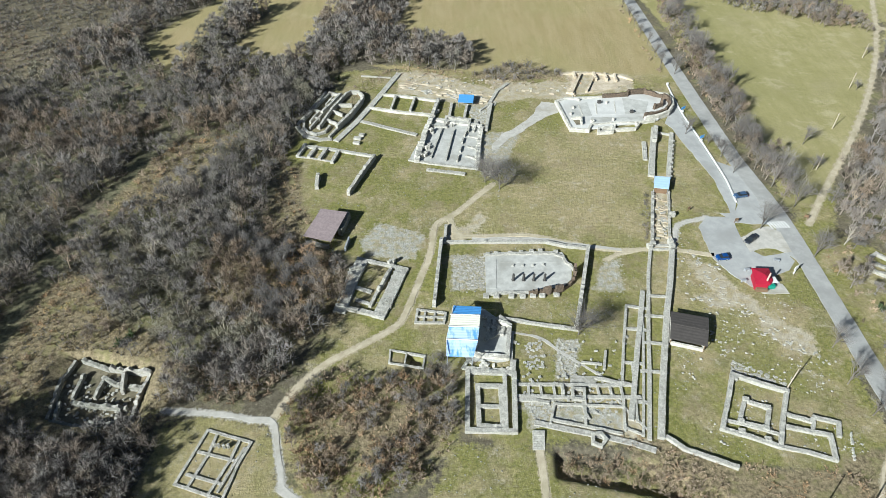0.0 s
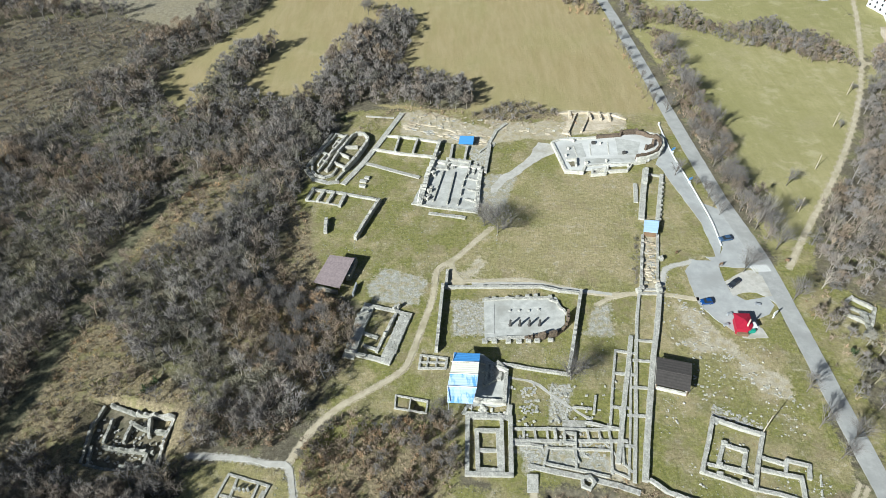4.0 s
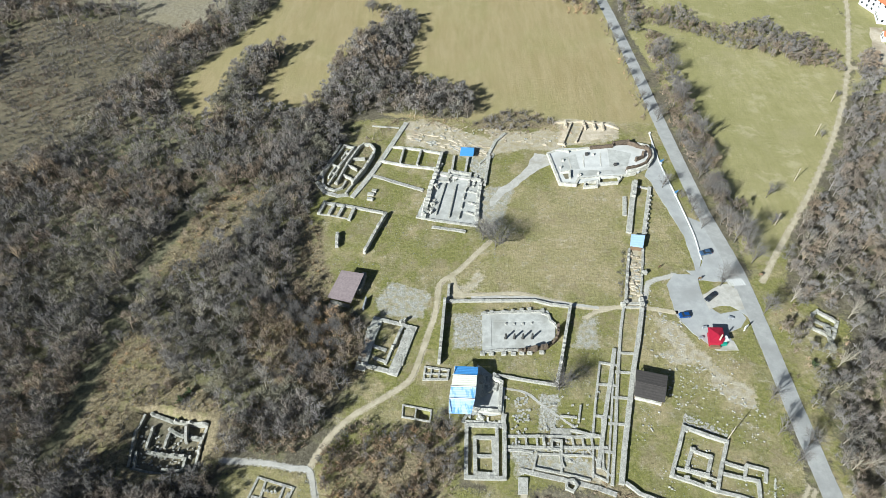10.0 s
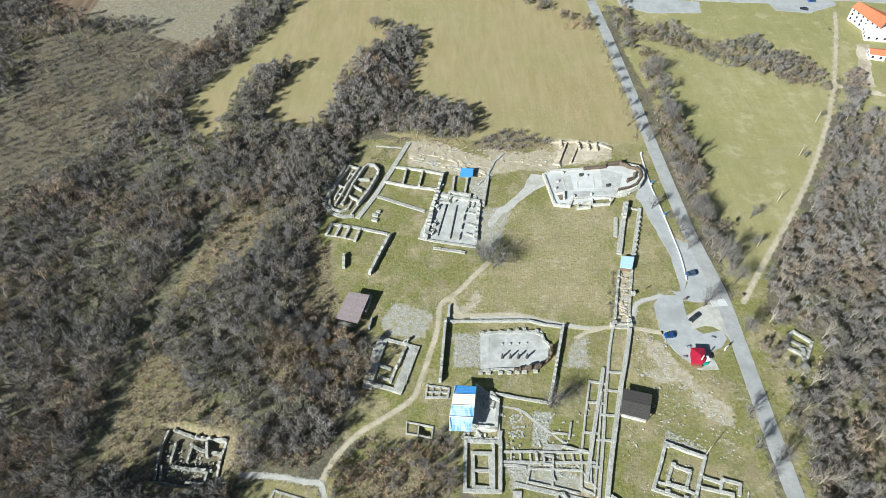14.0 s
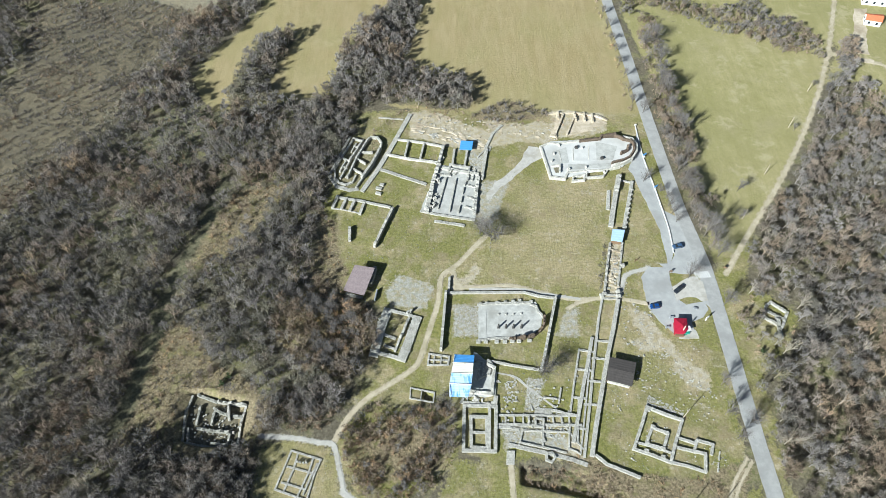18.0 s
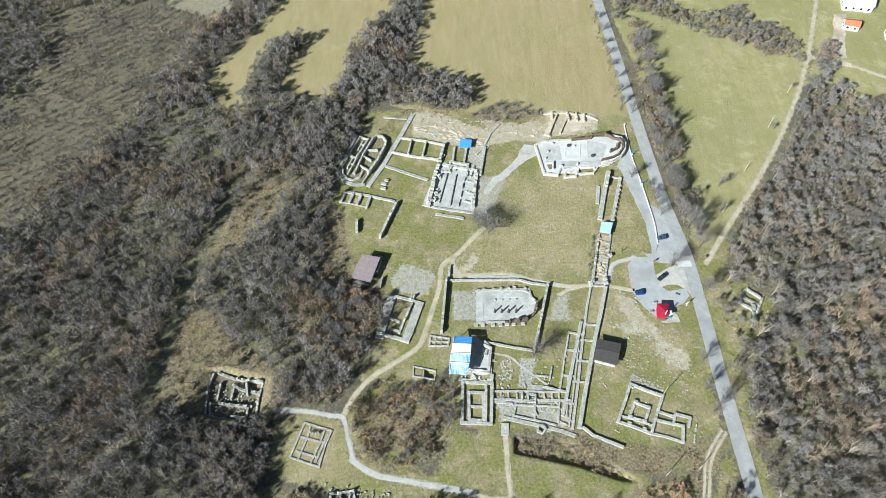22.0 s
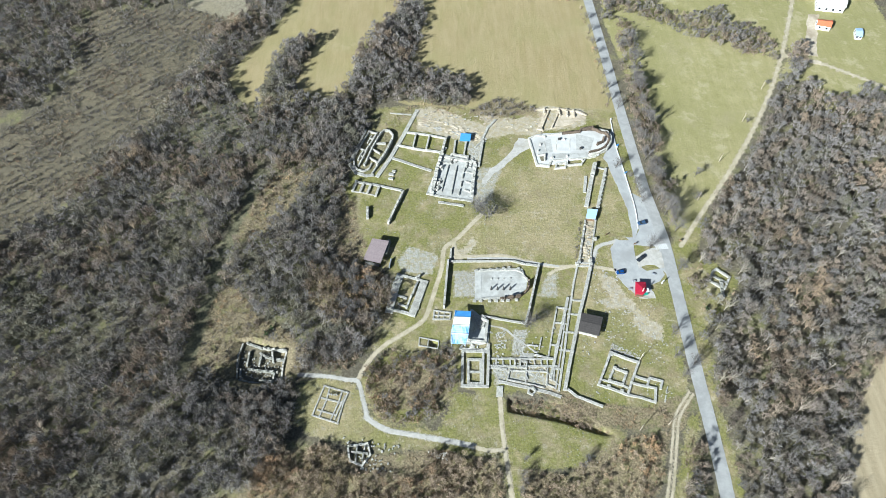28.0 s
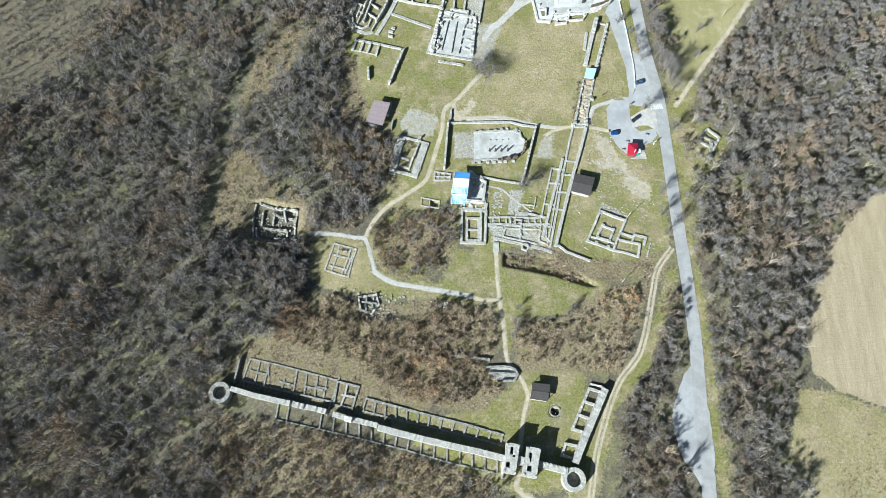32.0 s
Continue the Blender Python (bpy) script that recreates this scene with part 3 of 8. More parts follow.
BRUSH_STRIP = [(93.2, 25.5), (98.5, 10.6), (89.8, -22.0), (87.1, -35.2), (90.7, -76.3), (58.9, -76.2), (67.8, -26.4), (81.1, -8.3)]
BRUSH_NORTH = [(11.3, 197.8), (15.0, 203.3), (27.7, 210.1), (41.8, 203.8), (48.3, 201.0), (45.1, 199.0), (26.6, 193.8), (14.8, 196.2)]
EAST_EDGE = [(104.5, 101.0), (110.0, 103.0), (119.0, 103.0), (128.0, 95.0), (122.0, 82.0), (115.0, 77.0), (108.0, 70.0), (105.0, 60.0), (102.6, 48.5), (102.8, 73.6)]
GRASS += [EAST_EDGE, [(103.0, 60.0), (106.5, 60.0), (107.0, 25.0), (107.5, -5.0), (106.5, -36.0), (107.0, -76.0), (102.0, -76.0), (102.0, -36.0), (103.0, 0.0)]]
MEADOW.append([(86.0, 314.0), (262.0, 314.0), (262.0, 345.0), (86.0, 345.0)])
STRAW = [*SCRUB[1:], [(-31.2, 45.9), (-28.5, 51.2), (-21.5, 54.4), (-10.5, 54.4), (0.9, 53.3), (0.9, 44.8), (-5.1, 36.7), (-16.1, 33.8), (-26.5, 35.8)], BRUSH_GATE, BRUSH_RIGHT, BRUSH_NORTH, GRASS[5], GRASS[6], [(-66.2, 91.2), (-60.6, 102.6), (-49.8, 108.6), (-27.2, 95.6), (-24.9, 76.4), (-35.5, 66.7), (-52.0, 72.5)]]
DRY = [MEADOW[0], GRASS[4], [(136.8, -20.0), (152.7, -20.0), (173.0, -29.0), (199.8, -39.9), (190.6, -74.7), (127.0, -74.5)], [(23.7, 162.8), (41.6, 157.7), (65.1, 154.5), (60.5, 129.6), (54.4, 106.1), (34.4, 107.2), (10.3, 108.3), (7.3, 115.8), (30.9, 132.3)], [(78.9, 159.8), (82.5, 129.7), (81.8, 118.8), (69.9, 118.7)], [(63.8, 99.1), (74.2, 94.7), (79.9, 84.2), (87.2, 76.5), (85.6, 62.4), (65.7, 76.5), (59.4, 82.2)]]
GRAVEL = [
    [(-19.5, 111.9), (-5.2, 107.2), (-7.9, 96.9), (-21.8, 97.8), (-24.4, 103.3)],
    [(44.2, 97.6), (48.4, 97.0), (46.3, 84.8), (38.5, 85.6)],
    [(12.4, 158.5), (25.1, 157.9), (22.3, 147.1), (20.2, 140.6), (12.1, 136.8), (11.7, 147.1)],
    [(15.3, 159.8), (26.3, 158.7), (22.4, 149.4), (19.9, 139.5), (15.7, 133.7), (12.2, 135.6), (14.2, 149.4)],
    [(2.1, 98.2), (11.7, 98.5), (11.0, 85.1), (1.6, 85.7)], [(8.7, 175.7), (17.3, 176.5), (15.2, 160.3), (12.1, 161.6)],
    [(17.2, 52.9), (24.8, 52.9), (32.6, 50.0), (38.4, 47.8), (37.7, 44.3), (20.9, 46.4), (15.6, 50.0)], [(27.0, 69.2), (32.5, 69.2), (30.1, 58.3), (25.4, 57.5)], [(17.3, 53.0), (22.9, 52.1), (22.5, 45.9), (18.3, 44.2)],
]
PITS = [([(-89.6, 65.3), (-85.4, 65.3), (-68.4, 61.0), (-67.6, 45.8), (-81.3, 45.5), (-88.7, 47.5), (-89.4, 56.0)], 2.7), ([(22.8, 39.5), (36.5, 38.6), (49.4, 33.4), (63.0, 23.5), (57.1, 24.4), (44.4, 28.9), (22.4, 33.5)], 2.2), ([(-9.2, 64.8), (-5.3, 63.9), (-5.7, 60.8), (-9.5, 61.4)], 1.9), ([(39.3, -26.3), (43.1, -27.0), (42.9, -29.8), (39.1, -29.6)], 2.2)]
PLOUGH = [[(-240.5, 355.0), (-250.0, 418.0), (-216.0, 418.0), (-197.3, 325.0), (-199.2, 305.8), (-222.1, 316.5)]]
WOOD_TONGUE = [(-55.0, 222.0), (-53.0, 234.0), (-50.0, 249.0), (-45.0, 260.0), (-39.0, 272.0), (-31.0, 285.0), (-28.0, 292.0), (-16.4, 290.8), (-12.7, 280.4), (-14.5, 270.5), (-18.1, 251.3), (-19.7, 235.3), (-13.4, 229.0), (-0.8, 228.1), (8.2, 221.1), (13.5, 213.7), (9.8, 203.1), (-0.9, 201.9), (-11.7, 206.0), (-21.6, 207.3), (-36.3, 206.0), (-42.6, 197.0), (-50.0, 205.0)]
WOOD_ISLE = [(-102.7, 206.0), (-101.7, 227.0), (-98.5, 241.0), (-93.0, 252.0), (-85.1, 256.8), (-74.0, 256.0), (-78.5, 250.0), (-80.5, 240.0), (-83.5, 229.0), (-84.0, 210.0)]
BARE = [
    [(-18.4, 201.8), (-4.8, 201.8), (9.8, 193.3), (19.3, 188.8), (41.5, 195.2), (51.0, 193.3), (47.1, 180.4), (33.2, 182.9), (21.1, 179.3), (14.1, 179.3), (0.0, 182.9), (-13.1, 188.8)],
    [(-18.1, 201.2), (-4.9, 193.4), (3.6, 188.4), (18.4, 180.5), (16.7, 174.2), (6.5, 178.0), (-2.7, 181.0), (-16.3, 184.9)], [(16.7, 196.3), (46.6, 192.3), (45.7, 186.0), (20.5, 187.8)],
    [(17.6, 50.8), (42.4, 48.5), (42.6, 41.0), (33.6, 42.5), (21.5, 45.9)],
    [(48.1, 203.3), (72.1, 201.3), (72.8, 189.2), (55.0, 184.9), (47.7, 185.6)],
    [(64.4, 126.7), (69.3, 126.6), (62.8, 102.5), (58.1, 102.5)],
    [(66.3, 97.5), (72.8, 94.8), (79.6, 81.6), (86.5, 71.6), (78.7, 76.6), (67.3, 89.5)],
    [(62.8, 84.2), (79.9, 84.2), (81.0, 79.3), (68.0, 79.3)], [(78.6, 76.5), (91.0, 71.9), (89.0, 64.1), (82.9, 65.8), (78.0, 71.0)], [(7.2, 112.0), (10.8, 118.4), (12.6, 114.5), (9.5, 108.3), (2.2, 104.7), (0.6, 109.5)],
]

# ---- ground: one sheet, fine in the middle, out to the horizon ----
xs = np.concatenate([[-4000, -2000, -1000, -600, -450], np.arange(-340, -60, 2.4), np.arange(-60, 125, 0.75), np.arange(125, 341, 2.4), [450, 600, 1000, 2000, 4000]])
ys = np.concatenate([[-4000, -2000, -900, -400, -200], np.arange(-100, -45, 2.0), np.arange(-45, 200, 0.75), np.arange(200, 421, 2.4), [500, 650, 1000, 2000, 4000]])
gx, gy = (a.ravel() for a in np.meshgrid(xs, ys))
gz = np.array([0.05 * noise.noise(Vector((x * 0.06, y * 0.06, 0))) + 0.03 * noise.noise(Vector((x * 0.3, y * 0.3, 3))) for x, y in zip(gx, gy)]) - 0.05
for region, deep in PITS:
    d = edge_distance(region, gx, gy) * np.where(inside(region, gx, gy), 1, -1)
    gz -= deep * np.clip(0.3 + d / 1.5, 0, 1)
nx, ny = len(xs), len(ys)
base = (np.arange(ny - 1)[:, None] * nx + np.arange(nx - 1)[None]).ravel()
mesh = bpy.data.meshes.new("ground")
quads = np.stack([base, base + 1, base + nx + 1, base + nx], 1)
mesh.vertices.add(len(gx))
mesh.vertices.foreach_set("co", np.stack([gx, gy, gz], 1).ravel())
mesh.loops.add(quads.size)
mesh.loops.foreach_set("vertex_index", quads.ravel())
mesh.polygons.add(len(quads))
mesh.polygons.foreach_set("loop_start", np.arange(0, quads.size, 4))
mesh.update(calc_edges=True)
for name, regions, soft in (("grass", GRASS, 3.0), ("meadow", MEADOW, 2.0), ("crop", CROP, 1.5), ("scrub", SCRUB, 4.0), ("plough", PLOUGH, 1.5), ("bare", BARE, 2.0), ("straw", STRAW, 3.0), ("dry", DRY, 8.0), ("gravel", GRAVEL, 2.0), ("fallow", FALLOW, 3.0), ("rough", [*ROUGH, GULLY_STRIP], 3.0), ("wooded", [WOOD_TONGUE, WOOD_ISLE], 2.0)):
    value = np.zeros(len(gx))
    for region in regions:
        d = edge_distance(region, gx, gy) * np.where(inside(region, gx, gy), 1, -1)
        value = np.maximum(value, np.clip(0.5 + d / (2 * soft), 0, 1))
    layer = mesh.attributes.new(name, "FLOAT", "POINT")
    layer.data.foreach_set("value", value.astype(np.float32))
mesh.materials.append(M_GROUND)
mesh.polygons.foreach_set("use_smooth", np.ones(len(quads), bool))
GROUND_MESH = mesh
tagged(new("ground", mesh), "uneven ground of winter grass, leaf litter and fields", "ground", "", "structure")

# ---- road, car park and paths ----
ROAD = [(82.8, 325.7), (85.8, 291.1), (89.0, 240.6), (91.0, 201.2), (92.7, 174.0), (94.6, 145.8), (98.2, 117.5)]
ROAD_S = [(98.2, 117.5), (98.9, 97.5), (99.2, 76.5), (99.4, 59.7)]
ROAD_S2 = [(97.2, 86.2), (98.8, 54.1), (100.2, 25.5), (100.3, 1.0), (99.2, -19.8), (98.3, -35.3), (97.9, -54.3), (97.5, -76.3), (98.2, -111.6)]
ribbon("road", [(px + 0.6, py) for px, py in ROAD + ROAD_S[1:] + ROAD_S2[2:]], 5.4, 0.06, M_ROAD, "grey worn asphalt road through the trees", "road", 0.15)
patch("road_widening", [(102.2, -6.2), (96.0, -12.0), (92.6, -17.6), (88.5, -27.0), (87.3, -33.1), (89.3, -43.9), (94.6, -54.4), (98.5, -62.0), (101.1, -54.4), (102.6, -39.7), (102.3, -22.2)], 0.045, M_ASPHALT, 0.3, label="wide pale asphalt lay-by beside the road", category="road", smooth=True)
patch("pavement", [(85.4, 188.5), (85.7, 173.7), (87.0, 157.4), (88.0, 143.6), (88.9, 131.2), (88.3, 121.5), (86.0, 116.2), (85.2, 116.9), (85.2, 133.2), (83.4, 142.9), (81.1, 152.6), (79.6, 162.2), (77.7, 165.8), (81.1, 172.5)], 0.04, M_ASPHALT, 0.2, label="grey gravel walkway beside the road parapet", category="pavement")
patch("car_park", [(73.6, 110.5), (77.2, 115.4), (83.1, 115.1), (85.1, 113.6), (84.3, 108.1), (84.9, 101.5), (88.3, 98.5), (95.2, 99.9), (95.9, 96.5), (93.2, 93.0), (88.6, 90.9), (89.0, 87.3), (86.0, 84.1), (81.9, 85.9), (77.5, 90.6), (73.8, 97.4)], 0.035, M_ASPHALT, 0.15, label="pale grey asphalt car park", category="car park")
patch("lay_by", [(88.7, 143.3), (93.5, 139.9), (96.8, 127.6), (96.4, 116.2), (90.3, 114.1), (84.9, 114.9), (88.6, 120.9), (89.2, 131.2)], 0.038, M_ASPHALT, 0.15, label="asphalt lay-by between parapet and road", category="road")
patch("kiosk_paving", [(82.0, 88.3), (89.4, 87.9), (89.9, 84.3), (82.8, 84.3)], 0.042, M_GRAVEL, 0.1, label="square of grey paving behind the kiosk", category="pavement")
patch("car_park", [(81.9, 116.9), (96.9, 116.9), (99.3, 105.8), (97.2, 96.1), (94.6, 100.2), (96.3, 111.6), (85.2, 112.5)], 0.03, M_ASPHALT, 0.2, label="grey asphalt entrance to the car park", category="car park")
patch("car_park_bay", [(84.6, 106.2), (91.6, 110.6), (94.2, 111.1), (98.9, 106.3), (97.4, 100.4), (94.5, 99.9), (92.3, 101.5), (88.3, 101.5), (85.1, 100.1)], 0.045, M_GRAVEL, 0.2, label="gravel parking bay beside a grass island", category="car park")
ribbon("footpath", [(15.3, 130.5), (11.5, 126.2), (3.5, 116.5), (-0.9, 113.0), (-2.8, 110.4), (-3.7, 100.5), (-6.5, 89.6), (-9.9, 77.3), (-12.5, 72.8), (-19.5, 67.7), (-28.9, 60.9), (-34.4, 54.0), (-37.4, 47.4)], 1.9, 0.04, M_DIRT, "trodden pale dirt footpath in the grass", ragged=0.45)
ribbon("footpath", [(1.5, 114.8), (2.7, 108.9), (5.0, 105.5), (1.4, 103.8)], 2.2, 0.035, M_DIRT, "trodden dirt footpath beside the enclosure wall", ragged=0.5)
ribbon("footpath", [(-61.4, 49.0), (-48.9, 48.1), (-42.5, 46.7), (-37.7, 46.1), (-35.3, 39.0), (-32.6, 30.2)], 1.7, 0.03, M_GRAVEL, "grey gravel footpath at the wood's edge", ragged=0.4)
ribbon("gravel_track", [(-33.5, 31.2), (-28.7, 27.8), (-23.7, 25.6), (-17.1, 24.5), (-8.4, 22.9), (0.3, 21.4), (8.5, 19.6)], 2.6, 0.045, M_GRAVEL, "pale gravel track beside the thicket", "track", 0.35, ends=1.6)
ribbon("footpath", [(7.8, 19.6), (13.2, 18.1), (20.3, 18.1)], 1.5, 0.03, M_DIRT, "faint dirt footpath", ragged=0.4)
ribbon("footpath", [(19.5, 42.4), (19.6, 35.3), (19.8, 26.2), (20.5, 17.4), (21.3, 9.0), (22.2, 0.5)], 1.8, 0.04, M_DIRT, "straight trodden dirt footpath across the meadow", ragged=0.3)
ribbon("footpath", [(21.6, 8.1), (22.0, -1.0), (22.9, -8.1), (26.7, -12.7), (29.2, -17.7), (30.6, -21.8), (28.7, -28.5), (27.3, -36.1), (26.3, -43.6)], 1.7, 0.045, M_DIRT, "trodden dirt footpath to the gate", ragged=0.3)
ribbon("footpath", [(25.3, -52.0), (24.2, -56.1), (26.7, -59.4), (34.2, -62.3)], 2.0, 0.04, M_DIRT, "pale dirt footpath before the gate", ragged=0.3)
ribbon("footpath", [(0.3, 106.1), (15.6, 106.6), (23.9, 106.9), (33.2, 104.3), (44.6, 101.2), (52.8, 100.9), (61.0, 101.4), (74.6, 98.9)], 1.7, 0.05, M_DIRT, "pale dirt footpath past the ruins", ragged=0.3)
ribbon("footpath", [(44.2, 97.0), (47.9, 99.2), (53.9, 100.9)], 1.5, 0.035, M_DIRT, "faint side footpath", ragged=0.4)
ribbon("footpath", [(63.7, 100.9), (65.6, 105.9), (67.9, 111.7), (73.5, 113.7), (77.3, 115.1)], 1.7, 0.04, M_GRAVEL, "grey gravel footpath to the car park", ragged=0.2)
patch("footpath", [(36.1, 179.8), (42.1, 178.3), (42.3, 173.7), (38.5, 171.0), (32.5, 166.1), (25.9, 158.3), (22.2, 155.5), (18.3, 150.1), (16.1, 150.1), (19.4, 157.5), (25.1, 162.5), (30.8, 169.1), (33.5, 175.1)], 0.045, M_GRAVEL, 0.35, 1.2, label="pale gravel footpath between two basilicas", category="path", smooth=True)
ribbon("farm_track", [(106.5, 112.2), (119.5, 130.1), (139.4, 156.4), (157.7, 183.4), (174.1, 210.7), (184.5, 231.1), (191.5, 245.4), (203.3, 273.3), (212.1, 295.2), (218.3, 312.4)], 2.1, 0.04, M_DIRT, "pale dirt track along the wood's edge", "track", 0.35)
ribbon("farm_track", [(191.1, 243.9), (210.2, 237.1), (223.3, 228.6), (240.5, 217.2), (260.4, 203.9)], 2.2, 0.035, M_DIRT, "pale dirt track to the farm", "track", 0.35)
FORT_TRACK = [(96.2, 40.9), (89.1, 31.9), (86.1, 23.0), (81.4, 5.9), (76.7, -6.0), (68.9, -15.1), (63.9, -24.2), (59.9, -34.1), (56.0, -45.8), (52.7, -60.7), (48.3, -76.2)]
for side in (-0.85, 0.85):
    line = along(FORT_TRACK, 5.0)
    shifted = []
    for i, p in enumerate(line):
        d = (line[min(i + 1, len(line) - 1)] - line[max(i - 1, 0)]).normalized()
        shifted.append((p.x - d.y * side, p.y + d.x * side))
    ribbon("farm_track_rut", shifted, 0.95, 0.04, M_DIRT, "pale wheel rut of a grassy dirt track", "track", 0.3)
patch("far_car_park", [(98.2, 329.5), (111.3, 330.3), (145.2, 324.6), (143.2, 312.1), (113.5, 312.0), (99.5, 320.2)], 0.05, M_ASPHALT, 0.3, label="distant grey car park beside the pines", category="car park")
patch("far_car_park", [(183.8, 324.8), (223.0, 326.4), (222.1, 320.7), (204.3, 312.3), (186.5, 315.0)], 0.05, M_ASPHALT, 0.3, label="distant grey car park", category="car park")
ribbon("far_road", [(89.1, 333.1), (133.6, 328.9), (183.8, 324.8), (223.6, 327.8), (250.7, 325.1), (272.4, 322.3)], 3.5, 0.07, M_ASPHALT, "distant grey road before the pines", "road")


# the worn verges of the paths, on the ground sheet
for name, kind in (("trail", M_DIRT), ("chippings", M_GRAVEL)):
    value = np.zeros(len(gx))
    for points, width, material in TRAILS:
        if material is kind:
            line = [(p.x, p.y) for p in along(points, 3.0)]
            value = np.maximum(value, np.clip(0.5 - (edge_distance(line, gx, gy, False) - width * 0.5) / 1.3, 0, 1))
    GROUND_MESH.attributes.new(name, "FLOAT", "POINT").data.foreach_set("value", value.astype(np.float32))

# ---- bare winter trees ----
def sticks(starts, ends, w0, w1, sides):
    """Tapered sticks from start to end as arrays of places and triangles."""
    starts, ends = np.asarray(starts, float), np.asarray(ends, float)
    d = ends - starts
    d /= np.linalg.norm(d, axis=1, keepdims=True) + 1e-9
    ref = np.where(np.abs(d[:, 2:3]) > 0.9, [[1.0, 0, 0]], [[0, 0, 1.0]])
    u = np.cross(d, ref)
    u /= np.linalg.norm(u, axis=1, keepdims=True)
    v = np.cross(d, u)
    n = len(starts)
    if sides == 1:
        turn = rng.uniform(0, 6.28, (n, 1))
        u = u * np.cos(turn) + v * np.sin(turn)
        p = np.stack([starts - u * w0 / 2, starts + u * w0 / 2, ends], 1)
        return p.reshape(-1, 3), np.arange(3 * n).reshape(-1, 3)
    rings = []
    for centre, w in ((starts, w0), (ends, w1)):
        for k in range(sides):
            a = 6.2832 * k / sides
            rings.append(centre + (u * math.cos(a) + v * math.sin(a)) * w / 2)
    p = np.stack(rings, 1).reshape(-1, 3)
    tris = []
    for k in range(sides):
        j = (k + 1) % sides
        tris += [(k, j, sides + j), (k, sides + j, sides + k)]
    t = (np.arange(n)[:, None, None] * 2 * sides + np.array(tris)[None]).reshape(-1, 3)
    return p, t


def joined(pieces):
    ps, ts, at = [], [], 0
    for p, t in pieces:
        ps.append(p)
        ts.append(t + at)
        at += len(p)
    return np.concatenate(ps), np.concatenate(ts)


def outward(n, low, high):
    """Directions with an upward slope between two angles in degrees."""
    a, e = rng.uniform(0, 6.283, n), np.radians(rng.uniform(low, high, n))
    return np.stack([np.cos(a) * np.cos(e), np.sin(a) * np.cos(e), np.sin(e)], 1)


def tree_shape(h, spread, limbs, forks, twigs, thick=0.16, twig=0.09, middle=0.58, droop=-25, rise=80, clump=0.0):
    """A leafless tree: trunk, limbs, branches and a fuzzy shell of twigs. Gives (trunk with limbs), (crown)."""
    lean = np.array([rng.uniform(-0.05, 0.05) * h, rng.uniform(-0.05, 0.05) * h, 0])
    fork = lean * 0.4 + [0, 0, h * 0.28]
    heart = lean + [0, 0, h * middle]
    size = np.array([spread, spread, h * (1 - middle)])
    wood = [sticks([[0, 0, -0.3], fork], [fork, heart], thick * 1.9, thick * 0.9, 5)]
    f = rng.uniform(0.5, 1.25, (limbs, 1))
    s = fork * np.minimum(f, 1) + (heart - fork) * np.maximum(f - 1, 0)
    d = outward(limbs, 5, 75)
    e = heart + d * size * rng.uniform(0.5, 0.75, (limbs, 1))
    wood.append(sticks(s, e, thick, thick * 0.4, 3))
    k = rng.integers(0, limbs, forks)
    bs = s[k] + (e[k] - s[k]) * rng.uniform(0.35, 1.0, (forks, 1))
    lump = 1 + 0.22 * np.sin(rng.uniform(0, 6.28) + 3 * np.arctan2(d[k, 1], d[k, 0]))
    bd = d[k] + outward(forks, -30, 60) * 0.75
    bd /= np.linalg.norm(bd, axis=1, keepdims=True)
    be = heart + bd * size * rng.uniform(0.7, 1.0, (forks, 1)) * lump[:, None]
    crown = [sticks(bs, be, thick * 0.5, 0.0, 1)]
    k = rng.integers(0, forks, twigs)
    ts = bs[k] + (be[k] - bs[k]) * rng.uniform(0.35 + 0.4 * clump, 1.05, (twigs, 1))
    td = bd[k] * 0.7 + outward(twigs, droop, rise) * 0.9
    te = ts + td * rng.uniform(0.22 - 0.06 * clump, 0.62 - 0.24 * clump, (twigs, 1)) * spread
    crown.append(sticks(ts, te, twig, 0.0, 1))
    return joined(wood), joined(crown)


def twig_blades(starts, ends, facing, width):
    """Tapered twigs whose flat side is turned to a given direction."""
    d = ends - starts
    u = np.cross(d, facing)
    u /= np.linalg.norm(u, axis=1, keepdims=True) + 1e-9
    p = np.stack([starts - u * width / 2, starts + u * width / 2, ends], 1)
    return p.reshape(-1, 3), np.arange(3 * len(starts)).reshape(-1, 3)


def unit(v):
    return v / (np.linalg.norm(v, axis=1, keepdims=True) + 1e-9)


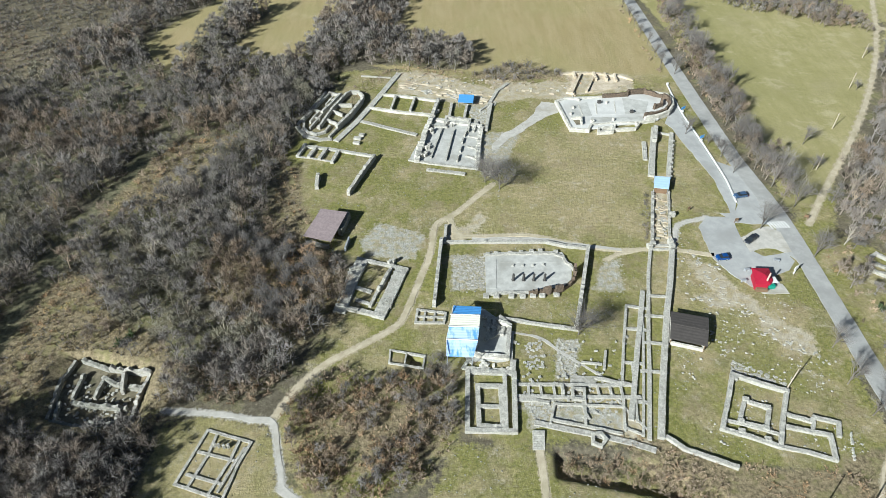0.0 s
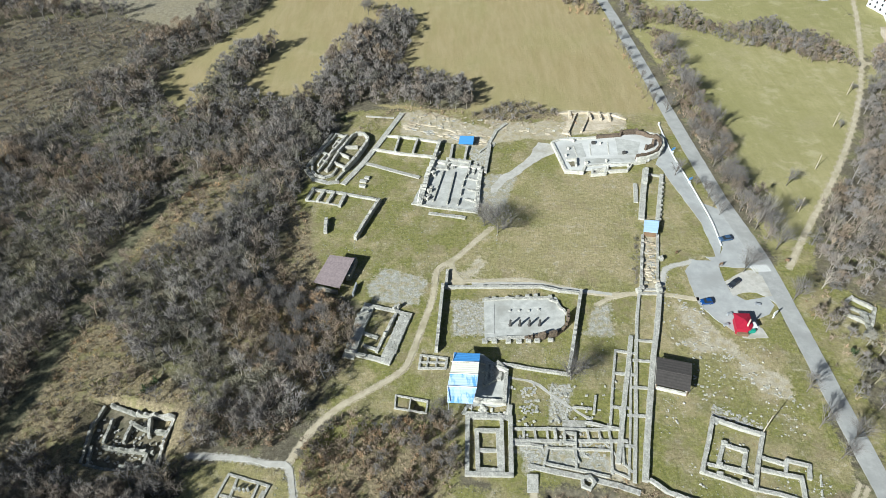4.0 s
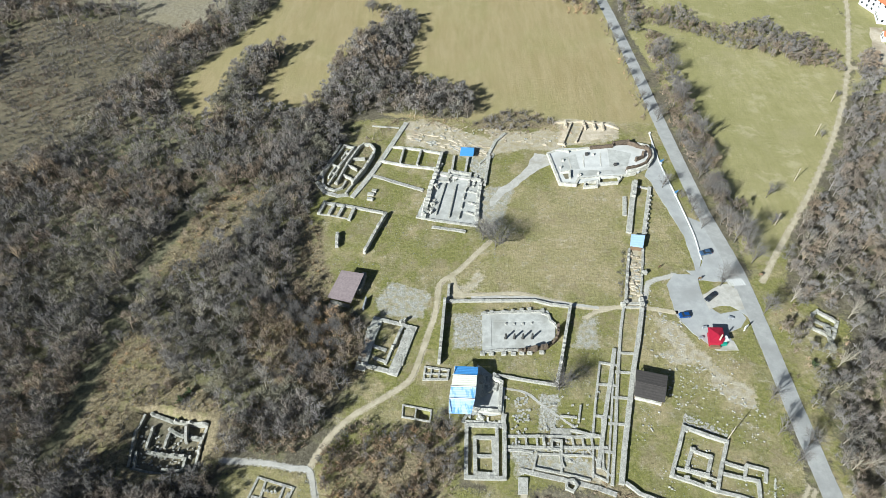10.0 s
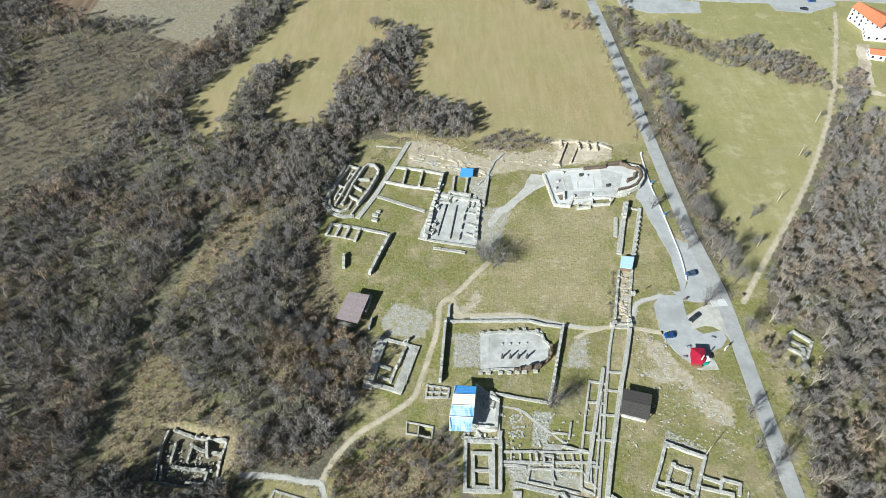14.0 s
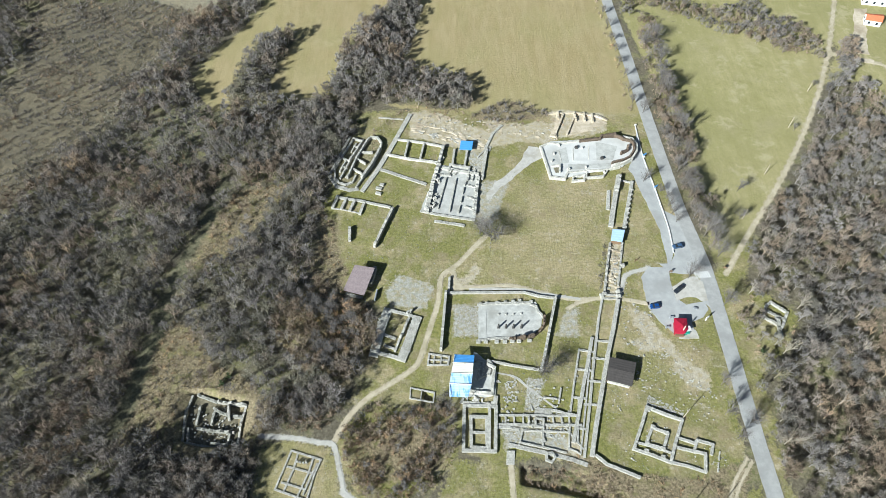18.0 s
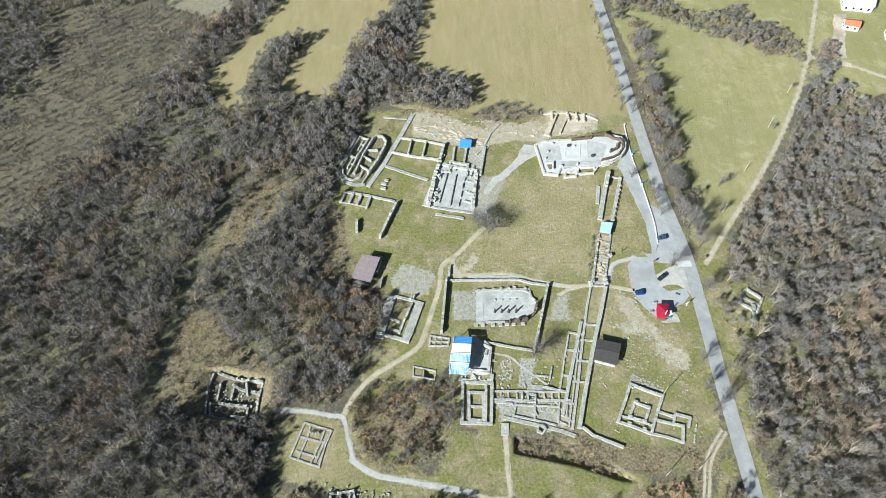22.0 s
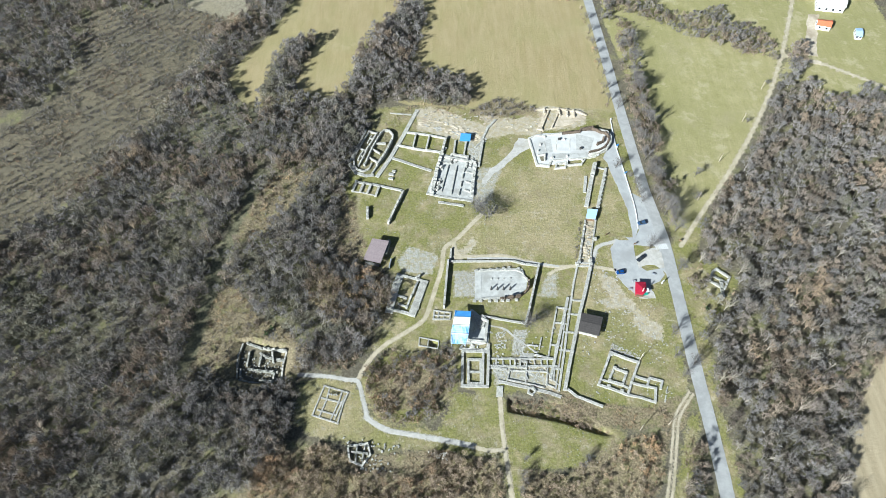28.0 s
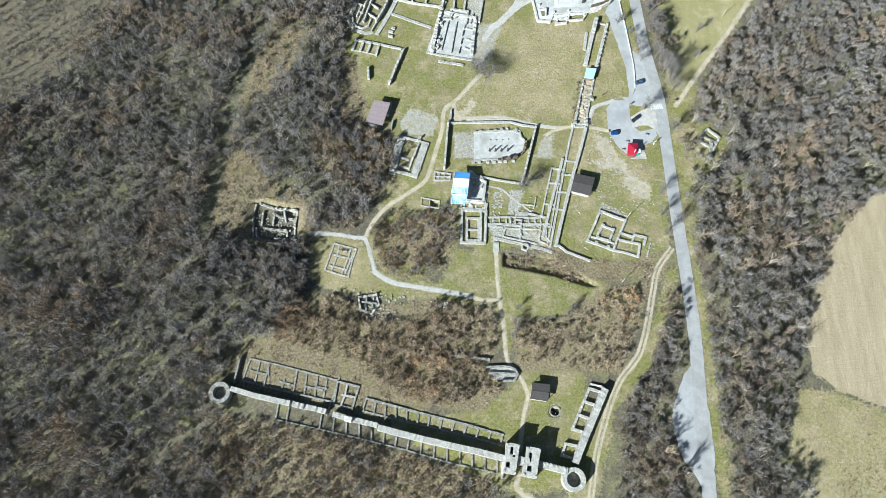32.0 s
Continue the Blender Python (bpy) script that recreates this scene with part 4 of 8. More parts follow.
def crown_shape(h, r, clumps, twigs, width, low=0.38):
    """A leafless tree seen from above: trunk, limbs, and brushes of twigs in rounded clumps."""
    lean = np.array([rng.uniform(-0.08, 0.08) * h, rng.uniform(-0.08, 0.08) * h, 0])
    heart = lean + [0, 0, h * low]
    size = np.array([r, r, h * (1 - low)])
    d = outward(clumps, -22, 85)
    centre = heart + d * size * rng.uniform(0.4, 0.7, (clumps, 1))
    wide = rng.uniform(0.34, 0.52, clumps) * r
    wood = joined([sticks([[0, 0, -0.3]], [heart], 0.3, 0.16, 4), sticks(np.repeat(heart[None] * 0.75, clumps, 0), centre, 0.13, 0.05, 3)])
    k = rng.integers(0, clumps, twigs)
    n = unit(outward(twigs, -35, 88) * 0.8 + d[k] * 0.5)
    s = centre[k] + n * wide[k][:, None] * rng.uniform(0.1, 0.6, (twigs, 1))
    go = unit(n * 0.6 + [0, 0, 0.45] + rng.normal(0, 0.45, (twigs, 3)))
    e = s + go * wide[k][:, None] * rng.uniform(0.55, 1.2, (twigs, 1))
    turn = unit(n + (d[k] * 0.3 + rng.normal(0, 0.95, (twigs, 3))))
    crown = twig_blades(s, e, turn, width)
    shade = rng.uniform(-0.15, 0.15, clumps)
    jitter = np.concatenate([np.full(len(wood[0]), 0.3), np.repeat(shade[k] + rng.uniform(-0.12, 0.12, twigs), 3)])
    p, t = joined([wood, crown])
    return p, t, jitter


def bush_shape(h, spread, stems, twigs, twig=0.06):
    s = np.concatenate([rng.normal(0, 0.22, (stems, 2)), np.full((stems, 1), -0.1)], 1)
    d = outward(stems, 30, 80)
    e = s + d * np.stack([np.full(stems, spread), np.full(stems, spread), np.full(stems, h)], 1) * rng.uniform(0.7, 1.1, (stems, 1))
    k = rng.integers(0, stems, twigs)
    g = rng.uniform(0.25, 1.0, (twigs, 1))
    ts = s[k] + (e[k] - s[k]) * g
    te = ts + (d[k] * 0.4 + outward(twigs, -10, 80)) * rng.uniform(0.2, 0.42, (twigs, 1)) * spread
    out = unit(ts * [1, 1, 0.8] + rng.normal(0, 0.35, (twigs, 3)))
    return joined([sticks(s, e, 0.06, 0.0, 1), twig_blades(ts, te, out, twig)])


def mesh_of(name, p, t, material, tone=None, hue=None):
    m = bpy.data.meshes.new(name)
    m.vertices.add(len(p))
    m.vertices.foreach_set("co", p.astype(np.float32).ravel())
    m.loops.add(t.size)
    m.loops.foreach_set("vertex_index", t.astype(np.int32).ravel())
    m.polygons.add(len(t))
    m.polygons.foreach_set("loop_start", np.arange(0, t.size, 3, dtype=np.int32))
    layer = m.attributes.new("tone", "FLOAT", "POINT")
    layer.data.foreach_set("value", np.broadcast_to(np.asarray(0.5 if tone is None else tone, np.float32), (len(p),)).copy())
    layer = m.attributes.new("hue", "FLOAT", "POINT")
    layer.data.foreach_set("value", np.broadcast_to(np.asarray(0.45 if hue is None else hue, np.float32), (len(p),)).copy())
    m.materials.append(material)
    m.update(calc_edges=True)
    return m


TREES_FINE = [tree_shape(rng.uniform(6.0, 8.0), rng.uniform(2.5, 3.1), 9, 80, 480, 0.16, 0.045) for _ in range(8)]
TREES_MID = [crown_shape(rng.uniform(4.8, 7.2), rng.uniform(2.2, 3.0), rng.integers(10, 15), 330, 0.105) for _ in range(14)]
TREES_FAR = [crown_shape(rng.uniform(5.0, 7.0), rng.uniform(2.3, 3.0), rng.integers(8, 12), 200, 0.19) for _ in range(10)]
TREES_BARE = [joined([joined(q) for q in [tree_shape(rng.uniform(7.5, 9.0), rng.uniform(2.6, 3.4), 10, 34, 60, 0.2, 0.07)]]) for _ in range(8)]
SHRUBS = [bush_shape(rng.uniform(1.7, 2.6), rng.uniform(1.4, 2.0), 9, 108, 0.11) for _ in range(10)]
TUFTS = [bush_shape(rng.uniform(0.6, 1.0), rng.uniform(0.7, 1.0), 5, 34, 0.11) for _ in range(8)]
BUSHES = [bush_shape(rng.uniform(1.2, 2.2), rng.uniform(1.2, 1.9), 10, 100, 0.075) for _ in range(8)]


def scatter(area, spacing, keep=1.0, clear=(), margin=0.0):
    """Uneven places in a polygon, kept off the clear strips and areas."""
    px, py = np.array(area).T
    cx, cy = np.meshgrid(np.arange(px.min(), px.max(), spacing), np.arange(py.min(), py.max(), spacing))
    x = cx.ravel() + rng.uniform(-0.48, 0.48, cx.size) * spacing
    y = cy.ravel() + rng.uniform(-0.48, 0.48, cx.size) * spacing
    ok = inside(area, x, y) & (rng.uniform(0, 1, len(x)) < keep) & (np.abs(x) < 310) & (y > -85) & (y < 400)
    for region in clear:
        ok &= ~inside(region, x, y)
    for line, width in LANES:
        ok &= edge_distance(line, x, y, False) > width
    return x[ok], y[ok]


def grow(shapes, x, y, low=0.95, high=1.45, tone=(0.0, 1.0), sink=0.1, warm=0.0):
    """Copies of the shapes at the places, joined to arrays."""
    ps, ts, tones, hues, at = [], [], [], [], 0
    for px, py in zip(x, y):
        p, t, *jitter = shapes[rng.integers(len(shapes))]
        s, a = rng.uniform(low, high), rng.uniform(0, 6.283)
        s *= 1 + 0.4 * noise.noise(Vector((px * 0.04, py * 0.04, 9)))
        c, n = math.cos(a) * s, math.sin(a) * s
        ps.append(np.stack([p[:, 0] * c - p[:, 1] * n + px, p[:, 0] * n + p[:, 1] * c + py, p[:, 2] * s - sink], 1))
        ts.append(t + at)
        v = 0.5 + 0.5 * noise.noise(Vector((px * 0.07, py * 0.07, 4))) + rng.uniform(-0.38, 0.38)
        own = np.full(len(p), min(max(v, 0), 1)) + (jitter[0] if jitter else 0.0)
        tones.append(tone[0] + (tone[1] - tone[0]) * np.clip(own, 0, 1))
        hues.append(np.full(len(p), 0.52 + warm + 0.6 * noise.noise(Vector((px * 0.035, py * 0.035, 8))) + rng.uniform(-0.3, 0.3)))
        at += len(p)
    return (np.concatenate(ps), np.concatenate(ts), np.concatenate(tones), np.concatenate(hues)) if ps else None


def woods(name, label, shapes, x, y, material, **keys):
    made = grow(shapes, x, y, **keys)
    if made is None:
        return
    tagged(new(name, mesh_of(name, made[0], made[1], material, made[2], made[3])), label, "woodland" if "wood" in name else "brush", "", "stuff")


LANES = [(ROAD + ROAD_S[1:] + ROAD_S2[2:], 4.8), ([(106.5, 112.2), (119.5, 130.1), (139.4, 156.4), (157.7, 183.4), (174.1, 210.7), (184.5, 231.1), (191.5, 245.4)], 2.6),
         ([(96.2, 40.9), (89.1, 31.9), (86.1, 23.0), (81.4, 5.9), (76.7, -6.0), (68.9, -15.1), (63.9, -24.2), (59.9, -34.1), (56.0, -45.8), (52.7, -60.7)], 3.0),
         ([(19.5, 42.4), (19.6, 35.3), (19.8, 26.2), (20.5, 17.4), (21.3, 9.0), (22.2, 0.5)], 2.5), ([(-33.5, 31.2), (-23.7, 25.6), (-8.4, 22.9), (8.5, 19.6)], 2.5),
         ([(-61.4, 49.0), (-48.9, 48.1), (-42.5, 46.7), (-37.7, 46.1), (-35.3, 39.0), (-32.6, 30.2)], 2.2), ([(-92.0, -19.0), (-40.9, -31.5), (-9.3, -39.2), (21.7, -46.8), (45.6, -53.1)], 5.5),
         ([(45.6, -53.1), (53.4, -37.3), (62.9, -17.4)], 5.0), ([(99.9, 10.6), (95.8, -10.7), (91.7, -28.7), (93.2, -43.8), (97.1, -54.3)], 4.5), (GULLY, 3.2)]
PIT = [(-91.9, 66.0), (-63.3, 62.4), (-65.4, 47.7), (-66.8, 43.3), (-89.4, 43.4)]
VILLA = GRASS[4]
FORT_ROOMS = [(-94.0, -0.5), (-82.4, 1.8), (-37.1, -13.6), (-23.0, -23.8), (17.6, -36.1), (21.9, -41.5), (21.2, -60.2), (-36.0, -41.3), (-95.8, -25.8)]
CASTLE_YARD = [(-25.2, -24.9), (-4.8, -29.4), (11.1, -26.2), (22.7, -19.5), (28.9, -8.1), (39.4, -8.1), (55.2, -12.8), (49.7, -56.2), (27.7, -60.6), (6.2, -51.9), (-25.0, -34.8)]
STONES = [(-43.2, 23.0), (-11.6, 20.7), (-11.4, 7.0), (-37.9, 11.2)]
WOOD_WEST = [(-249.7, 80.0), *BELT_WEST, (-105.0, 415.0), (-78.0, 415.0), *BELT_EAST, (-117.0, 211.0), (-107.0, 199.0), (-101.0, 206.0), (-82.0, 209.0), (-71.0, 208.0), (-61.0, 213.0), (-55.0, 222.0), (-42.6, 197.0), (-41.1, 186.5), (-49.0, 160.6), (-50.8, 148.1), (-52.5, 136.3), (-54.8, 122.6), (-49.8, 108.6), (-39.1, 100.2), (-29.3, 97.9), (-25.6, 86.8), (-27.6, 76.4), (-35.5, 66.7), (-39.3, 55.8), (-53.2, 48.9), (-58.7, 44.0), (-57.8, 31.6), (-70.6, 11.2), (-151.6, 5.3), (-240.0, 40.0)]
WOOD_NORTHWEST = [(-300.0, 330.0), (-240.5, 355.0), (-222.1, 316.5), (-199.2, 305.8), (-160.0, 296.0), (-158.0, 288.0), (-216.0, 284.0), (-217.0, 261.0), (-208.0, 232.0), (-212.0, 214.0), (-223.0, 198.0), (-300.0, 200.0)]
WOOD_SOUTHWEST = [(-235.3, 72.6), (-126.6, 66.3), (-94.1, 47.2), (-72.9, 31.4), (-67.1, 18.8), (-75.3, 1.8), (-89.0, -2.9), (-96.8, -16.8), (-98.1, -25.8), (-67.5, -37.9), (-35.8, -45.5), (17.0, -56.1), (18.5, -76.1), (-214.4, -75.5)]


WOOD_EAST = [(182.9, 222.4), (261.1, 213.9), (226.6, 119.7), (156.6, 10.5), (99.6, 10.7), (105.5, 55.5), (105.0, 76.2), (105.9, 95.4), (124.8, 100.0), (119.7, 86.6), (118.8, 104.8), (115.4, 112.1), (145.3, 154.2)]
WOOD_EAST2 = [(119.5, 133.3), (140.1, 152.7), (216.0, 92.0), (192.8, 73.0), (175.9, 63.4), (164.7, 44.8), (157.3, 32.6), (148.6, 12.6), (141.2, -8.7), (135.2, -31.2), (125.8, -44.1), (134.9, -54.6), (128.7, -76.4), (105.7, -76.4), (105.0, -35.4), (106.0, -3.9), (105.3, 25.3), (106.3, 51.3), (105.7, 76.0)]
WOOD_LANE = [(99.0, 274.3), (107.7, 274.4), (107.0, 218.2), (107.6, 177.8), (107.1, 135.9), (103.5, 119.6), (98.4, 127.5), (96.7, 163.8), (95.7, 213.8)]
HEDGE_EAST = [(99.2, 312.7), (106.3, 296.2), (124.5, 298.6), (130.0, 286.0), (145.6, 278.9), (156.4, 286.1), (168.5, 283.0), (167.6, 271.9), (183.1, 264.5), (190.0, 248.3), (186.3, 236.2), (172.4, 241.1), (154.5, 251.4), (137.8, 259.3), (124.8, 273.3), (103.6, 281.5), (92.2, 275.6)]
HEDGE_NORTH = [(-40.6, 360.9), (-0.3, 347.5), (24.4, 337.6), (38.5, 330.2), (38.3, 325.8), (20.9, 328.6), (-0.3, 337.4), (-21.6, 348.0), (-40.6, 357.4)]
HEDGE_BITS = [[(cx - r, cy - r), (cx + r, cy - r), (cx + r * 0.7, cy + r), (cx - r * 0.8, cy + r * 0.8)] for cx, cy, r in ((46, 322, 3), (55, 319, 5), (67, 307, 5), (80, 300, 6), (84, 305, 4))]

BROWN_WOOD = [(-66.2, 91.2), (-60.6, 102.6), (-49.8, 108.6), (-27.2, 95.6), (-24.9, 76.4), (-35.5, 66.7), (-52.0, 72.5)]
x, y = scatter(WOOD_WEST, 4.1, 1.0, (PIT, VILLA, WOOD_SOUTHWEST, BROWN_WOOD, *SCRUB[1:4], SCRUB[5]))
thin = np.array([noise.noise(Vector((a * 0.022, b * 0.022, 2))) for a, b in zip(x, y)]) > -0.6
for region in ROUGH:
    thin &= ~inside(region, x, y) | (rng.uniform(0, 1, len(x)) < 0.6)
far = (y > 190) | (x < -165)
# raised tone and cooler hue put the bluish haze into the bark colour
woods("woodland", "dense leafless grey-brown woodland", TREES_MID, x[thin & ~far], y[thin & ~far], M_TREE, tone=(0.1, 1.0), warm=-0.04)
woods("woodland", "distant leafless grey-brown woodland", TREES_FAR, x[thin & far], y[thin & far], M_TREE)
woods("brushwood", "low tangled brown brushwood in the clearings", BUSHES, x[~thin], y[~thin], M_BUSH)
x, y = scatter(WOOD_WEST, 14.0, 0.9, (PIT, VILLA, *SCRUB[1:4], SCRUB[5]))
woods("woodland", "pale-limbed leafless trees that stand above the wood", TREES_BARE, x, y, M_LIMB, low=0.8, high=1.15)
x, y = scatter(WOOD_WEST, 3.4, 1.0, (PIT, VILLA, *SCRUB[1:4], SCRUB[5]))
near = (y < 200) & (x > -170)
woods("brushwood", "tangled grey undergrowth below the trees", TUFTS, x[near], y[near], M_TREE, low=1.0, high=2.6, tone=(0.1, 1.0))
x, y = scatter(WOOD_NORTHWEST, 4.4, 0.95)
woods("woodland", "leafless grey woodland beyond the cleared slope", TREES_FAR, x, y, M_TREE)
x, y = scatter(BROWN_WOOD, 2.6, 0.85)
woods("brushwood", "tan brambles between the trees", SHRUBS, x, y, M_STRAW, low=0.5, high=1.0)
x, y = scatter(BROWN_WOOD, 4.4, 0.95, (SCRUB[3],))
OCHRE = [(-51.8, 101.8), (-43.5, 106.7), (-28.2, 96.9), (-30.9, 86.3), (-36.4, 72.5), (-48.9, 71.2), (-50.1, 77.9), (-43.5, 89.3)]
tan = inside(OCHRE, x, y)
woods("woodland", "grey-brown leafless trees at the wood's edge", TREES_MID, x[~tan], y[~tan], M_TREE, tone=(0.1, 1.0), warm=0.35)
woods("woodland", "reddish-brown leafless trees at the wood's edge", TREES_MID, x[tan][::2], y[tan][::2], M_BUSH, low=0.7, high=1.15, tone=(0.2, 1.0))
x, y = scatter(OCHRE, 2.2, 0.9)
woods("brushwood", "reddish-brown brambles at the wood's edge", SHRUBS, x, y, M_BUSH, low=0.6, high=1.2, tone=(0.3, 1.0), warm=0.2)
x, y = scatter([(-13.5, 59.6), (-4.6, 58.4), (-4.0, 60.5), (-2.0, 63.2), (-0.3, 66.0), (-0.6, 60.0), (4.0, 58.8), (2.0, 55.0), (-6.0, 53.0), (-14.0, 55.0)], 1.6, 0.85)
woods("thicket", "dark brown shrubs between the basin and the shelter", SHRUBS, x, y, M_BUSH, low=0.55, high=1.15, tone=(0.0, 0.55))
for area in (*SCRUB[1:4], SCRUB[5]):
    x, y = scatter(area, 3.6, 0.7, (PIT,))
    woods("brushwood", "low tan brushwood in a woodland clearing", BUSHES, x, y, M_BUSH, low=0.5, high=1.2)
    x, y = scatter(area, 7.5, 0.7, (PIT,))
    woods("woodland", "young leafless trees scattered in a clearing", TREES_MID, x, y, M_TREE, low=0.5, high=0.9, warm=0.2)
    x, y = scatter(area, 1.35, 0.9, (PIT,))
    woods("rough_grass", "rough straw-coloured grass and bramble in a clearing", TUFTS, x[::2], y[::2], M_STRAW, low=0.5, high=1.3)
    woods("rough_grass", "grey-brown weeds and bramble in a clearing", TUFTS, x[1::2], y[1::2], M_TREE, low=0.6, high=1.6, tone=(0.0, 0.8), warm=0.1)
x, y = scatter(WOOD_SOUTHWEST, 4.1, 0.97, (PIT, VILLA, FORT_ROOMS, CASTLE_YARD, SCRUB[4]))
# lifted dark end and cooler hue imitate haze over these trees by colour
woods("woodland", "leafless woodland below the fortress wall", TREES_MID, x, y, M_TREE, low=1.0, high=1.5, tone=(0.2, 1.0), warm=-0.04)
x, y = scatter(WOOD_SOUTHWEST, 13.0, 0.9, (PIT, VILLA, FORT_ROOMS, CASTLE_YARD, SCRUB[4]))
woods("woodland", "pale-limbed leafless trees below the fortress wall", TREES_BARE, x, y, M_LIMB, low=0.8, high=1.15)
x, y = scatter([(-105.3, 43.1), (-91.9, 42.4), (-80.4, 40.4), (-72.4, 42.4), (-66.9, 40.4), (-64.2, 34.0), (-65.5, 28.1), (-96.7, 27.0)], 2.7, 1.0)
woods("woodland", "tall dense leafless trees beside the cellar", TREES_MID, x, y, M_TREE, low=1.05, high=1.5)
x, y = scatter([(-106.8, 53.0), (-89.6, 47.9), (-77.3, 44.4), (-64.1, 44.4), (-56.5, 47.4), (-57.8, 35.3), (-61.1, 28.1), (-70.6, 39.1), (-87.2, 42.4), (-101.7, 43.1)], 1.6, 0.8, (PIT, VILLA))
woods("brushwood", "low dark brushwood on the bank beside the cellar", TUFTS, x, y, M_TREE, low=0.7, high=1.6)
x, y = scatter([(-59.0, 51.0), (-61.5, 66.0), (-50.0, 71.0), (-40.0, 66.0), (-36.5, 57.0), (-42.0, 50.5), (-52.0, 49.5)], 1.9, 0.95)
woods("thicket", "dense dark brown thicket beside the gravel path", SHRUBS, x, y, M_BUSH, low=0.6, high=1.2, tone=(0.0, 0.6))
# bushes held to dark tones, standing in for the shadow strip along the bank
x, y = scatter([(-66.0, 47.0), (-62.0, 47.5), (-66.0, 34.0), (-73.0, 27.0), (-76.0, 29.0), (-70.0, 38.0)], 1.6, 1.0)
woods("brushwood", "overgrown bank beside the cellar, toned dark for its shadow", BUSHES, x, y, M_TREE, low=0.7, high=1.2, tone=(0.0, 0.4))
x, y = scatter(SCRUB[4], 1.9, 0.9)
woods("thicket", "pale straw-brown thicket outside the fortress wall", SHRUBS, x, y, M_BUSH, low=0.5, high=1.15, tone=(0.2, 0.9))
x, y = scatter(SCRUB[4], 3.8, 0.85)
woods("thicket", "taller grey shrubs outside the fortress wall", TREES_MID, x, y, M_TREE, low=0.5, high=0.95, warm=0.25)
x, y = scatter([(87.4, 198.0), (84.0, 198.0), (82.0, 240.0), (79.0, 291.0), (82.6, 291.0), (85.6, 240.0)], 2.2, 0.8)
woods("brushwood", "reddish-brown shrubs along the road's verge", BUSHES, x, y, M_BUSH, low=0.5, high=1.1, tone=(0.2, 0.9))
x, y = scatter(WOOD_LANE, 3.6, 0.85)
woods("woodland", "leafless trees in a belt along the road", TREES_MID, x, y, M_TREE, low=0.75, high=1.25, warm=0.3)
x, y = scatter(WOOD_LANE, 2.2, 0.6)
woods("brushwood", "brown undergrowth below the roadside trees", TUFTS, x, y, M_BUSH, low=0.9, high=2.0)
for area in (WOOD_TONGUE, WOOD_ISLE):
    x, y = scatter(area, 3.6, 1.0)
    woods("woodland", "tongue of leafless woodland in the meadow", TREES_FAR, x, y, M_TREE)
OLD_WALLS = [(113.0, 101.0), (121.0, 101.0), (126.0, 94.0), (121.0, 83.0), (115.0, 82.0)]
x, y = scatter(EAST_EDGE, 4.1, 0.45, (OLD_WALLS,))
woods("woodland", "scattered leafless trees beside the road", TREES_MID, x, y, M_TREE, low=0.7, high=1.2)
x, y = scatter(EAST_EDGE, 2.3, 0.4, (OLD_WALLS,))
woods("thicket", "brown and tan brambles beside the road", SHRUBS, x, y, M_BUSH, low=0.35, high=0.9)
x, y = scatter(WOOD_EAST, 4.2, 0.97, (WOOD_EAST2, CROP[0], MEADOW[3], EAST_EDGE, OLD_WALLS))
woods("woodland", "leafless grey woodland beyond the road", TREES_FAR, x[x > 190], y[x > 190], M_TREE, warm=0.12)
woods("woodland", "leafless grey woodland beyond the road", TREES_MID, x[x <= 190], y[x <= 190], M_TREE, warm=0.12, tone=(0.05, 0.9))
x, y = scatter(WOOD_EAST2, 4.2, 0.97, (EAST_EDGE, OLD_WALLS))
woods("woodland", "leafless woodland between road and field", TREES_MID, x, y, M_TREE, warm=0.12, tone=(0.05, 0.9))
x, y = scatter(WOOD_EAST2, 8.5, 0.9, (EAST_EDGE, OLD_WALLS))
woods("woodland", "tall pale-limbed trees between road and field", TREES_BARE, x, y, M_LIMB, low=0.8, high=1.2)
for area, label in ((HEDGE_EAST, "thick leafless hedge across the meadow"), (HEDGE_NORTH, "low leafless hedge at the meadow's end"), *((bit, "small leafless thicket at the meadow's end") for bit in HEDGE_BITS)):
    x, y = scatter(area, 3.2, 1.0)
    woods("hedge", label, TREES_FAR, x, y, M_TREE, low=0.6, high=1.05, tone=(0.0, 0.8), warm=0.15)
for area, label in ((BRUSH_MID, "dense brown thicket on a bank"), (BRUSH_GATE, "brown thicket above the fortress rooms"), (BRUSH_RIGHT, "brown thicket beside the meadow")):
    x, y = scatter(area, 1.75 if area is BRUSH_MID else 2.0, 0.95, (VILLA, FORT_ROOMS, CASTLE_YARD, STONES))
    size = {"low": 0.7, "high": 1.3} if area is BRUSH_MID else {"low": 0.45, "high": 0.9} if area is BRUSH_RIGHT else {"low": 0.6, "high": 1.35}
    gaps = np.array([noise.noise(Vector((a * 0.13, b * 0.13, 12))) for a, b in zip(x, y)]) > (-0.2 if area is BRUSH_MID else -0.3)
    x, y = x[gaps], y[gaps]
    tall = rng.uniform(0, 1, len(x)) < (0.45 if area is BRUSH_GATE else 0.3)
    woods("thicket", label, SHRUBS, x[~tall], y[~tall], M_BUSH, tone=(0.0, 0.7 if area is BRUSH_MID else 0.75), **size)
    woods("thicket", label, TREES_MID, x[tall], y[tall], M_TREE if area is BRUSH_MID else M_BUSH, low=0.5, high=0.95 if area is BRUSH_GATE else 0.65)
x, y = scatter(BRUSH_STRIP, 3.4, 1.0)
woods("woodland", "leafless trees between track and road", TREES_MID, x, y, M_TREE, low=0.75, high=1.15, warm=0.12)
x, y = np.array([79.5, 89.0, 86.0, 82.5]), np.array([-25.0, -51.0, 4.0, -44.0])
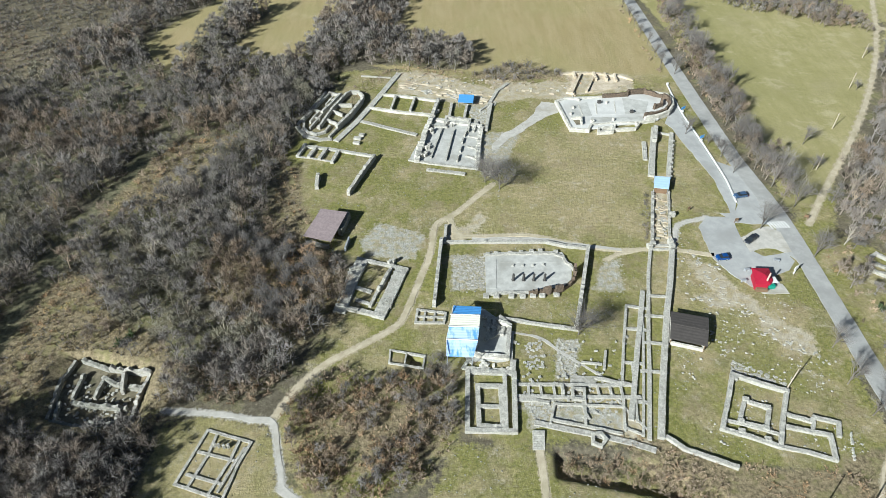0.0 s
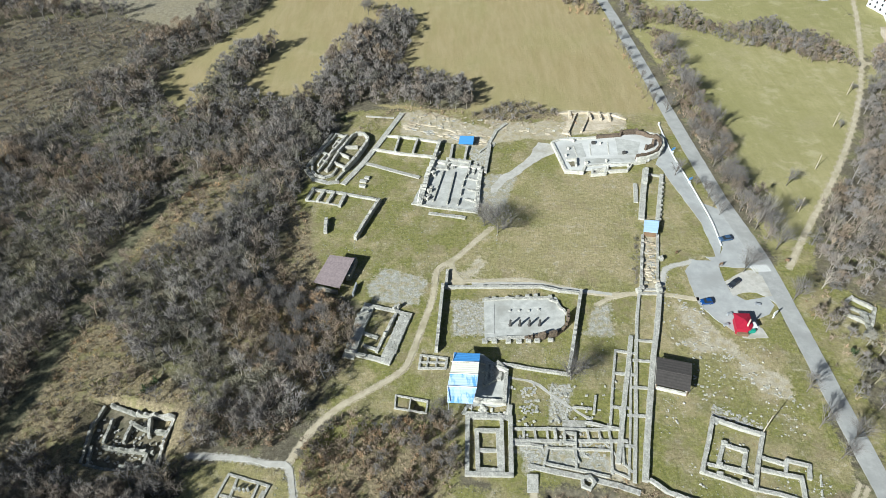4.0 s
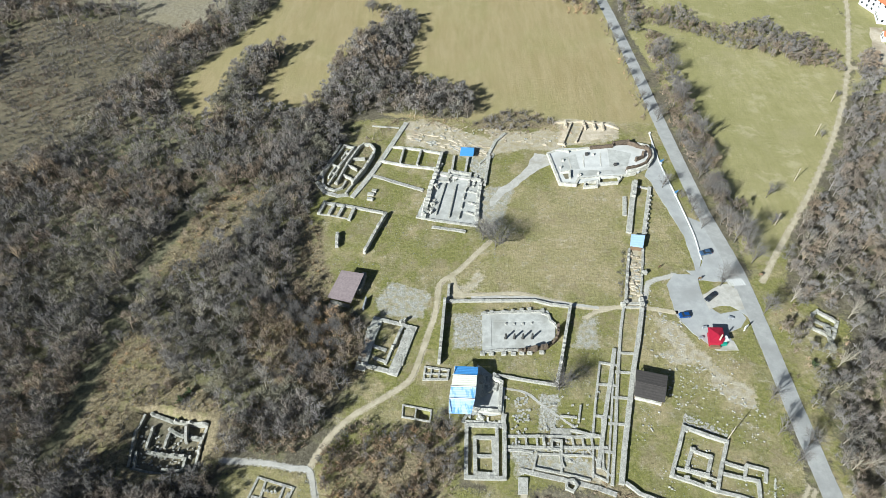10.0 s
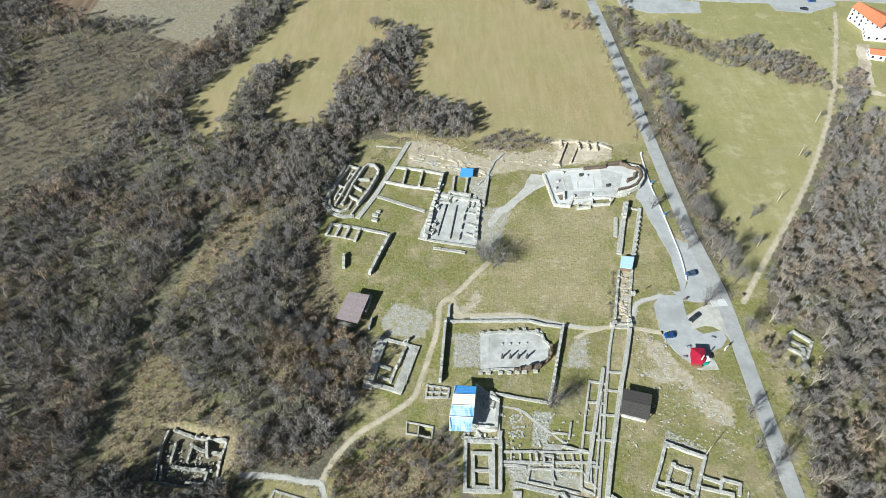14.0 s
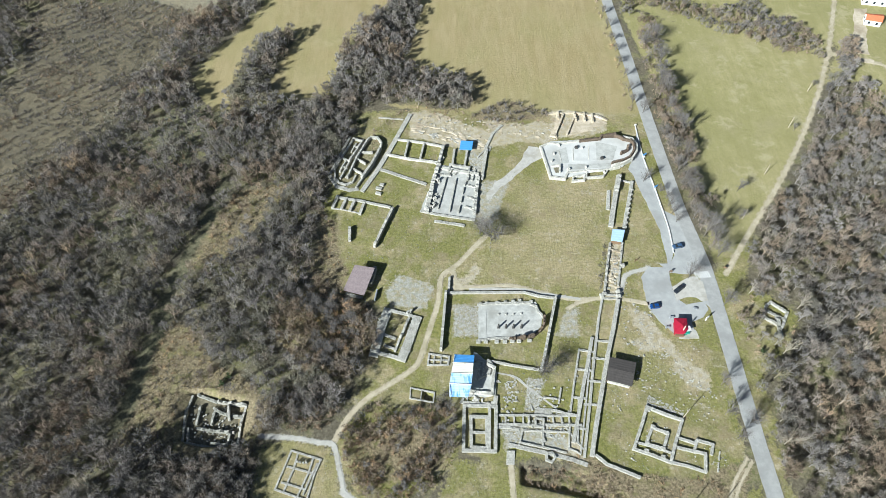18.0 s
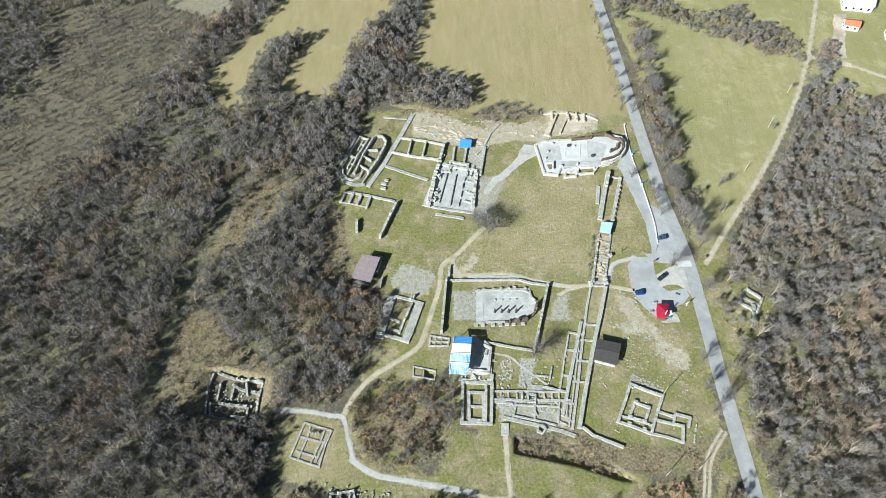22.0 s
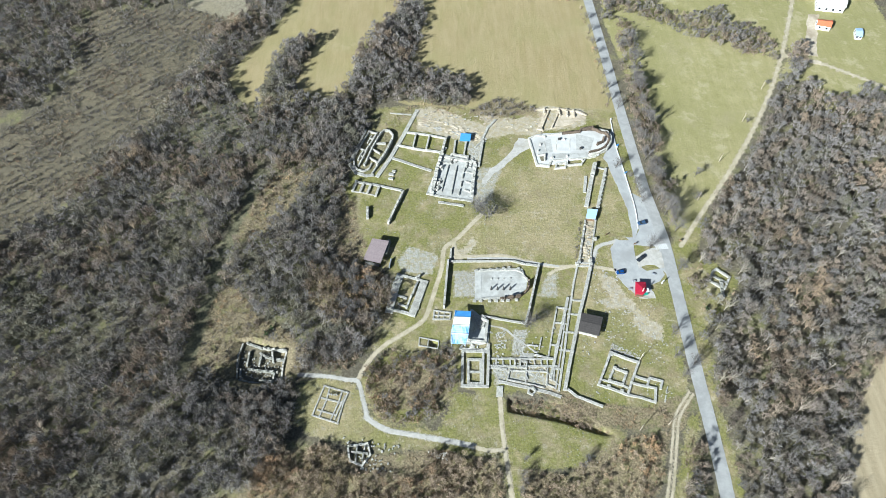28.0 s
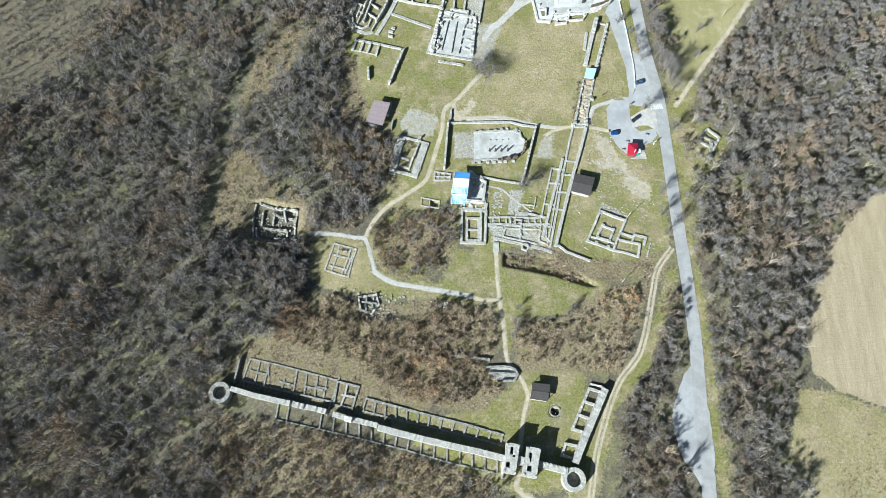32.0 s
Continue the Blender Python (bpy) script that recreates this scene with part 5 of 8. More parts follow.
woods("woodland", "large pale-limbed tree beside the lay-by", TREES_BARE, x, y, M_LIMB, low=1.2, high=1.4)
x, y = scatter(BRUSH_STRIP, 2.4, 0.8)
woods("brushwood", "grey-brown undergrowth between track and road", TUFTS, x, y, M_BUSH, low=0.9, high=2.0, tone=(0.0, 0.7))
for area, label in ((BRUSH_MID, "brown undergrowth in the thicket"), (BRUSH_GATE, "tan undergrowth in the thicket"), (GRASS[5], "straw-coloured weeds over the grass"), (GRASS[6], "straw-coloured weeds beside the fortress rooms")):
    x, y = scatter(area, 1.7, 0.8, (VILLA, CASTLE_YARD))
    if area is not BRUSH_MID and area is not BRUSH_GATE:
        keep = np.array([noise.noise(Vector((a * 0.12, b * 0.12, 6))) for a, b in zip(x, y)]) > -0.1
        x, y = x[keep], y[keep]
    woods("brushwood", label, TUFTS, x, y, M_BUSH, low=0.6, high=1.5)
x, y = scatter(SCRUB[6], 1.3, 0.9)
keep = np.array([noise.noise(Vector((a * 0.11, b * 0.11, 3))) - 0.35 * (edge_distance(BRUSH_SOUTH, a[None], b[None])[0] > 14) for a, b in zip(x, y)]) > -0.2
woods("brushwood", "brown bramble and weeds along the bank", TUFTS, x[keep], y[keep], M_BUSH, low=0.7, high=1.8, tone=(0.0, 0.8))
for area, label in ((BRUSH_SOUTH, "low dense brushwood in a sunken trench"), (BRUSH_NORTH, "low brushwood at the meadow's edge")):
    if area is BRUSH_NORTH:
        x, y = scatter(area, 2.7, 0.9)
        woods("brushwood", label, SHRUBS, x, y, M_TREE, low=0.8, high=1.4)
    else:
        x, y = scatter(area, 1.7, 1.0)
        woods("brushwood", label, BUSHES, x, y, M_BUSH, low=0.7, high=1.3, sink=1.2, tone=(0.0, 0.6))
x, y = scatter([(61.0, 126.0), (63.2, 126.0), (57.6, 103.0), (55.4, 103.0)], 1.9, 0.85)
woods("brushwood", "row of dark shrubs beside the ruined street", BUSHES, x, y, M_TREE, low=0.5, high=1.0, tone=(0.0, 0.5))
NORTH_EDGE = [(-33.5, 188.8), (-24.5, 200.2), (-14.8, 207.4), (2.6, 204.2), (17.2, 197.1), (37.0, 198.7), (54.0, 197.2), (52.2, 192.6), (39.0, 194.1), (19.3, 190.3), (2.6, 197.1), (-13.4, 200.2), (-21.7, 192.5), (-27.9, 184.0), (-30.2, 175.1), (-33.7, 175.1)]
x, y = scatter(NORTH_EDGE, 1.5, 0.75)
woods("brushwood", "brown weeds and bramble along the excavation's edge", TUFTS, x, y, M_BUSH, low=0.6, high=1.6)
x, y = scatter(SCRUB[0], 1.5, 1.0, PLOUGH)
rows = np.array([math.cos((b * 0.75 - a * 0.66) * 1.35 + 3.0 * noise.noise(Vector((a * 0.04, b * 0.04, 1)))) + 1.8 * noise.noise(Vector((a * 0.11, b * 0.11, 2))) + rng.uniform(-0.5, 0.5) for a, b in zip(x, y)]) > 0.1
x, y = x[rows], y[rows]
woods("brushwood", "rows of low grey scrub on a cleared slope", TUFTS, x, y, M_TREE, low=1.1, high=2.5, tone=(0.05, 0.75))
x, y = scatter(SCRUB[0], 13.0, 0.8, PLOUGH)
woods("brushwood", "scattered taller shrubs on the cleared slope", SHRUBS, x, y, M_TREE, low=0.8, high=1.6)
verge = BELT_WEST[2:11] + [(px - 5.0, py + 1.5) for px, py in BELT_WEST[10:1:-1]]
x, y = scatter(verge, 1.7, 0.9)
woods("thicket", "pale tan thicket along the edge of the cleared slope", SHRUBS, x, y, M_LIMB, low=0.45, high=0.95, tone=(0.2, 1.0))
x, y = scatter(SCRUB[0], 6.0, 0.6, PLOUGH)
woods("brushwood", "reddish-brown bramble on the cleared slope", BUSHES, x, y, M_BUSH, low=0.5, high=1.2, tone=(0.1, 0.8))
x, y = scatter(FALLOW[0], 4.2, 0.6, PLOUGH)
woods("brushwood", "scattered dry weeds on the pale fallow", TUFTS, x, y, M_TREE, low=0.5, high=1.2, tone=(0.4, 1.0))


# ---- ruins: the walled basilica in the middle ----
def slab_quad(parent, c, z, material, name="floor", depth=0.25, rough=0.1):
    return patch(name, c, z, material, rough, 1.2, parent=parent, depth=depth)


def dots(a, b, count):
    return [lerp(a, b, (i + 0.5) / count) for i in range(count)]


def block(parent, x, y, w, d, h, turn=0.0, material=None, name="stone_block", base=0.0, label=""):
    bm = bmesh.new()
    box(bm, -w / 2, -d / 2, base - 0.2, w / 2, d / 2, base + h, None, min(w, d, h) * 0.12)
    for v in bm.verts:
        v.co += Vector([random.uniform(-0.05, 0.05) for _ in range(3)]) * min(w, d)
    ob = part(name, bm, material or M_STONE, parent, label)
    ob.matrix_basis = pose(x, y, 0, 0, 0, turn)
    return ob


enclosure = thing("enclosure_wall", "long low grey stone wall round a ruined basilica", "wall")
walls(enclosure, [(-0.9, 103.6), (-1.7, 93.4), (-2.8, 79.8)], 0.9, 1.7)
walls(enclosure, [(0.5, 110.0), (0.1, 104.0)], 0.8, 1.0)
walls(enclosure, [(-0.5, 103.5), (2.1, 103.5), (11.6, 103.6), (18.0, 103.6), (28.3, 103.7), (33.6, 102.0), (39.9, 101.1)], 0.8, 0.8)
walls(enclosure, [(39.8, 100.7), (37.3, 91.4), (33.6, 77.4), (32.2, 72.8)], 0.9, 1.6)
walls(enclosure, [(14.3, 75.5), (21.2, 74.0), (27.4, 72.8), (32.4, 71.9)], 0.8, 0.7)
ribbon("wall_walk", [(7.8, 105.2), (18.2, 105.4), (27.8, 105.2), (33.9, 103.6), (40.1, 102.5), (49.3, 100.9)], 1.5, 0.07, M_GRAVEL, "pale gravel walk along the enclosure wall", "path", 0.2)

basilica = thing("basilica_ruin", "ruined basilica with grey screed floor and broken apse wall", "ruin")
slab_quad(basilica, [(11.1, 98.9), (32.6, 99.7), (33.5, 97.2), (34.3, 93.5), (33.4, 89.2), (31.2, 86.8), (29.2, 85.7), (10.6, 84.1)], 0.18, M_FLOOR, "nave_floor")
slab_quad(basilica, [(15.1, 97.4), (30.7, 97.7), (31.3, 96.3), (30.5, 95.4), (14.9, 95.4)], 0.24, M_FLOOR, "aisle_floor", rough=0.05)
slab_quad(basilica, [(15.4, 93.6), (31.8, 93.9), (32.5, 91.8), (31.5, 90.1), (15.1, 90.0)], 0.23, M_FLOOR, "middle_floor", rough=0.05)
slab_quad(basilica, [(11.6, 96.9), (14.1, 96.9), (13.4, 85.9), (11.0, 85.9)], 0.25, M_FLOOR, "narthex_floor", rough=0.05)
walls(basilica, [(11.1, 98.4), (17.6, 98.9), (30.9, 99.2)], 0.9, 0.6)
for p in [(11.9, 98.7), (14.2, 99.0), (18.0, 99.2), (21.1, 99.5), (24.0, 99.9), (26.5, 100.2), (30.7, 99.7)]:
    block(basilica, p[0], p[1], 1.2, 1.0, 0.7, -4, M_STONE, "buttress")
for p in [(10.5, 83.1), (13.2, 83.1), (17.1, 83.1), (20.0, 83.1), (22.7, 83.3), (25.1, 83.3), (28.8, 83.6)]:
    block(basilica, p[0], p[1], 1.5, 1.2, 0.6, -4, M_STONE, "buttress")
walls(basilica, [(10.3, 83.6), (16.5, 84.4), (21.6, 84.4)], 0.8, 0.5)
walls(basilica, [(21.9, 84.2), (25.9, 84.6)], 0.6, 0.9, M_BRICK, ragged=0.4)
for a, b, hh in (((22.6, 83.9), (23.8, 84.0), 1.7), ((25.4, 84.2), (27.4, 84.4), 2.2), ((28.6, 84.6), (30.6, 85.2), 2.4)):
    masonry(basilica, a, b, 0.8, hh, M_BRICK, "brick_pier", ragged=0.2)
walls(basilica, [(25.9, 84.6), (30.8, 85.4), (32.6, 86.9)], 0.6, 1.2, M_BRICK, ragged=0.3)
walls(basilica, [(30.6, 98.4), (32.4, 97.7), (32.9, 95.4), (34.0, 94.4)], 0.7, 0.7, M_STONE, ragged=0.2)
walls(basilica, [(34.0, 94.2), (34.7, 92.6)], 0.6, 0.9, M_STONE, ragged=0.2)
walls(basilica, [(34.8, 92.4), (34.6, 90.2), (33.8, 88.4)], 0.7, 2.5, M_BRICK, ragged=0.35)
walls(basilica, [(33.6, 88.2), (32.8, 87.0)], 0.6, 1.3, M_BRICK, ragged=0.3)
for p in [(18.0, 88.8), (20.7, 88.8), (23.4, 88.8), (26.3, 88.8)]:
    column = thing("column", "dark weathered stone column standing on the nave floor", "column", "columns of the nave")
    bm = rod(bmesh.new(), (0, 0, 0.1), (0, 0, 2.3), 0.36, 0.31, 12)
    part("shaft", bm, M_COLUMN, column)
    part("plinth", boxed(-0.42, -0.42, 0.0, 0.42, 0.42, 0.2, bevel=0.04), M_COLUMN, column)
    column.matrix_basis = pose(p[0], p[1], 0.2, 0, 0, random.uniform(-5, 5))
for p in [(18.4, 94.3), (21.1, 94.3), (23.9, 94.3), (26.7, 94.6)]:
    stump = thing("column_stump", "broken stone column stump on the nave floor", "column", "column stumps")
    part("shaft", rod(bmesh.new(), (0, 0, 0.12), (0, 0, 0.4), 0.3, 0.28, 10), M_STONE, stump)
    part("plinth", boxed(-0.42, -0.42, 0.0, 0.42, 0.42, 0.14, bevel=0.03), M_FLOOR, stump)
    stump.matrix_basis = pose(p[0], p[1], 0.2)

# ---- ruins: the bright restored basilica by the road ----
bright = thing("restored_basilica", "restored basilica ruin with white floor and brown brick apse", "ruin")
slab_quad(bright, [(41.5, 179.5), (46.0, 182.0), (59.3, 182.9), (74.5, 184.2), (80.5, 182.4), (82.6, 179.2), (80.8, 173.3), (75.6, 166.9), (68.1, 164.7), (59.5, 163.4), (53.8, 161.5), (50.7, 160.9), (44.0, 161.9)], 0.8, M_WHITE, "floor", 0.4)
APSE = [(58.8, 181.6), (67.8, 182.8), (68.5, 184.0), (74.6, 185.3), (78.1, 182.6), (81.1, 181.6), (82.3, 179.0), (81.6, 175.5), (79.2, 171.8), (75.4, 169.5), (71.0, 167.9)]
for k, (a, b) in enumerate(zip(APSE, APSE[1:])):
    walls(bright, [a, b], 0.75, (2.1, 2.4, 2.5, 2.3)[k % 4], M_BRICK, ragged=0.12, base=0.3)
walls(bright, [(79.6, 178.6), (78.8, 175.8), (75.8, 173.9)], 0.8, 2.0, M_BRICK, ragged=0.5, base=0.3)
walls(bright, [(71.0, 166.8), (75.6, 168.2), (79.9, 170.7), (82.6, 175.0), (83.4, 179.2), (82.0, 182.6), (78.4, 183.8)], 0.8, 1.9, M_PALE, ragged=0.04, base=0.3)
walls(bright, [(41.2, 178.6), (42.8, 167.9), (43.9, 160.6)], 0.9, 1.3, M_PALE, ragged=0.06)
walls(bright, [(43.9, 160.6), (49.8, 159.9), (51.4, 163.2)], 0.9, 1.4, M_PALE, ragged=0.06)
walls(bright, [(53.0, 158.6), (58.0, 159.2), (58.4, 162.0), (53.6, 161.0)], 0.7, 1.3, M_PALE, True, ragged=0.06)
walls(bright, [(59.4, 163.3), (58.9, 160.5), (66.2, 161.2), (68.2, 164.1)], 0.7, 1.2, M_PALE, ragged=0.06)
walls(bright, [(52.0, 163.4), (60.0, 164.6), (67.8, 165.0), (74.1, 166.6)], 0.6, 1.2, M_PALE, ragged=0.05)
walls(bright, [(41.2, 178.6), (45.2, 180.8), (48.7, 180.4), (58.6, 181.9)], 0.8, 1.3, M_PALE, ragged=0.06)
walls(bright, [(45.1, 166.8), (48.4, 167.0), (48.0, 163.4)], 0.6, 1.8, M_PALE, ragged=0.1)
# dark slab inside the corner cell, laid just above the main floor
slab_quad(bright, [(46.2, 163.2), (47.6, 163.4), (47.8, 166.4), (45.6, 166.2)], 0.86, M_LOAM, "dark_cell_floor", rough=0.05)
slab_quad(bright, [(46.0, 175.5), (52.4, 178.4), (52.7, 169.2), (46.0, 168.1)], 0.84, M_FLOOR, "floor_panel", rough=0.1)
slab_quad(bright, [(54.9, 179.6), (65.0, 181.6), (64.0, 170.4), (54.2, 169.6)], 0.835, M_WHITE, "floor_panel", rough=0.08)
slab_quad(bright, [(65.8, 181.8), (75.0, 179.0), (72.0, 170.8), (64.8, 170.4)], 0.835, M_FLOOR, "floor_panel", rough=0.08)
slab_quad(bright, [(52.0, 168.2), (70.5, 168.8), (70.5, 166.6), (52.0, 164.8)], 0.845, M_FLOOR, "floor_panel", rough=0.15)
for p, s in zip([(56.7, 177.9), (59.3, 177.6), (67.2, 171.5), (46.6, 174.0), (45.2, 169.8), (52.0, 165.1), (49.4, 179.4), (59.5, 166.2), (66.9, 163.4)], (1.3, 0.7, 1.3, 0.9, 0.8, 1.2, 0.9, 0.9, 0.8)):
    block(bright, p[0], p[1], s, s * 0.9, 0.9, random.uniform(-20, 20), M_COLUMN if s > 1.25 else M_PALE, "pier", 0.8)
for a, b in (((55.4, 177.6), (54.6, 170.4)), ((62.4, 178.8), (61.4, 171.0)), ((49.0, 176.0), (49.4, 169.4))):
    masonry(bright, a, b, 0.35, 0.16, M_PALE, "stylobate", 0.8, 0.05)

bays = thing("bay_ruin", "row of open pale clay bays between low walls", "ruin")
slab_quad(bays, [(58.9, 200.8), (69.0, 198.4), (73.4, 193.9), (58.7, 188.6), (55.2, 188.6)], 0.06, M_CUT, "floor", rough=0.5)
slab_quad(bays, [(50.6, 199.8), (53.2, 199.0), (48.4, 186.4), (46.8, 187.0)], 0.06, M_CUT, "floor", rough=0.4)
for line, hh in (([(53.4, 199.5), (48.0, 185.4)], 0.9), ([(58.7, 198.9), (53.7, 186.7)], 0.9), ([(58.6, 200.3), (58.8, 195.6)], 1.3), ([(62.9, 200.1), (62.8, 195.2)], 1.3), ([(66.5, 199.2), (66.4, 194.8)], 1.2), ([(50.9, 200.4), (51.0, 196.9)], 1.1)):
    walls(bays, line, 0.8, hh, M_CUT, ragged=0.25)
walls(bays, [(46.5, 200.3), (50.9, 200.4), (58.6, 200.9), (69.1, 198.3), (73.0, 196.0)], 0.9, 0.7, M_CUT, ragged=0.3)
walls(bays, [(46.6, 186.2), (48.6, 185.4)], 1.1, 0.6, M_CUT, ragged=0.3)
walls(bays, [(54.1, 186.7), (58.5, 187.7), (66.0, 190.5)], 0.6, 0.3, M_CUT, ragged=0.4)

street_n = thing("street_wall_ruin", "two long parallel pale stone walls of a ruined street", "ruin")
walls(street_n, [(72.9, 161.2), (69.3, 148.7), (65.7, 135.3)], 1.9, 0.9, M_STONE)
walls(street_n, [(73.1, 161.0), (70.9, 153.4)], 1.4, 2.0, M_STONE)
walls(street_n, [(73.3, 159.5), (77.8, 158.1)], 0.7, 0.6)
walls(street_n, [(78.0, 158.1), (74.7, 147.1), (70.7, 133.8)], 1.3, 0.9)
for i in range(9):
    p = lerp(*[(77.4, 153.7), (71.5, 134.1)], i / 8)
    block(street_n, p[0], p[1], 0.9, 0.6, 1.0, 10, M_STONE, "pier")
walls(street_n, [(67.5, 153.1), (65.8, 144.0)], 1.4, 0.5)

# ---- ruins: baths, courtyard and hall in the north-west ----
baths = thing("bath_ruin", "ruined stone baths with apse and small rooms", "ruin")
for line, w, hh in (([(-41.6, 183.9), (-45.2, 174.8), (-48.6, 165.1)], 0.9, 0.9), ([(-41.6, 183.9), (-37.3, 182.3)], 0.8, 1.2), ([(-37.3, 182.3), (-42.3, 169.9)], 0.9, 1.7), ([(-45.9, 172.5), (-42.3, 169.9)], 0.7, 1.2), ([(-42.3, 169.9), (-45.4, 160.5)], 0.8, 1.1),
                    ([(-35.4, 182.4), (-39.4, 171.8), (-42.3, 160.8)], 0.9, 1.6), ([(-33.8, 184.6), (-30.9, 184.2), (-28.9, 180.8), (-29.3, 177.7)], 0.8, 1.5), ([(-29.3, 177.7), (-32.4, 168.1), (-36.1, 160.5)], 1.2, 2.0), ([(-37.1, 175.3), (-32.7, 175.3)], 0.7, 1.2),
                    ([(-39.4, 171.8), (-35.3, 168.8)], 0.7, 1.2), ([(-40.0, 165.5), (-36.2, 162.7)], 0.8, 1.2), ([(-48.2, 165.1), (-47.7, 160.8), (-45.8, 158.0), (-42.8, 157.0), (-40.1, 158.4), (-39.0, 161.9)], 0.9, 0.9), ([(-43.9, 169.9), (-45.9, 164.4)], 0.7, 1.3),
                    ([(-43.0, 161.2), (-41.6, 164.0)], 0.6, 1.0), ([(-36.1, 160.5), (-38.3, 155.7)], 0.9, 0.9), ([(-40.2, 180.7), (-41.9, 176.0)], 0.6, 1.0), ([(-35.4, 182.4), (-33.8, 184.6)], 0.8, 1.4), ([(-44.6, 166.8), (-42.9, 165.8)], 0.6, 1.1), ([(-41.0, 179.0), (-38.8, 178.4)], 0.6, 1.1)):
    walls(baths, line, w * 0.8, hh * 1.1, M_STONE, ragged=0.15)
walls(baths, [(-49.8, 161.8), (-46.5, 156.3), (-41.4, 154.4), (-38.0, 154.8)], 1.6, 0.35, M_RUBBLE, ragged=0.5)
walls(baths, [(-43.3, 185.3), (-50.0, 164.0)], 1.0, 0.4, M_STONE)
slab_quad(baths, [(-42.4, 185.6), (-30.4, 186.0), (-28.6, 179.2), (-35.8, 160.0), (-38.9, 155.5), (-46.8, 157.1), (-50.1, 164.1)], 0.05, M_WEEDY, "floor", rough=0.4)

court = thing("courtyard_ruin", "low stone walls of a ruined courtyard on grass", "ruin")
walls(court, [(-17.1, 199.3), (-25.2, 177.5), (-30.5, 164.4), (-35.5, 154.2)], 2.0, 0.4)
walls(court, [(-45.6, 150.2), (-36.1, 148.3), (-23.8, 144.9)], 1.0, 0.7)
walls(court, [(-22.4, 143.8), (-25.7, 134.4), (-28.8, 125.0)], 1.0, 1.8)
for line in ([(-45.7, 150.5), (-47.2, 144.7)], [(-42.0, 149.6), (-43.5, 144.1)], [(-38.4, 148.6), (-39.9, 143.2)], [(-34.5, 147.0), (-35.7, 141.4)]):
    walls(court, line, 1.1, 0.9)
walls(court, [(-47.5, 144.4), (-42.9, 143.8), (-35.4, 141.7)], 0.5, 0.3)
walls(court, [(-21.9, 183.6), (-11.0, 181.7), (-2.3, 179.4)], 0.9, 0.8, M_PALE)
walls(court, [(-26.0, 174.5), (-16.8, 171.9), (-4.7, 169.8)], 1.0, 0.8, M_PALE)
for line in ([(-17.2, 181.7), (-18.4, 173.5)], [(-10.3, 180.2), (-11.6, 172.4)]):
    walls(court, line, 0.8, 1.1)
walls(court, [(-1.7, 178.9), (-3.7, 168.9)], 1.2, 1.6)
walls(court, [(-28.9, 166.0), (-24.3, 164.2), (-19.2, 161.8), (-9.4, 157.7)], 1.4, 0.35, M_RUBBLE)
walls(court, [(-30.9, 197.8), (-20.1, 196.6)], 0.6, 0.4)
for p, s in zip([(-28.8, 155.1), (-28.9, 152.4), (-27.6, 157.1), (-39.1, 132.4)], (2.6, 2.4, 1.8, 1.4)):
    block(court, p[0], p[1], s, 1.3, 0.7, -15, M_STONE)
walls(court, [(-39.2, 133.7), (-38.9, 128.0)], 1.1, 1.6)

hall = thing("palace_hall_ruin", "large ruined palace hall with grey floors and ragged walls", "ruin")
slab_quad(hall, [(-3.1, 168.7), (12.1, 165.2), (13.7, 159.2), (11.4, 138.7), (-10.9, 143.2), (-7.5, 155.6)], 0.12, M_FLOOR, "floor", rough=0.3)
for a, b, hh in ((*[(-3.5, 168.5), (-5.6, 160.6)], 1.3), (*[(-5.8, 159.9), (-7.3, 149.0)], 1.5), (*[(-7.5, 149.0), (-8.5, 142.3)], 1.4)):
    walls(hall, [a, b], 1.6, hh, M_STONE, ragged=0.45)
for p in [(-5.6, 159.3), (-6.1, 156.5), (-6.7, 154.2), (-7.2, 151.5), (-7.7, 149.2), (-8.0, 146.6), (-6.7, 145.0), (-8.3, 143.7), (-5.0, 162.1), (-4.3, 165.4), (-3.7, 159.3), (-4.9, 149.2), (-5.4, 145.0)]:
    block(hall, p[0] - 0.4, p[1], random.uniform(0.9, 1.7), random.uniform(0.7, 1.2), random.uniform(0.8, 1.7), random.uniform(0, 60), M_PALE, "stone_block")
walls(hall, [(-3.5, 167.0), (1.2, 165.6), (12.9, 162.8)], 1.4, 0.8, M_PALE)
for line in ([(-0.4, 160.8), (-4.0, 144.1)], [(3.7, 160.1), (0.8, 142.6)]):
    walls(hall, line, 0.45, 0.75, M_STONE, ragged=0.1)
for line in ([(8.1, 159.5), (7.2, 156.7)], [(6.8, 155.0), (6.3, 152.3)], [(5.9, 150.0), (5.5, 147.4)], [(5.0, 145.1), (4.4, 142.0)]):
    walls(hall, line, 0.5, 0.9, M_STONE, ragged=0.1)
for line, w, hh in (([(-3.7, 162.9), (1.2, 162.2)], 0.8, 0.7), ([(1.2, 168.4), (9.5, 166.6)], 1.0, 0.9), ([(9.5, 166.6), (8.5, 159.5)], 0.8, 0.9), ([(12.0, 165.5), (10.4, 159.5)], 0.7, 0.8), ([(8.8, 156.7), (11.6, 155.7)], 0.7, 0.6), ([(8.2, 150.6), (10.9, 149.3)], 0.7, 0.6), ([(7.4, 145.1), (10.5, 143.6)], 0.7, 0.6), ([(1.2, 168.4), (0.6, 162.4)], 0.8, 0.9), ([(-6.6, 159.3), (-3.5, 158.7)], 1.0, 0.7), ([(-7.2, 152.5), (-4.6, 151.9)], 1.0, 0.7), ([(-8.3, 147.2), (-5.3, 146.6)], 1.0, 0.7)):
    walls(hall, line, w, hh, M_STONE, ragged=0.3)
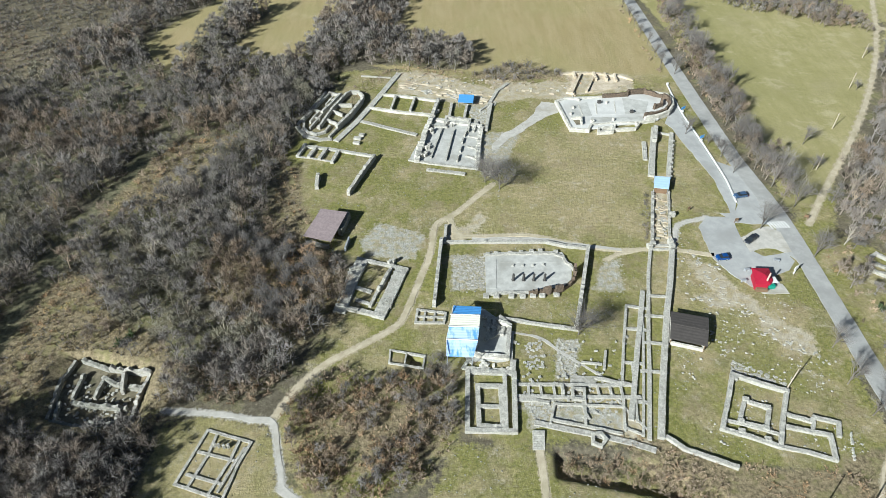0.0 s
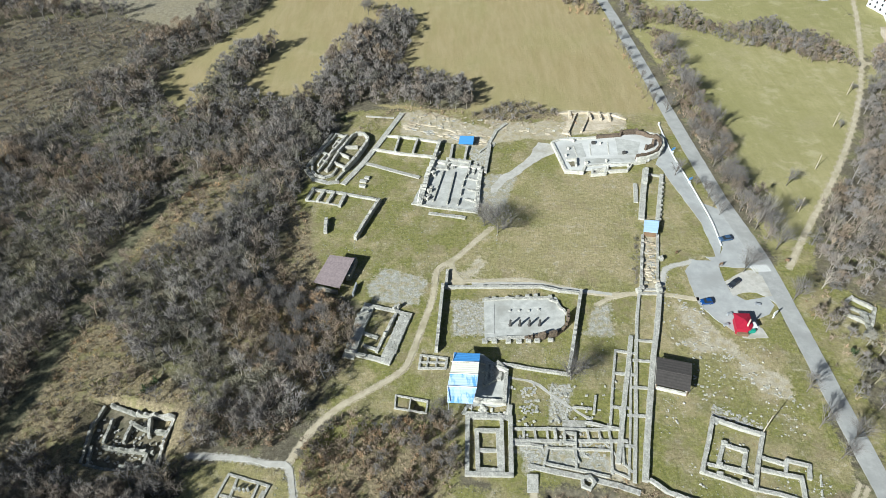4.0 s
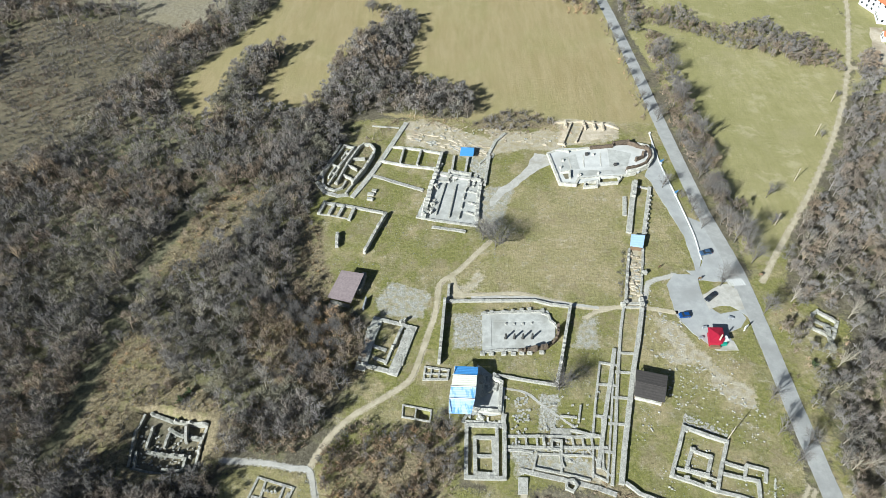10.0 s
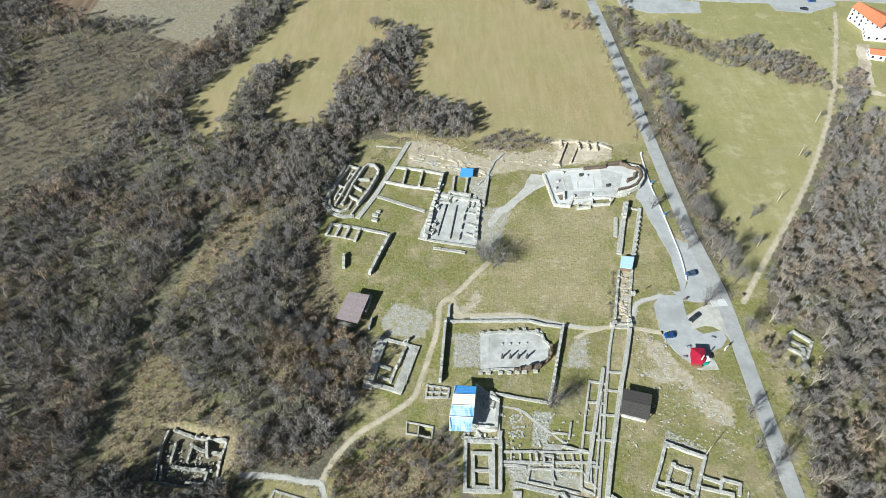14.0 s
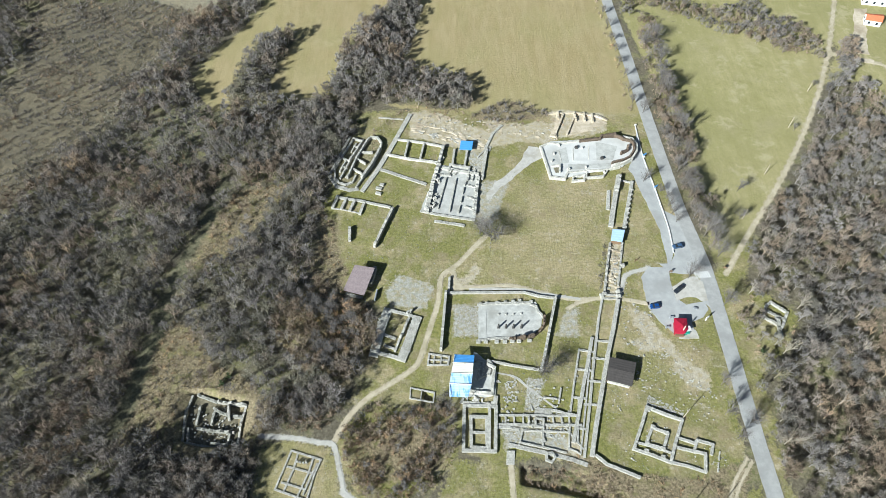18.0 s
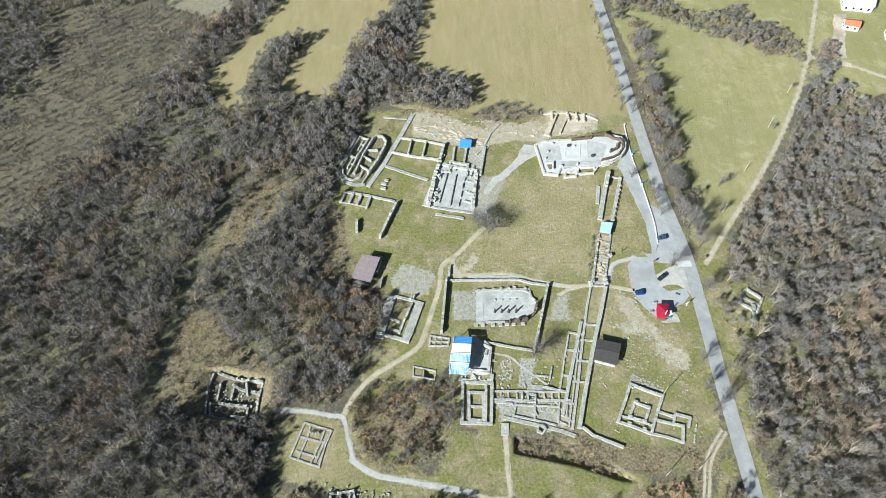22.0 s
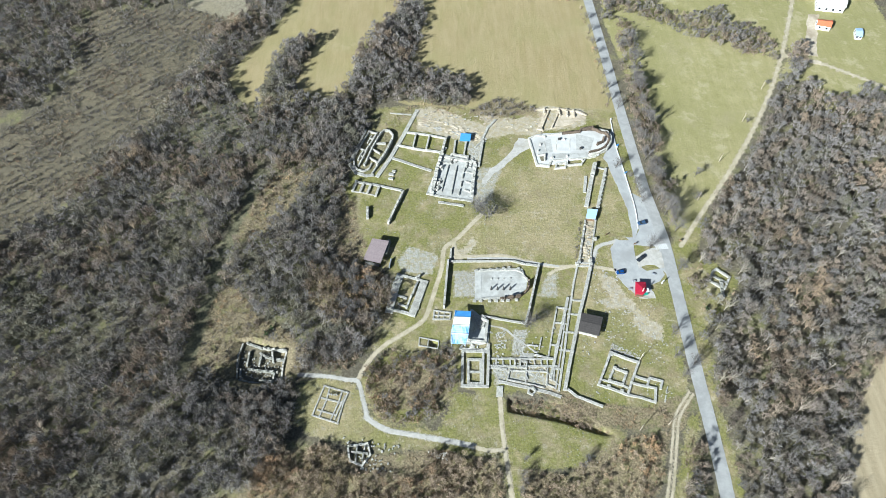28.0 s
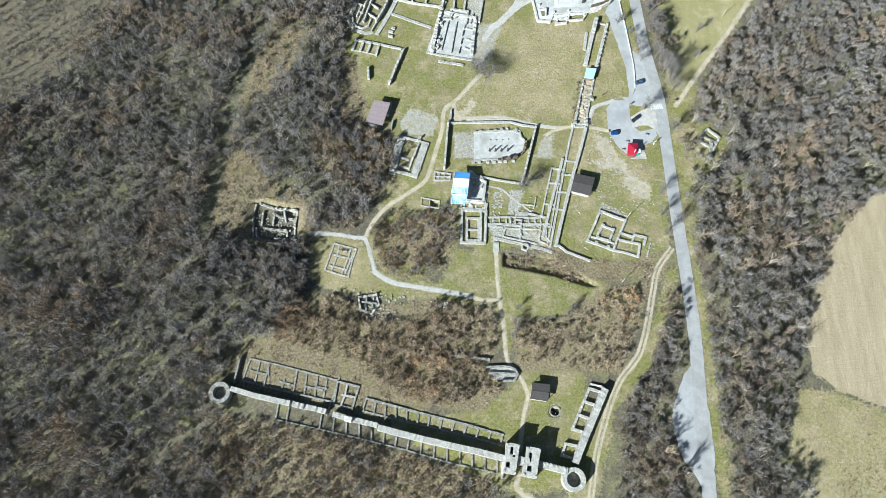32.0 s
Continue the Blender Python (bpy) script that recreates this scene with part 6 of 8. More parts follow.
walls(hall, [(13.2, 160.7), (12.1, 153.2), (11.0, 141.6)], 1.3, 1.1, M_STONE, ragged=0.5)
for p in [(12.6, 159.5), (12.2, 156.7), (11.7, 154.0), (11.6, 150.6), (11.1, 147.4), (10.7, 144.2), (1.6, 164.3), (3.2, 162.9)]:
    block(hall, p[0], p[1], random.uniform(0.7, 1.2), random.uniform(0.6, 1.0), random.uniform(0.9, 1.5), random.uniform(0, 60), M_STONE, "stone_block")
walls(hall, [(-10.9, 142.9), (-4.5, 141.1), (10.8, 138.2)], 0.9, 0.5)
for line in ([(3.2, 177.1), (2.3, 169.1)], [(8.7, 176.0), (7.4, 167.3)], [(17.5, 177.0), (14.8, 160.3)], [(-1.7, 172.4), (-4.7, 169.0)]):
    walls(hall, line, 0.9, 0.9)
walls(hall, [(24.6, 192.4), (20.4, 187.3), (17.0, 178.3), (15.3, 162.3)], 1.2, 0.5)
walls(hall, [(17.4, 178.0), (13.4, 173.3)], 0.7, 0.5)
walls(hall, [(-5.0, 137.7), (2.7, 136.3), (6.3, 135.4)], 1.2, 0.35, M_RUBBLE, ragged=0.6)
for i in range(80):
    p = lerp(*[(-15.1, 191.6), (16.9, 180.4)], rng.uniform(0, 1))
    block(hall, p[0] + rng.uniform(-1.5, 2.5), p[1] + rng.uniform(-3.5, 4), rng.uniform(0.6, 3.2), rng.uniform(0.4, 1.3), rng.uniform(0.1, 0.35), rng.uniform(-40, 0), M_RUBBLE if i % 3 == 0 else M_CUT, "stone_block")

# ---- ruins: west side ----
chapel = thing("chapel_ruin", "ruined chapel with broad pale wall footings round grass", "ruin")
walls(chapel, [(-22.5, 95.5), (-24.2, 89.5), (-26.4, 78.6)], 3.2, 0.7)
walls(chapel, [(-21.3, 96.0), (-14.8, 94.2), (-11.4, 92.7)], 1.1, 0.6)
walls(chapel, [(-11.6, 92.2), (-14.2, 83.6), (-16.4, 76.8)], 3.2, 0.6)
walls(chapel, [(-26.1, 79.1), (-21.0, 77.7), (-16.4, 76.4)], 1.3, 0.7)
walls(chapel, [(-14.5, 92.5), (-15.9, 88.3), (-17.2, 84.9)], 0.8, 1.4, ragged=0.4)
walls(chapel, [(-17.5, 84.5), (-19.0, 79.6)], 0.8, 0.6)
walls(chapel, [(-22.8, 85.9), (-19.4, 84.5)], 1.0, 0.5)
walls(chapel, [(-22.5, 81.6), (-19.0, 80.2)], 0.8, 0.5)
walls(chapel, [(-27.1, 79.4), (-22.1, 77.9)], 0.8, 1.2)
for p in [(-24.8, 92.2), (-23.8, 92.7), (-22.8, 93.1), (-25.1, 90.5), (-14.8, 94.9), (-13.8, 95.5), (-26.5, 83.0)]:
    block(chapel, p[0], p[1], 1.2, 0.9, 1.5, random.uniform(0, 60), M_STONE)

shed = thing("brown_roofed_shed", "open shelter with reddish-brown sheet roof and stone wall", "shed")


def roof_sheet(parent, c, zs, material, name="roof", thick=0.12, label=""):
    """A roof sheet over four corners with their heights, ribbed along its fall."""
    bm = bmesh.new()
    n = 10
    grid = []
    for i in range(n + 1):
        for j in (0, 1):
            fa, fb = (c[0], c[3]) if j == 0 else (c[1], c[2])
            za, zb = (zs[0], zs[3]) if j == 0 else (zs[1], zs[2])
            p = lerp(fa, fb, i / n)
            z = za + (zb - za) * i / n + (0.03 if i % 2 else 0.0)
            grid.append((bm.verts.new((p[0], p[1], z)), bm.verts.new((p[0], p[1], z - thick))))
    for i in range(n):
        a, b, d, e = grid[2 * i], grid[2 * i + 1], grid[2 * i + 3], grid[2 * i + 2]
        bm.faces.new((a[0], b[0], d[0], e[0]))
        bm.faces.new((e[1], d[1], b[1], a[1]))
        bm.faces.new((a[0], e[0], e[1], a[1]))
        bm.faces.new((b[0], b[1], d[1], d[0]))
    bm.faces.new((grid[0][0], grid[0][1], grid[1][1], grid[1][0]))
    bm.faces.new((grid[-2][0], grid[-1][0], grid[-1][1], grid[-2][1]))
    bmesh.ops.recalc_face_normals(bm, faces=bm.faces)
    return part(name, bm, material, parent, label)


def posts(parent, c, z, material, r=0.1, inset=0.08):
    mid = (sum(p[0] for p in c) / 4, sum(p[1] for p in c) / 4)
    for p in c:
        q = lerp(p, mid, inset)
        part("post", rod(bmesh.new(), (q[0], q[1], -0.2), (q[0], q[1], z), r, r, 8), material, parent)


c = [(-35.5, 114.3), (-27.8, 112.8), (-31.2, 101.0), (-39.1, 103.3)]
roof_sheet(shed, c, (3.4, 3.4, 2.7, 2.7), M_RUST, label="reddish-brown sheet roof")
posts(shed, c, 2.65, M_TIMBER)
masonry(shed, *[(-27.9, 114.4), (-29.4, 106.5)], 1.3, 2.2, M_DARKSTONE, "stone_wall")
masonry(shed, *[(-26.7, 104.6), (-27.4, 100.0)], 0.5, 1.4, M_STEEL, "panel", ragged=0.0)
masonry(shed, lerp(c[3], c[2], 0.1), lerp(c[3], c[2], 0.9), 0.8, 1.2, M_DARKSTONE, "stone_wall")

villa = thing("small_villa_ruin", "small ruined villa with gridded low stone walls", "ruin")
for line in ([(-51.0, 44.1), (-41.2, 41.2)], [(-51.0, 44.1), (-54.6, 31.9)], [(-54.6, 31.9), (-49.4, 30.2), (-44.2, 28.5)], [(-41.2, 41.2), (-42.9, 36.2), (-44.3, 29.0)], [(-48.8, 43.3), (-49.6, 38.1), (-51.9, 31.1)],
             [(-43.7, 41.8), (-44.8, 36.8), (-47.3, 29.9)], [(-51.7, 39.0), (-43.8, 37.0)], [(-52.7, 34.0), (-45.2, 31.9)], [(-42.3, 39.8), (-43.6, 36.5), (-45.6, 30.4)]):
    walls(villa, line, 0.6, 0.28, M_RUBBLE)
for p in [(-48.6, 40.4), (-47.7, 40.2), (-46.6, 40.0), (-45.7, 40.1)]:
    block(villa, p[0], p[1], 0.6, 0.5, 1.2, 30, M_STONE)

pit = thing("excavated_cellar", "excavated stone cellar with mossy walls in the woods", "ruin")
for line, hh in (([(-87.6, 63.5), (-88.7, 58.4), (-88.1, 52.3), (-87.5, 48.2)], 0.72), ([(-85.8, 64.0), (-79.0, 61.5)], 0.84), ([(-78.4, 61.5), (-72.9, 60.7), (-68.5, 59.9)], 1.32), ([(-68.5, 59.9), (-69.3, 53.8), (-69.3, 46.5)], 1.08),
                 ([(-84.2, 59.9), (-84.3, 53.8)], 0.78), ([(-78.8, 59.1), (-79.3, 53.8)], 0.72), ([(-77.8, 58.0), (-73.4, 56.5), (-69.4, 56.0)], 0.96), ([(-83.7, 52.3), (-79.7, 51.5), (-71.4, 50.8)], 0.84),
                 ([(-86.5, 47.2), (-77.5, 45.8), (-69.5, 45.4)], 0.78), ([(-72.6, 50.8), (-72.7, 45.8)], 0.72), ([(-74.6, 59.9), (-73.6, 55.3)], 1.20), ([(-86.8, 52.3), (-85.9, 47.2)], 0.66), ([(-78.0, 47.2), (-72.9, 46.5)], 0.96)):
    walls(pit, line, 0.75, hh * 1.5, M_RUBBLE if hh > 1 else M_DARKSTONE, base=-2.6, ragged=0.5)
for i in range(90):
    p = lerp(lerp(*[(-88.8, 60.7), (-70.1, 59.1)], rng.uniform(0, 1)), lerp(*[(-86.9, 48.6), (-69.6, 46.5)], rng.uniform(0, 1)), rng.uniform(0, 1))
    block(pit, p[0], p[1], rng.uniform(0.25, 0.9), rng.uniform(0.25, 0.7), rng.uniform(0.15, 0.6), rng.uniform(0, 90), M_STONE if i % 4 == 0 else M_RUBBLE, base=-2.65)
patch("cellar_floor", [(-89.2, 64.8), (-68.0, 60.7), (-67.6, 45.8), (-88.1, 47.2)], -2.65, M_LOAM, 1.5, label="earthen floor of the excavated cellar", category="ground")

tank = thing("small_tank_ruin", "small sunken stone basin with mossy walls in grass", "ruin")
walls(tank, [(-13.2, 65.6), (-5.0, 63.9), (-5.4, 60.4), (-13.3, 61.8)], 0.4, 0.35, M_STONE, True)
walls(tank, [(-9.3, 64.9), (-9.7, 61.4)], 0.35, 0.35, M_STONE)
slab_quad(tank, [(-9.0, 64.5), (-5.4, 63.6), (-5.8, 60.9), (-9.3, 61.5)], -1.5, M_LOAM, "sunken_floor", rough=0.05)
bits = thing("foundation_ruin", "small grid of low stone footings beside the path", "ruin")
walls(bits, [(-7.0, 78.4), (0.1, 77.3), (-0.4, 74.1), (-7.4, 74.1)], 0.6, 0.4, None, True)
for line in ([(-5.0, 78.1), (-5.5, 74.1)], [(-2.6, 77.6), (-3.0, 74.1)], [(-7.2, 76.1), (0.0, 75.8)]):
    walls(bits, line, 0.5, 0.4)

# ---- the blue-roofed shelter and its ruin ----
shelter = thing("blue_roofed_shelter", "shelter with blue and cream sheet roof over ruins", "shelter")
roof_sheet(shelter, [(1.9, 76.2), (8.8, 75.8), (8.4, 72.7), (1.4, 73.1)], (4.3, 4.3, 4.9, 4.9), M_BLUE, "roof_sheet", label="bright blue roof sheet")
roof_sheet(shelter, [(1.4, 72.5), (8.3, 72.2), (7.9, 68.7), (0.7, 69.0)], (5.0, 5.0, 5.2, 5.2), M_CREAM, "roof_sheet", label="cream translucent roof sheet")
roof_sheet(shelter, [(0.8, 68.8), (7.9, 68.5), (7.4, 64.9), (-0.0, 65.1)], (5.15, 5.15, 4.9, 4.9), M_STREAK, "roof_sheet", label="pale blue roof sheet")
roof_sheet(shelter, [(-0.0, 65.2), (7.5, 65.1), (6.2, 60.5), (0.0, 60.8)], (4.75, 4.75, 4.2, 4.2), M_STREAK, "roof_sheet", label="streaked blue and white roof sheet")
for a, b, z in ((*[(1.1, 72.7), (8.3, 72.4)], 5.0), (*[(0.5, 68.8), (7.9, 68.5)], 5.25), (*[(-0.0, 65.1), (7.4, 64.7)], 5.0)):
    part("roof_purlin", rod(bmesh.new(), (*a, z + 0.05), (*b, z + 0.05), 0.14, 0.14, 6), M_KERB, shelter)
for a, b in zip([(1.9, 75.6), (1.4, 72.5), (0.1, 65.1)], [(1.4, 72.5), (0.1, 65.1), (0.0, 60.5)]):
    part("roof_edge", rod(bmesh.new(), (*a, 4.9), (*b, 4.9), 0.1, 0.1, 6), M_KERB, shelter)
for p in [(2.2, 75.9), (8.5, 75.7), (7.7, 70.0), (1.2, 69.9), (7.4, 65.6), (0.5, 65.6), (6.1, 61.2), (0.3, 61.5)]:
    part("post", rod(bmesh.new(), (p[0], p[1], -0.2), (p[0], p[1], 4.3), 0.12, 0.12, 8), M_STEEL, shelter)
sheltered = thing("sheltered_church_ruin", "grey stone church footing half in the shelter's shade", "ruin")
slab_quad(sheltered, [(1.6, 69.1), (8.9, 79.2), (16.3, 73.6), (14.7, 62.4), (5.4, 62.4)], 0.1, M_FLOOR, "floor", rough=0.4)
walls(sheltered, [(13.6, 75.5), (15.8, 73.1), (14.5, 63.2)], 1.0, 1.0)
walls(sheltered, [(14.5, 63.2), (8.1, 63.9), (6.2, 64.4)], 1.1, 0.9, M_PALE)
walls(sheltered, [(13.5, 74.0), (15.8, 72.7)], 0.9, 1.3, M_PALE)
for line in ([(9.4, 75.8), (13.6, 74.9)], [(9.7, 73.1), (12.4, 72.2)], [(10.8, 74.9), (10.0, 68.7)], [(12.1, 74.4), (11.8, 70.4)], [(13.3, 70.8), (9.7, 68.7)], [(14.1, 72.2), (13.7, 70.4)]):
    walls(sheltered, line, 0.9, 0.8)
walls(sheltered, [(5.9, 63.7), (4.0, 60.4), (14.5, 59.6)], 0.8, 0.5, M_PALE, ragged=0.6)
for i in range(30):
    p = lerp(*[(5.2, 62.0), (15.2, 59.4)], rng.uniform(0, 1))
    block(sheltered, p[0], p[1] + rng.uniform(-1, 1), rng.uniform(0.5, 1.2), rng.uniform(0.5, 0.9), rng.uniform(0.3, 0.6), rng.uniform(0, 90), M_PALE)



def pavers(parent, area, size, material, name="paving", z=0.02):
    """Uneven flat paving stones with gaps, laid in rough rows, as one part."""
    x, y = scatter(area, size, 0.94)
    verts, faces = [], []
    for px, py in zip(x, y):
        a, w, d, h = rng.uniform(-0.25, 0.25), size * rng.uniform(0.3, 0.46), size * rng.uniform(0.25, 0.44), z + rng.uniform(0, 0.06)
        k = len(verts)
        for sx, sy in ((-1, -1), (1, -1), (1, 1), (-1, 1)):
            u, v = sx * w * rng.uniform(0.8, 1), sy * d * rng.uniform(0.8, 1)
            q = (px + u * math.cos(a) - v * math.sin(a), py + u * math.sin(a) + v * math.cos(a))
            verts += [(*q, h), (*q, -0.25)]
        faces += [(k, k + 2, k + 4, k + 6)] + [(k + 2 * i, k + 2 * i + 1, k + (2 * i + 3) % 8, k + (2 * i + 2) % 8) for i in range(4)]
    return tagged(raw(name, verts, faces, material, parent), kind="stuff")


# ---- ruins: the double-walled court, rooms and the street to the south ----
dbl = thing("double_court_ruin", "rectangular ruin of two nested stone wall rings", "ruin")
walls(dbl, [(5.0, 59.2), (15.7, 58.8), (14.7, 43.6), (4.4, 43.9)], 1.05, 0.8, None, True)
walls(dbl, [(13.5, 58.8), (12.8, 44.7)], 0.9, 0.8)
walls(dbl, [(7.1, 55.3), (12.3, 55.2), (12.1, 44.7), (7.0, 45.0)], 1.0, 0.7, None, True)
walls(dbl, [(7.5, 49.9), (12.0, 49.9)], 0.9, 0.6)
walls(dbl, [(16.0, 62.1), (15.4, 58.5)], 0.9, 0.7)

rooms = thing("palace_rooms_ruin", "low pale walls of many small palace rooms", "ruin")
walls(rooms, [(15.7, 55.8), (25.2, 55.8), (34.7, 55.5), (43.3, 55.7)], 0.7, 0.5)
walls(rooms, [(15.6, 52.6), (27.1, 52.4), (34.4, 52.4), (43.4, 52.3)], 0.8, 0.5)
for line in ([(18.7, 55.8), (18.5, 52.6)], [(21.4, 55.8), (21.4, 52.6)], [(24.4, 55.8), (24.4, 52.6)], [(34.3, 55.7), (34.4, 52.4)], [(37.2, 55.5), (37.1, 52.3)], [(39.7, 55.5), (39.6, 52.3)], [(43.8, 61.9), (41.5, 46.2)],
             [(24.0, 50.6), (22.5, 45.8)], [(31.0, 51.9), (30.1, 45.3)], [(39.6, 51.9), (38.4, 44.0)], [(24.0, 50.6), (39.0, 49.9)], [(38.1, 65.2), (36.8, 60.1)], [(16.4, 71.1), (15.0, 59.7)],
             [(32.0, 62.0), (36.3, 61.5)]):
    walls(rooms, line, 0.55, 0.45)
walls(rooms, [(19.5, 45.9), (25.4, 44.4), (32.5, 42.8), (39.3, 41.0), (43.4, 39.4)], 1.3, 0.3, M_RUBBLE, ragged=0.1)
ribbon("footpath", [(16.4, 71.3), (23.1, 69.3), (28.0, 64.8), (36.2, 58.0)], 1.0, 0.05, M_GRAVEL, "narrow grey footpath between room walls", ragged=0.2)
for line in ([(28.5, 54.5), (31.2, 54.3), (30.8, 51.6), (28.3, 51.8)],):
    walls(rooms, line, 0.6, 0.9, None, True)
for line, w, hh in (([(34.4, 57.5), (38.8, 56.4), (42.7, 55.5)], 0.7, 0.6), ([(15.7, 51.6), (19.5, 51.6), (22.6, 51.0)], 0.7, 0.5), ([(26.3, 55.3), (26.3, 52.4)], 0.6, 0.8), ([(37.5, 53.2), (40.3, 48.3), (43.1, 44.5)], 0.5, 0.25), ([(22.7, 46.6), (29.2, 45.2), (37.4, 43.2)], 0.6, 0.45), ([(30.4, 50.8), (30.4, 48.6), (31.0, 46.9)], 0.6, 0.4), ([(38.3, 44.8), (42.1, 42.8)], 0.5, 0.4)):
    walls(rooms, line, w, hh, M_STONE, ragged=0.25)
slab_quad(rooms, [(28.8, 58.4), (34.4, 57.9), (34.0, 56.2), (28.3, 56.2)], 0.22, M_RUBBLE, "floor", rough=0.2)
slab_quad(rooms, [(28.8, 54.2), (30.6, 54.3), (30.5, 52.1), (28.6, 52.2)], 0.06, M_LOAM, "basin_floor", rough=0.05)
walls(rooms, [(31.1, 42.7), (32.9, 43.1), (33.8, 41.6), (32.5, 40.1), (30.9, 40.8)], 0.7, 0.9, None, True)
for i in range(110):
    p = lerp(lerp(*[(16.8, 69.3), (15.8, 48.6)], rng.uniform(0, 1)), lerp(*[(44.9, 71.7), (39.9, 44.2)], rng.uniform(0, 1)), rng.uniform(0, 1))
    block(rooms, p[0], p[1], rng.uniform(0.3, 0.9), rng.uniform(0.3, 0.7), rng.uniform(0.12, 0.35), rng.uniform(0, 90), M_STONE)

for area in ([(27.0, 69.2), (32.5, 69.2), (30.1, 58.3), (25.4, 57.2)], [(17.2, 53.7), (24.8, 52.6), (26.1, 48.8), (17.5, 49.7)], [(31.2, 52.9), (39.2, 52.9), (37.8, 47.4), (30.5, 48.8)], [(18.2, 64.0), (23.0, 64.4), (22.8, 60.4), (18.5, 59.9)], [(18.5, 67.4), (22.8, 69.2), (23.9, 66.6), (19.6, 64.9)], [(17.3, 52.3), (22.9, 51.7), (22.5, 45.9), (19.0, 44.7)]):
    pavers(rooms, area, 0.85, M_STONE)
pavers(basilica, [(2.5, 97.8), (11.1, 98.3), (10.4, 85.5), (1.9, 86.1)], 0.8, M_RUBBLE)
pavers(hall, [(9.0, 172.6), (16.7, 173.8), (15.2, 161.7), (12.5, 162.4)], 0.9, M_STONE)
pavers(chapel, [(-13.2, 92.7), (-10.7, 91.9), (-14.0, 78.6), (-17.1, 77.8), (-15.7, 84.0)], 0.8, M_STONE, z=0.62)
street = thing("colonnaded_street_ruin", "long parallel stone kerbs of a ruined street", "ruin")
walls(street, [(51.3, 84.4), (48.6, 75.0), (45.7, 65.4), (43.0, 56.0), (40.3, 46.9)], 1.15, 0.6, ragged=0.08)
walls(street, [(57.1, 100.3), (54.7, 92.1), (51.6, 79.0), (49.4, 69.5), (47.6, 61.0), (43.2, 42.0)], 0.85, 0.4, ragged=0.08)
walls(street, [(49.5, 76.1), (45.8, 58.9), (42.0, 42.7)], 0.55, 0.35, ragged=0.1)
walls(street, [(63.0, 99.8), (59.4, 88.0), (55.9, 77.6), (52.0, 64.6), (48.4, 52.4), (45.7, 42.4)], 1.35, 1.0, ragged=0.06)
walls(street, [(46.1, 79.9), (42.8, 67.1), (40.1, 55.7)], 0.6, 0.4)
for line in ([(57.3, 101.0), (63.1, 101.0)], [(52.4, 83.4), (57.9, 83.0)], [(50.4, 76.6), (56.1, 76.1)], [(48.0, 68.0), (53.6, 67.5)], [(45.5, 59.6), (51.2, 59.2)], [(42.9, 51.2), (45.3, 50.9)],
             [(46.1, 79.9), (51.2, 78.9)], [(44.2, 72.4), (49.1, 71.9)], [(41.7, 62.1), (46.2, 61.6)], [(56.9, 102.8), (64.0, 102.4)]):
    walls(street, line, 0.7, 0.4)
walls(street, [(47.0, 42.2), (49.9, 39.5), (54.3, 37.6), (59.6, 35.3)], 0.9, 0.8)
for p in [(58.3, 102.7), (63.5, 103.7), (63.5, 101.8), (67.2, 115.5), (57.3, 101.8)]:
    block(street, p[0], p[1], 1.5, 1.3, 1.4, 8, M_STONE)
for i in range(55):
    p = lerp(lerp(*[(64.3, 126.0), (58.5, 103.7)], rng.uniform(0, 1)), lerp(*[(68.8, 126.0), (63.4, 103.7)], rng.uniform(0, 1)), rng.uniform(0, 1))
    block(street, p[0], p[1], rng.uniform(0.5, 1.8), rng.uniform(0.4, 1.0), rng.uniform(0.15, 0.5), rng.uniform(-20, 20), M_CUT if i % 3 else M_RUBBLE)
walls(street, [(64.0, 126.3), (61.0, 114.2), (58.3, 102.8)], 0.8, 0.7, M_RUBBLE, ragged=0.6)
walls(street, [(68.9, 126.3), (66.0, 114.2), (63.2, 102.8)], 0.7, 0.6, M_RUBBLE, ragged=0.6)

stairs = thing("stone_steps", "short flight of pale stone steps down to the meadow", "stairs")
for i, p in enumerate(dots((19.7, 43.8), (19.3, 39.5), 8)):
    part("step", boxed(-1.3, -0.35, -0.4, 1.3, 0.35, 0.45 - 0.05 * i, m=pose(p[0], p[1], 0), bevel=0.03), M_STONE, stairs)

east = thing("house_ruin", "ruined stone house of a walled square and two annexes", "ruin")
walls(east, [(66.0, 58.1), (63.5, 52.6), (59.4, 44.3)], 0.95, 0.9)
walls(east, [(66.1, 58.5), (72.3, 55.6), (77.1, 53.8)], 0.95, 0.9)
walls(east, [(59.4, 44.3), (65.0, 42.3), (70.5, 39.9)], 0.95, 0.7)
walls(east, [(77.2, 54.1), (73.5, 46.8), (70.4, 39.9)], 0.95, 0.8)
walls(east, [(66.7, 51.5), (71.5, 49.4), (69.0, 44.4), (63.7, 46.0)], 0.9, 0.6, None, True)
walls(east, [(60.7, 46.5), (63.6, 45.7), (68.8, 44.0), (71.8, 42.7)], 0.7, 0.5)
walls(east, [(74.5, 48.0), (79.4, 46.1), (80.5, 47.1), (85.3, 45.7), (84.1, 42.6)], 0.9, 0.6)
walls(east, [(80.5, 47.1), (78.6, 43.3)], 0.8, 0.5)
walls(east, [(73.8, 44.7), (77.7, 43.7), (82.2, 42.7), (80.9, 37.0)], 0.9, 0.7)
walls(east, [(70.6, 40.0), (75.7, 38.8), (80.8, 36.9)], 0.9, 0.5)
for p in [(67.0, 51.7), (64.1, 46.1), (68.9, 44.4), (71.1, 49.6), (63.4, 43.7), (68.4, 41.7), (76.6, 54.1), (66.4, 57.5)]:
    block(east, p[0], p[1], 1.4, 1.2, 0.8, -12, M_STONE)
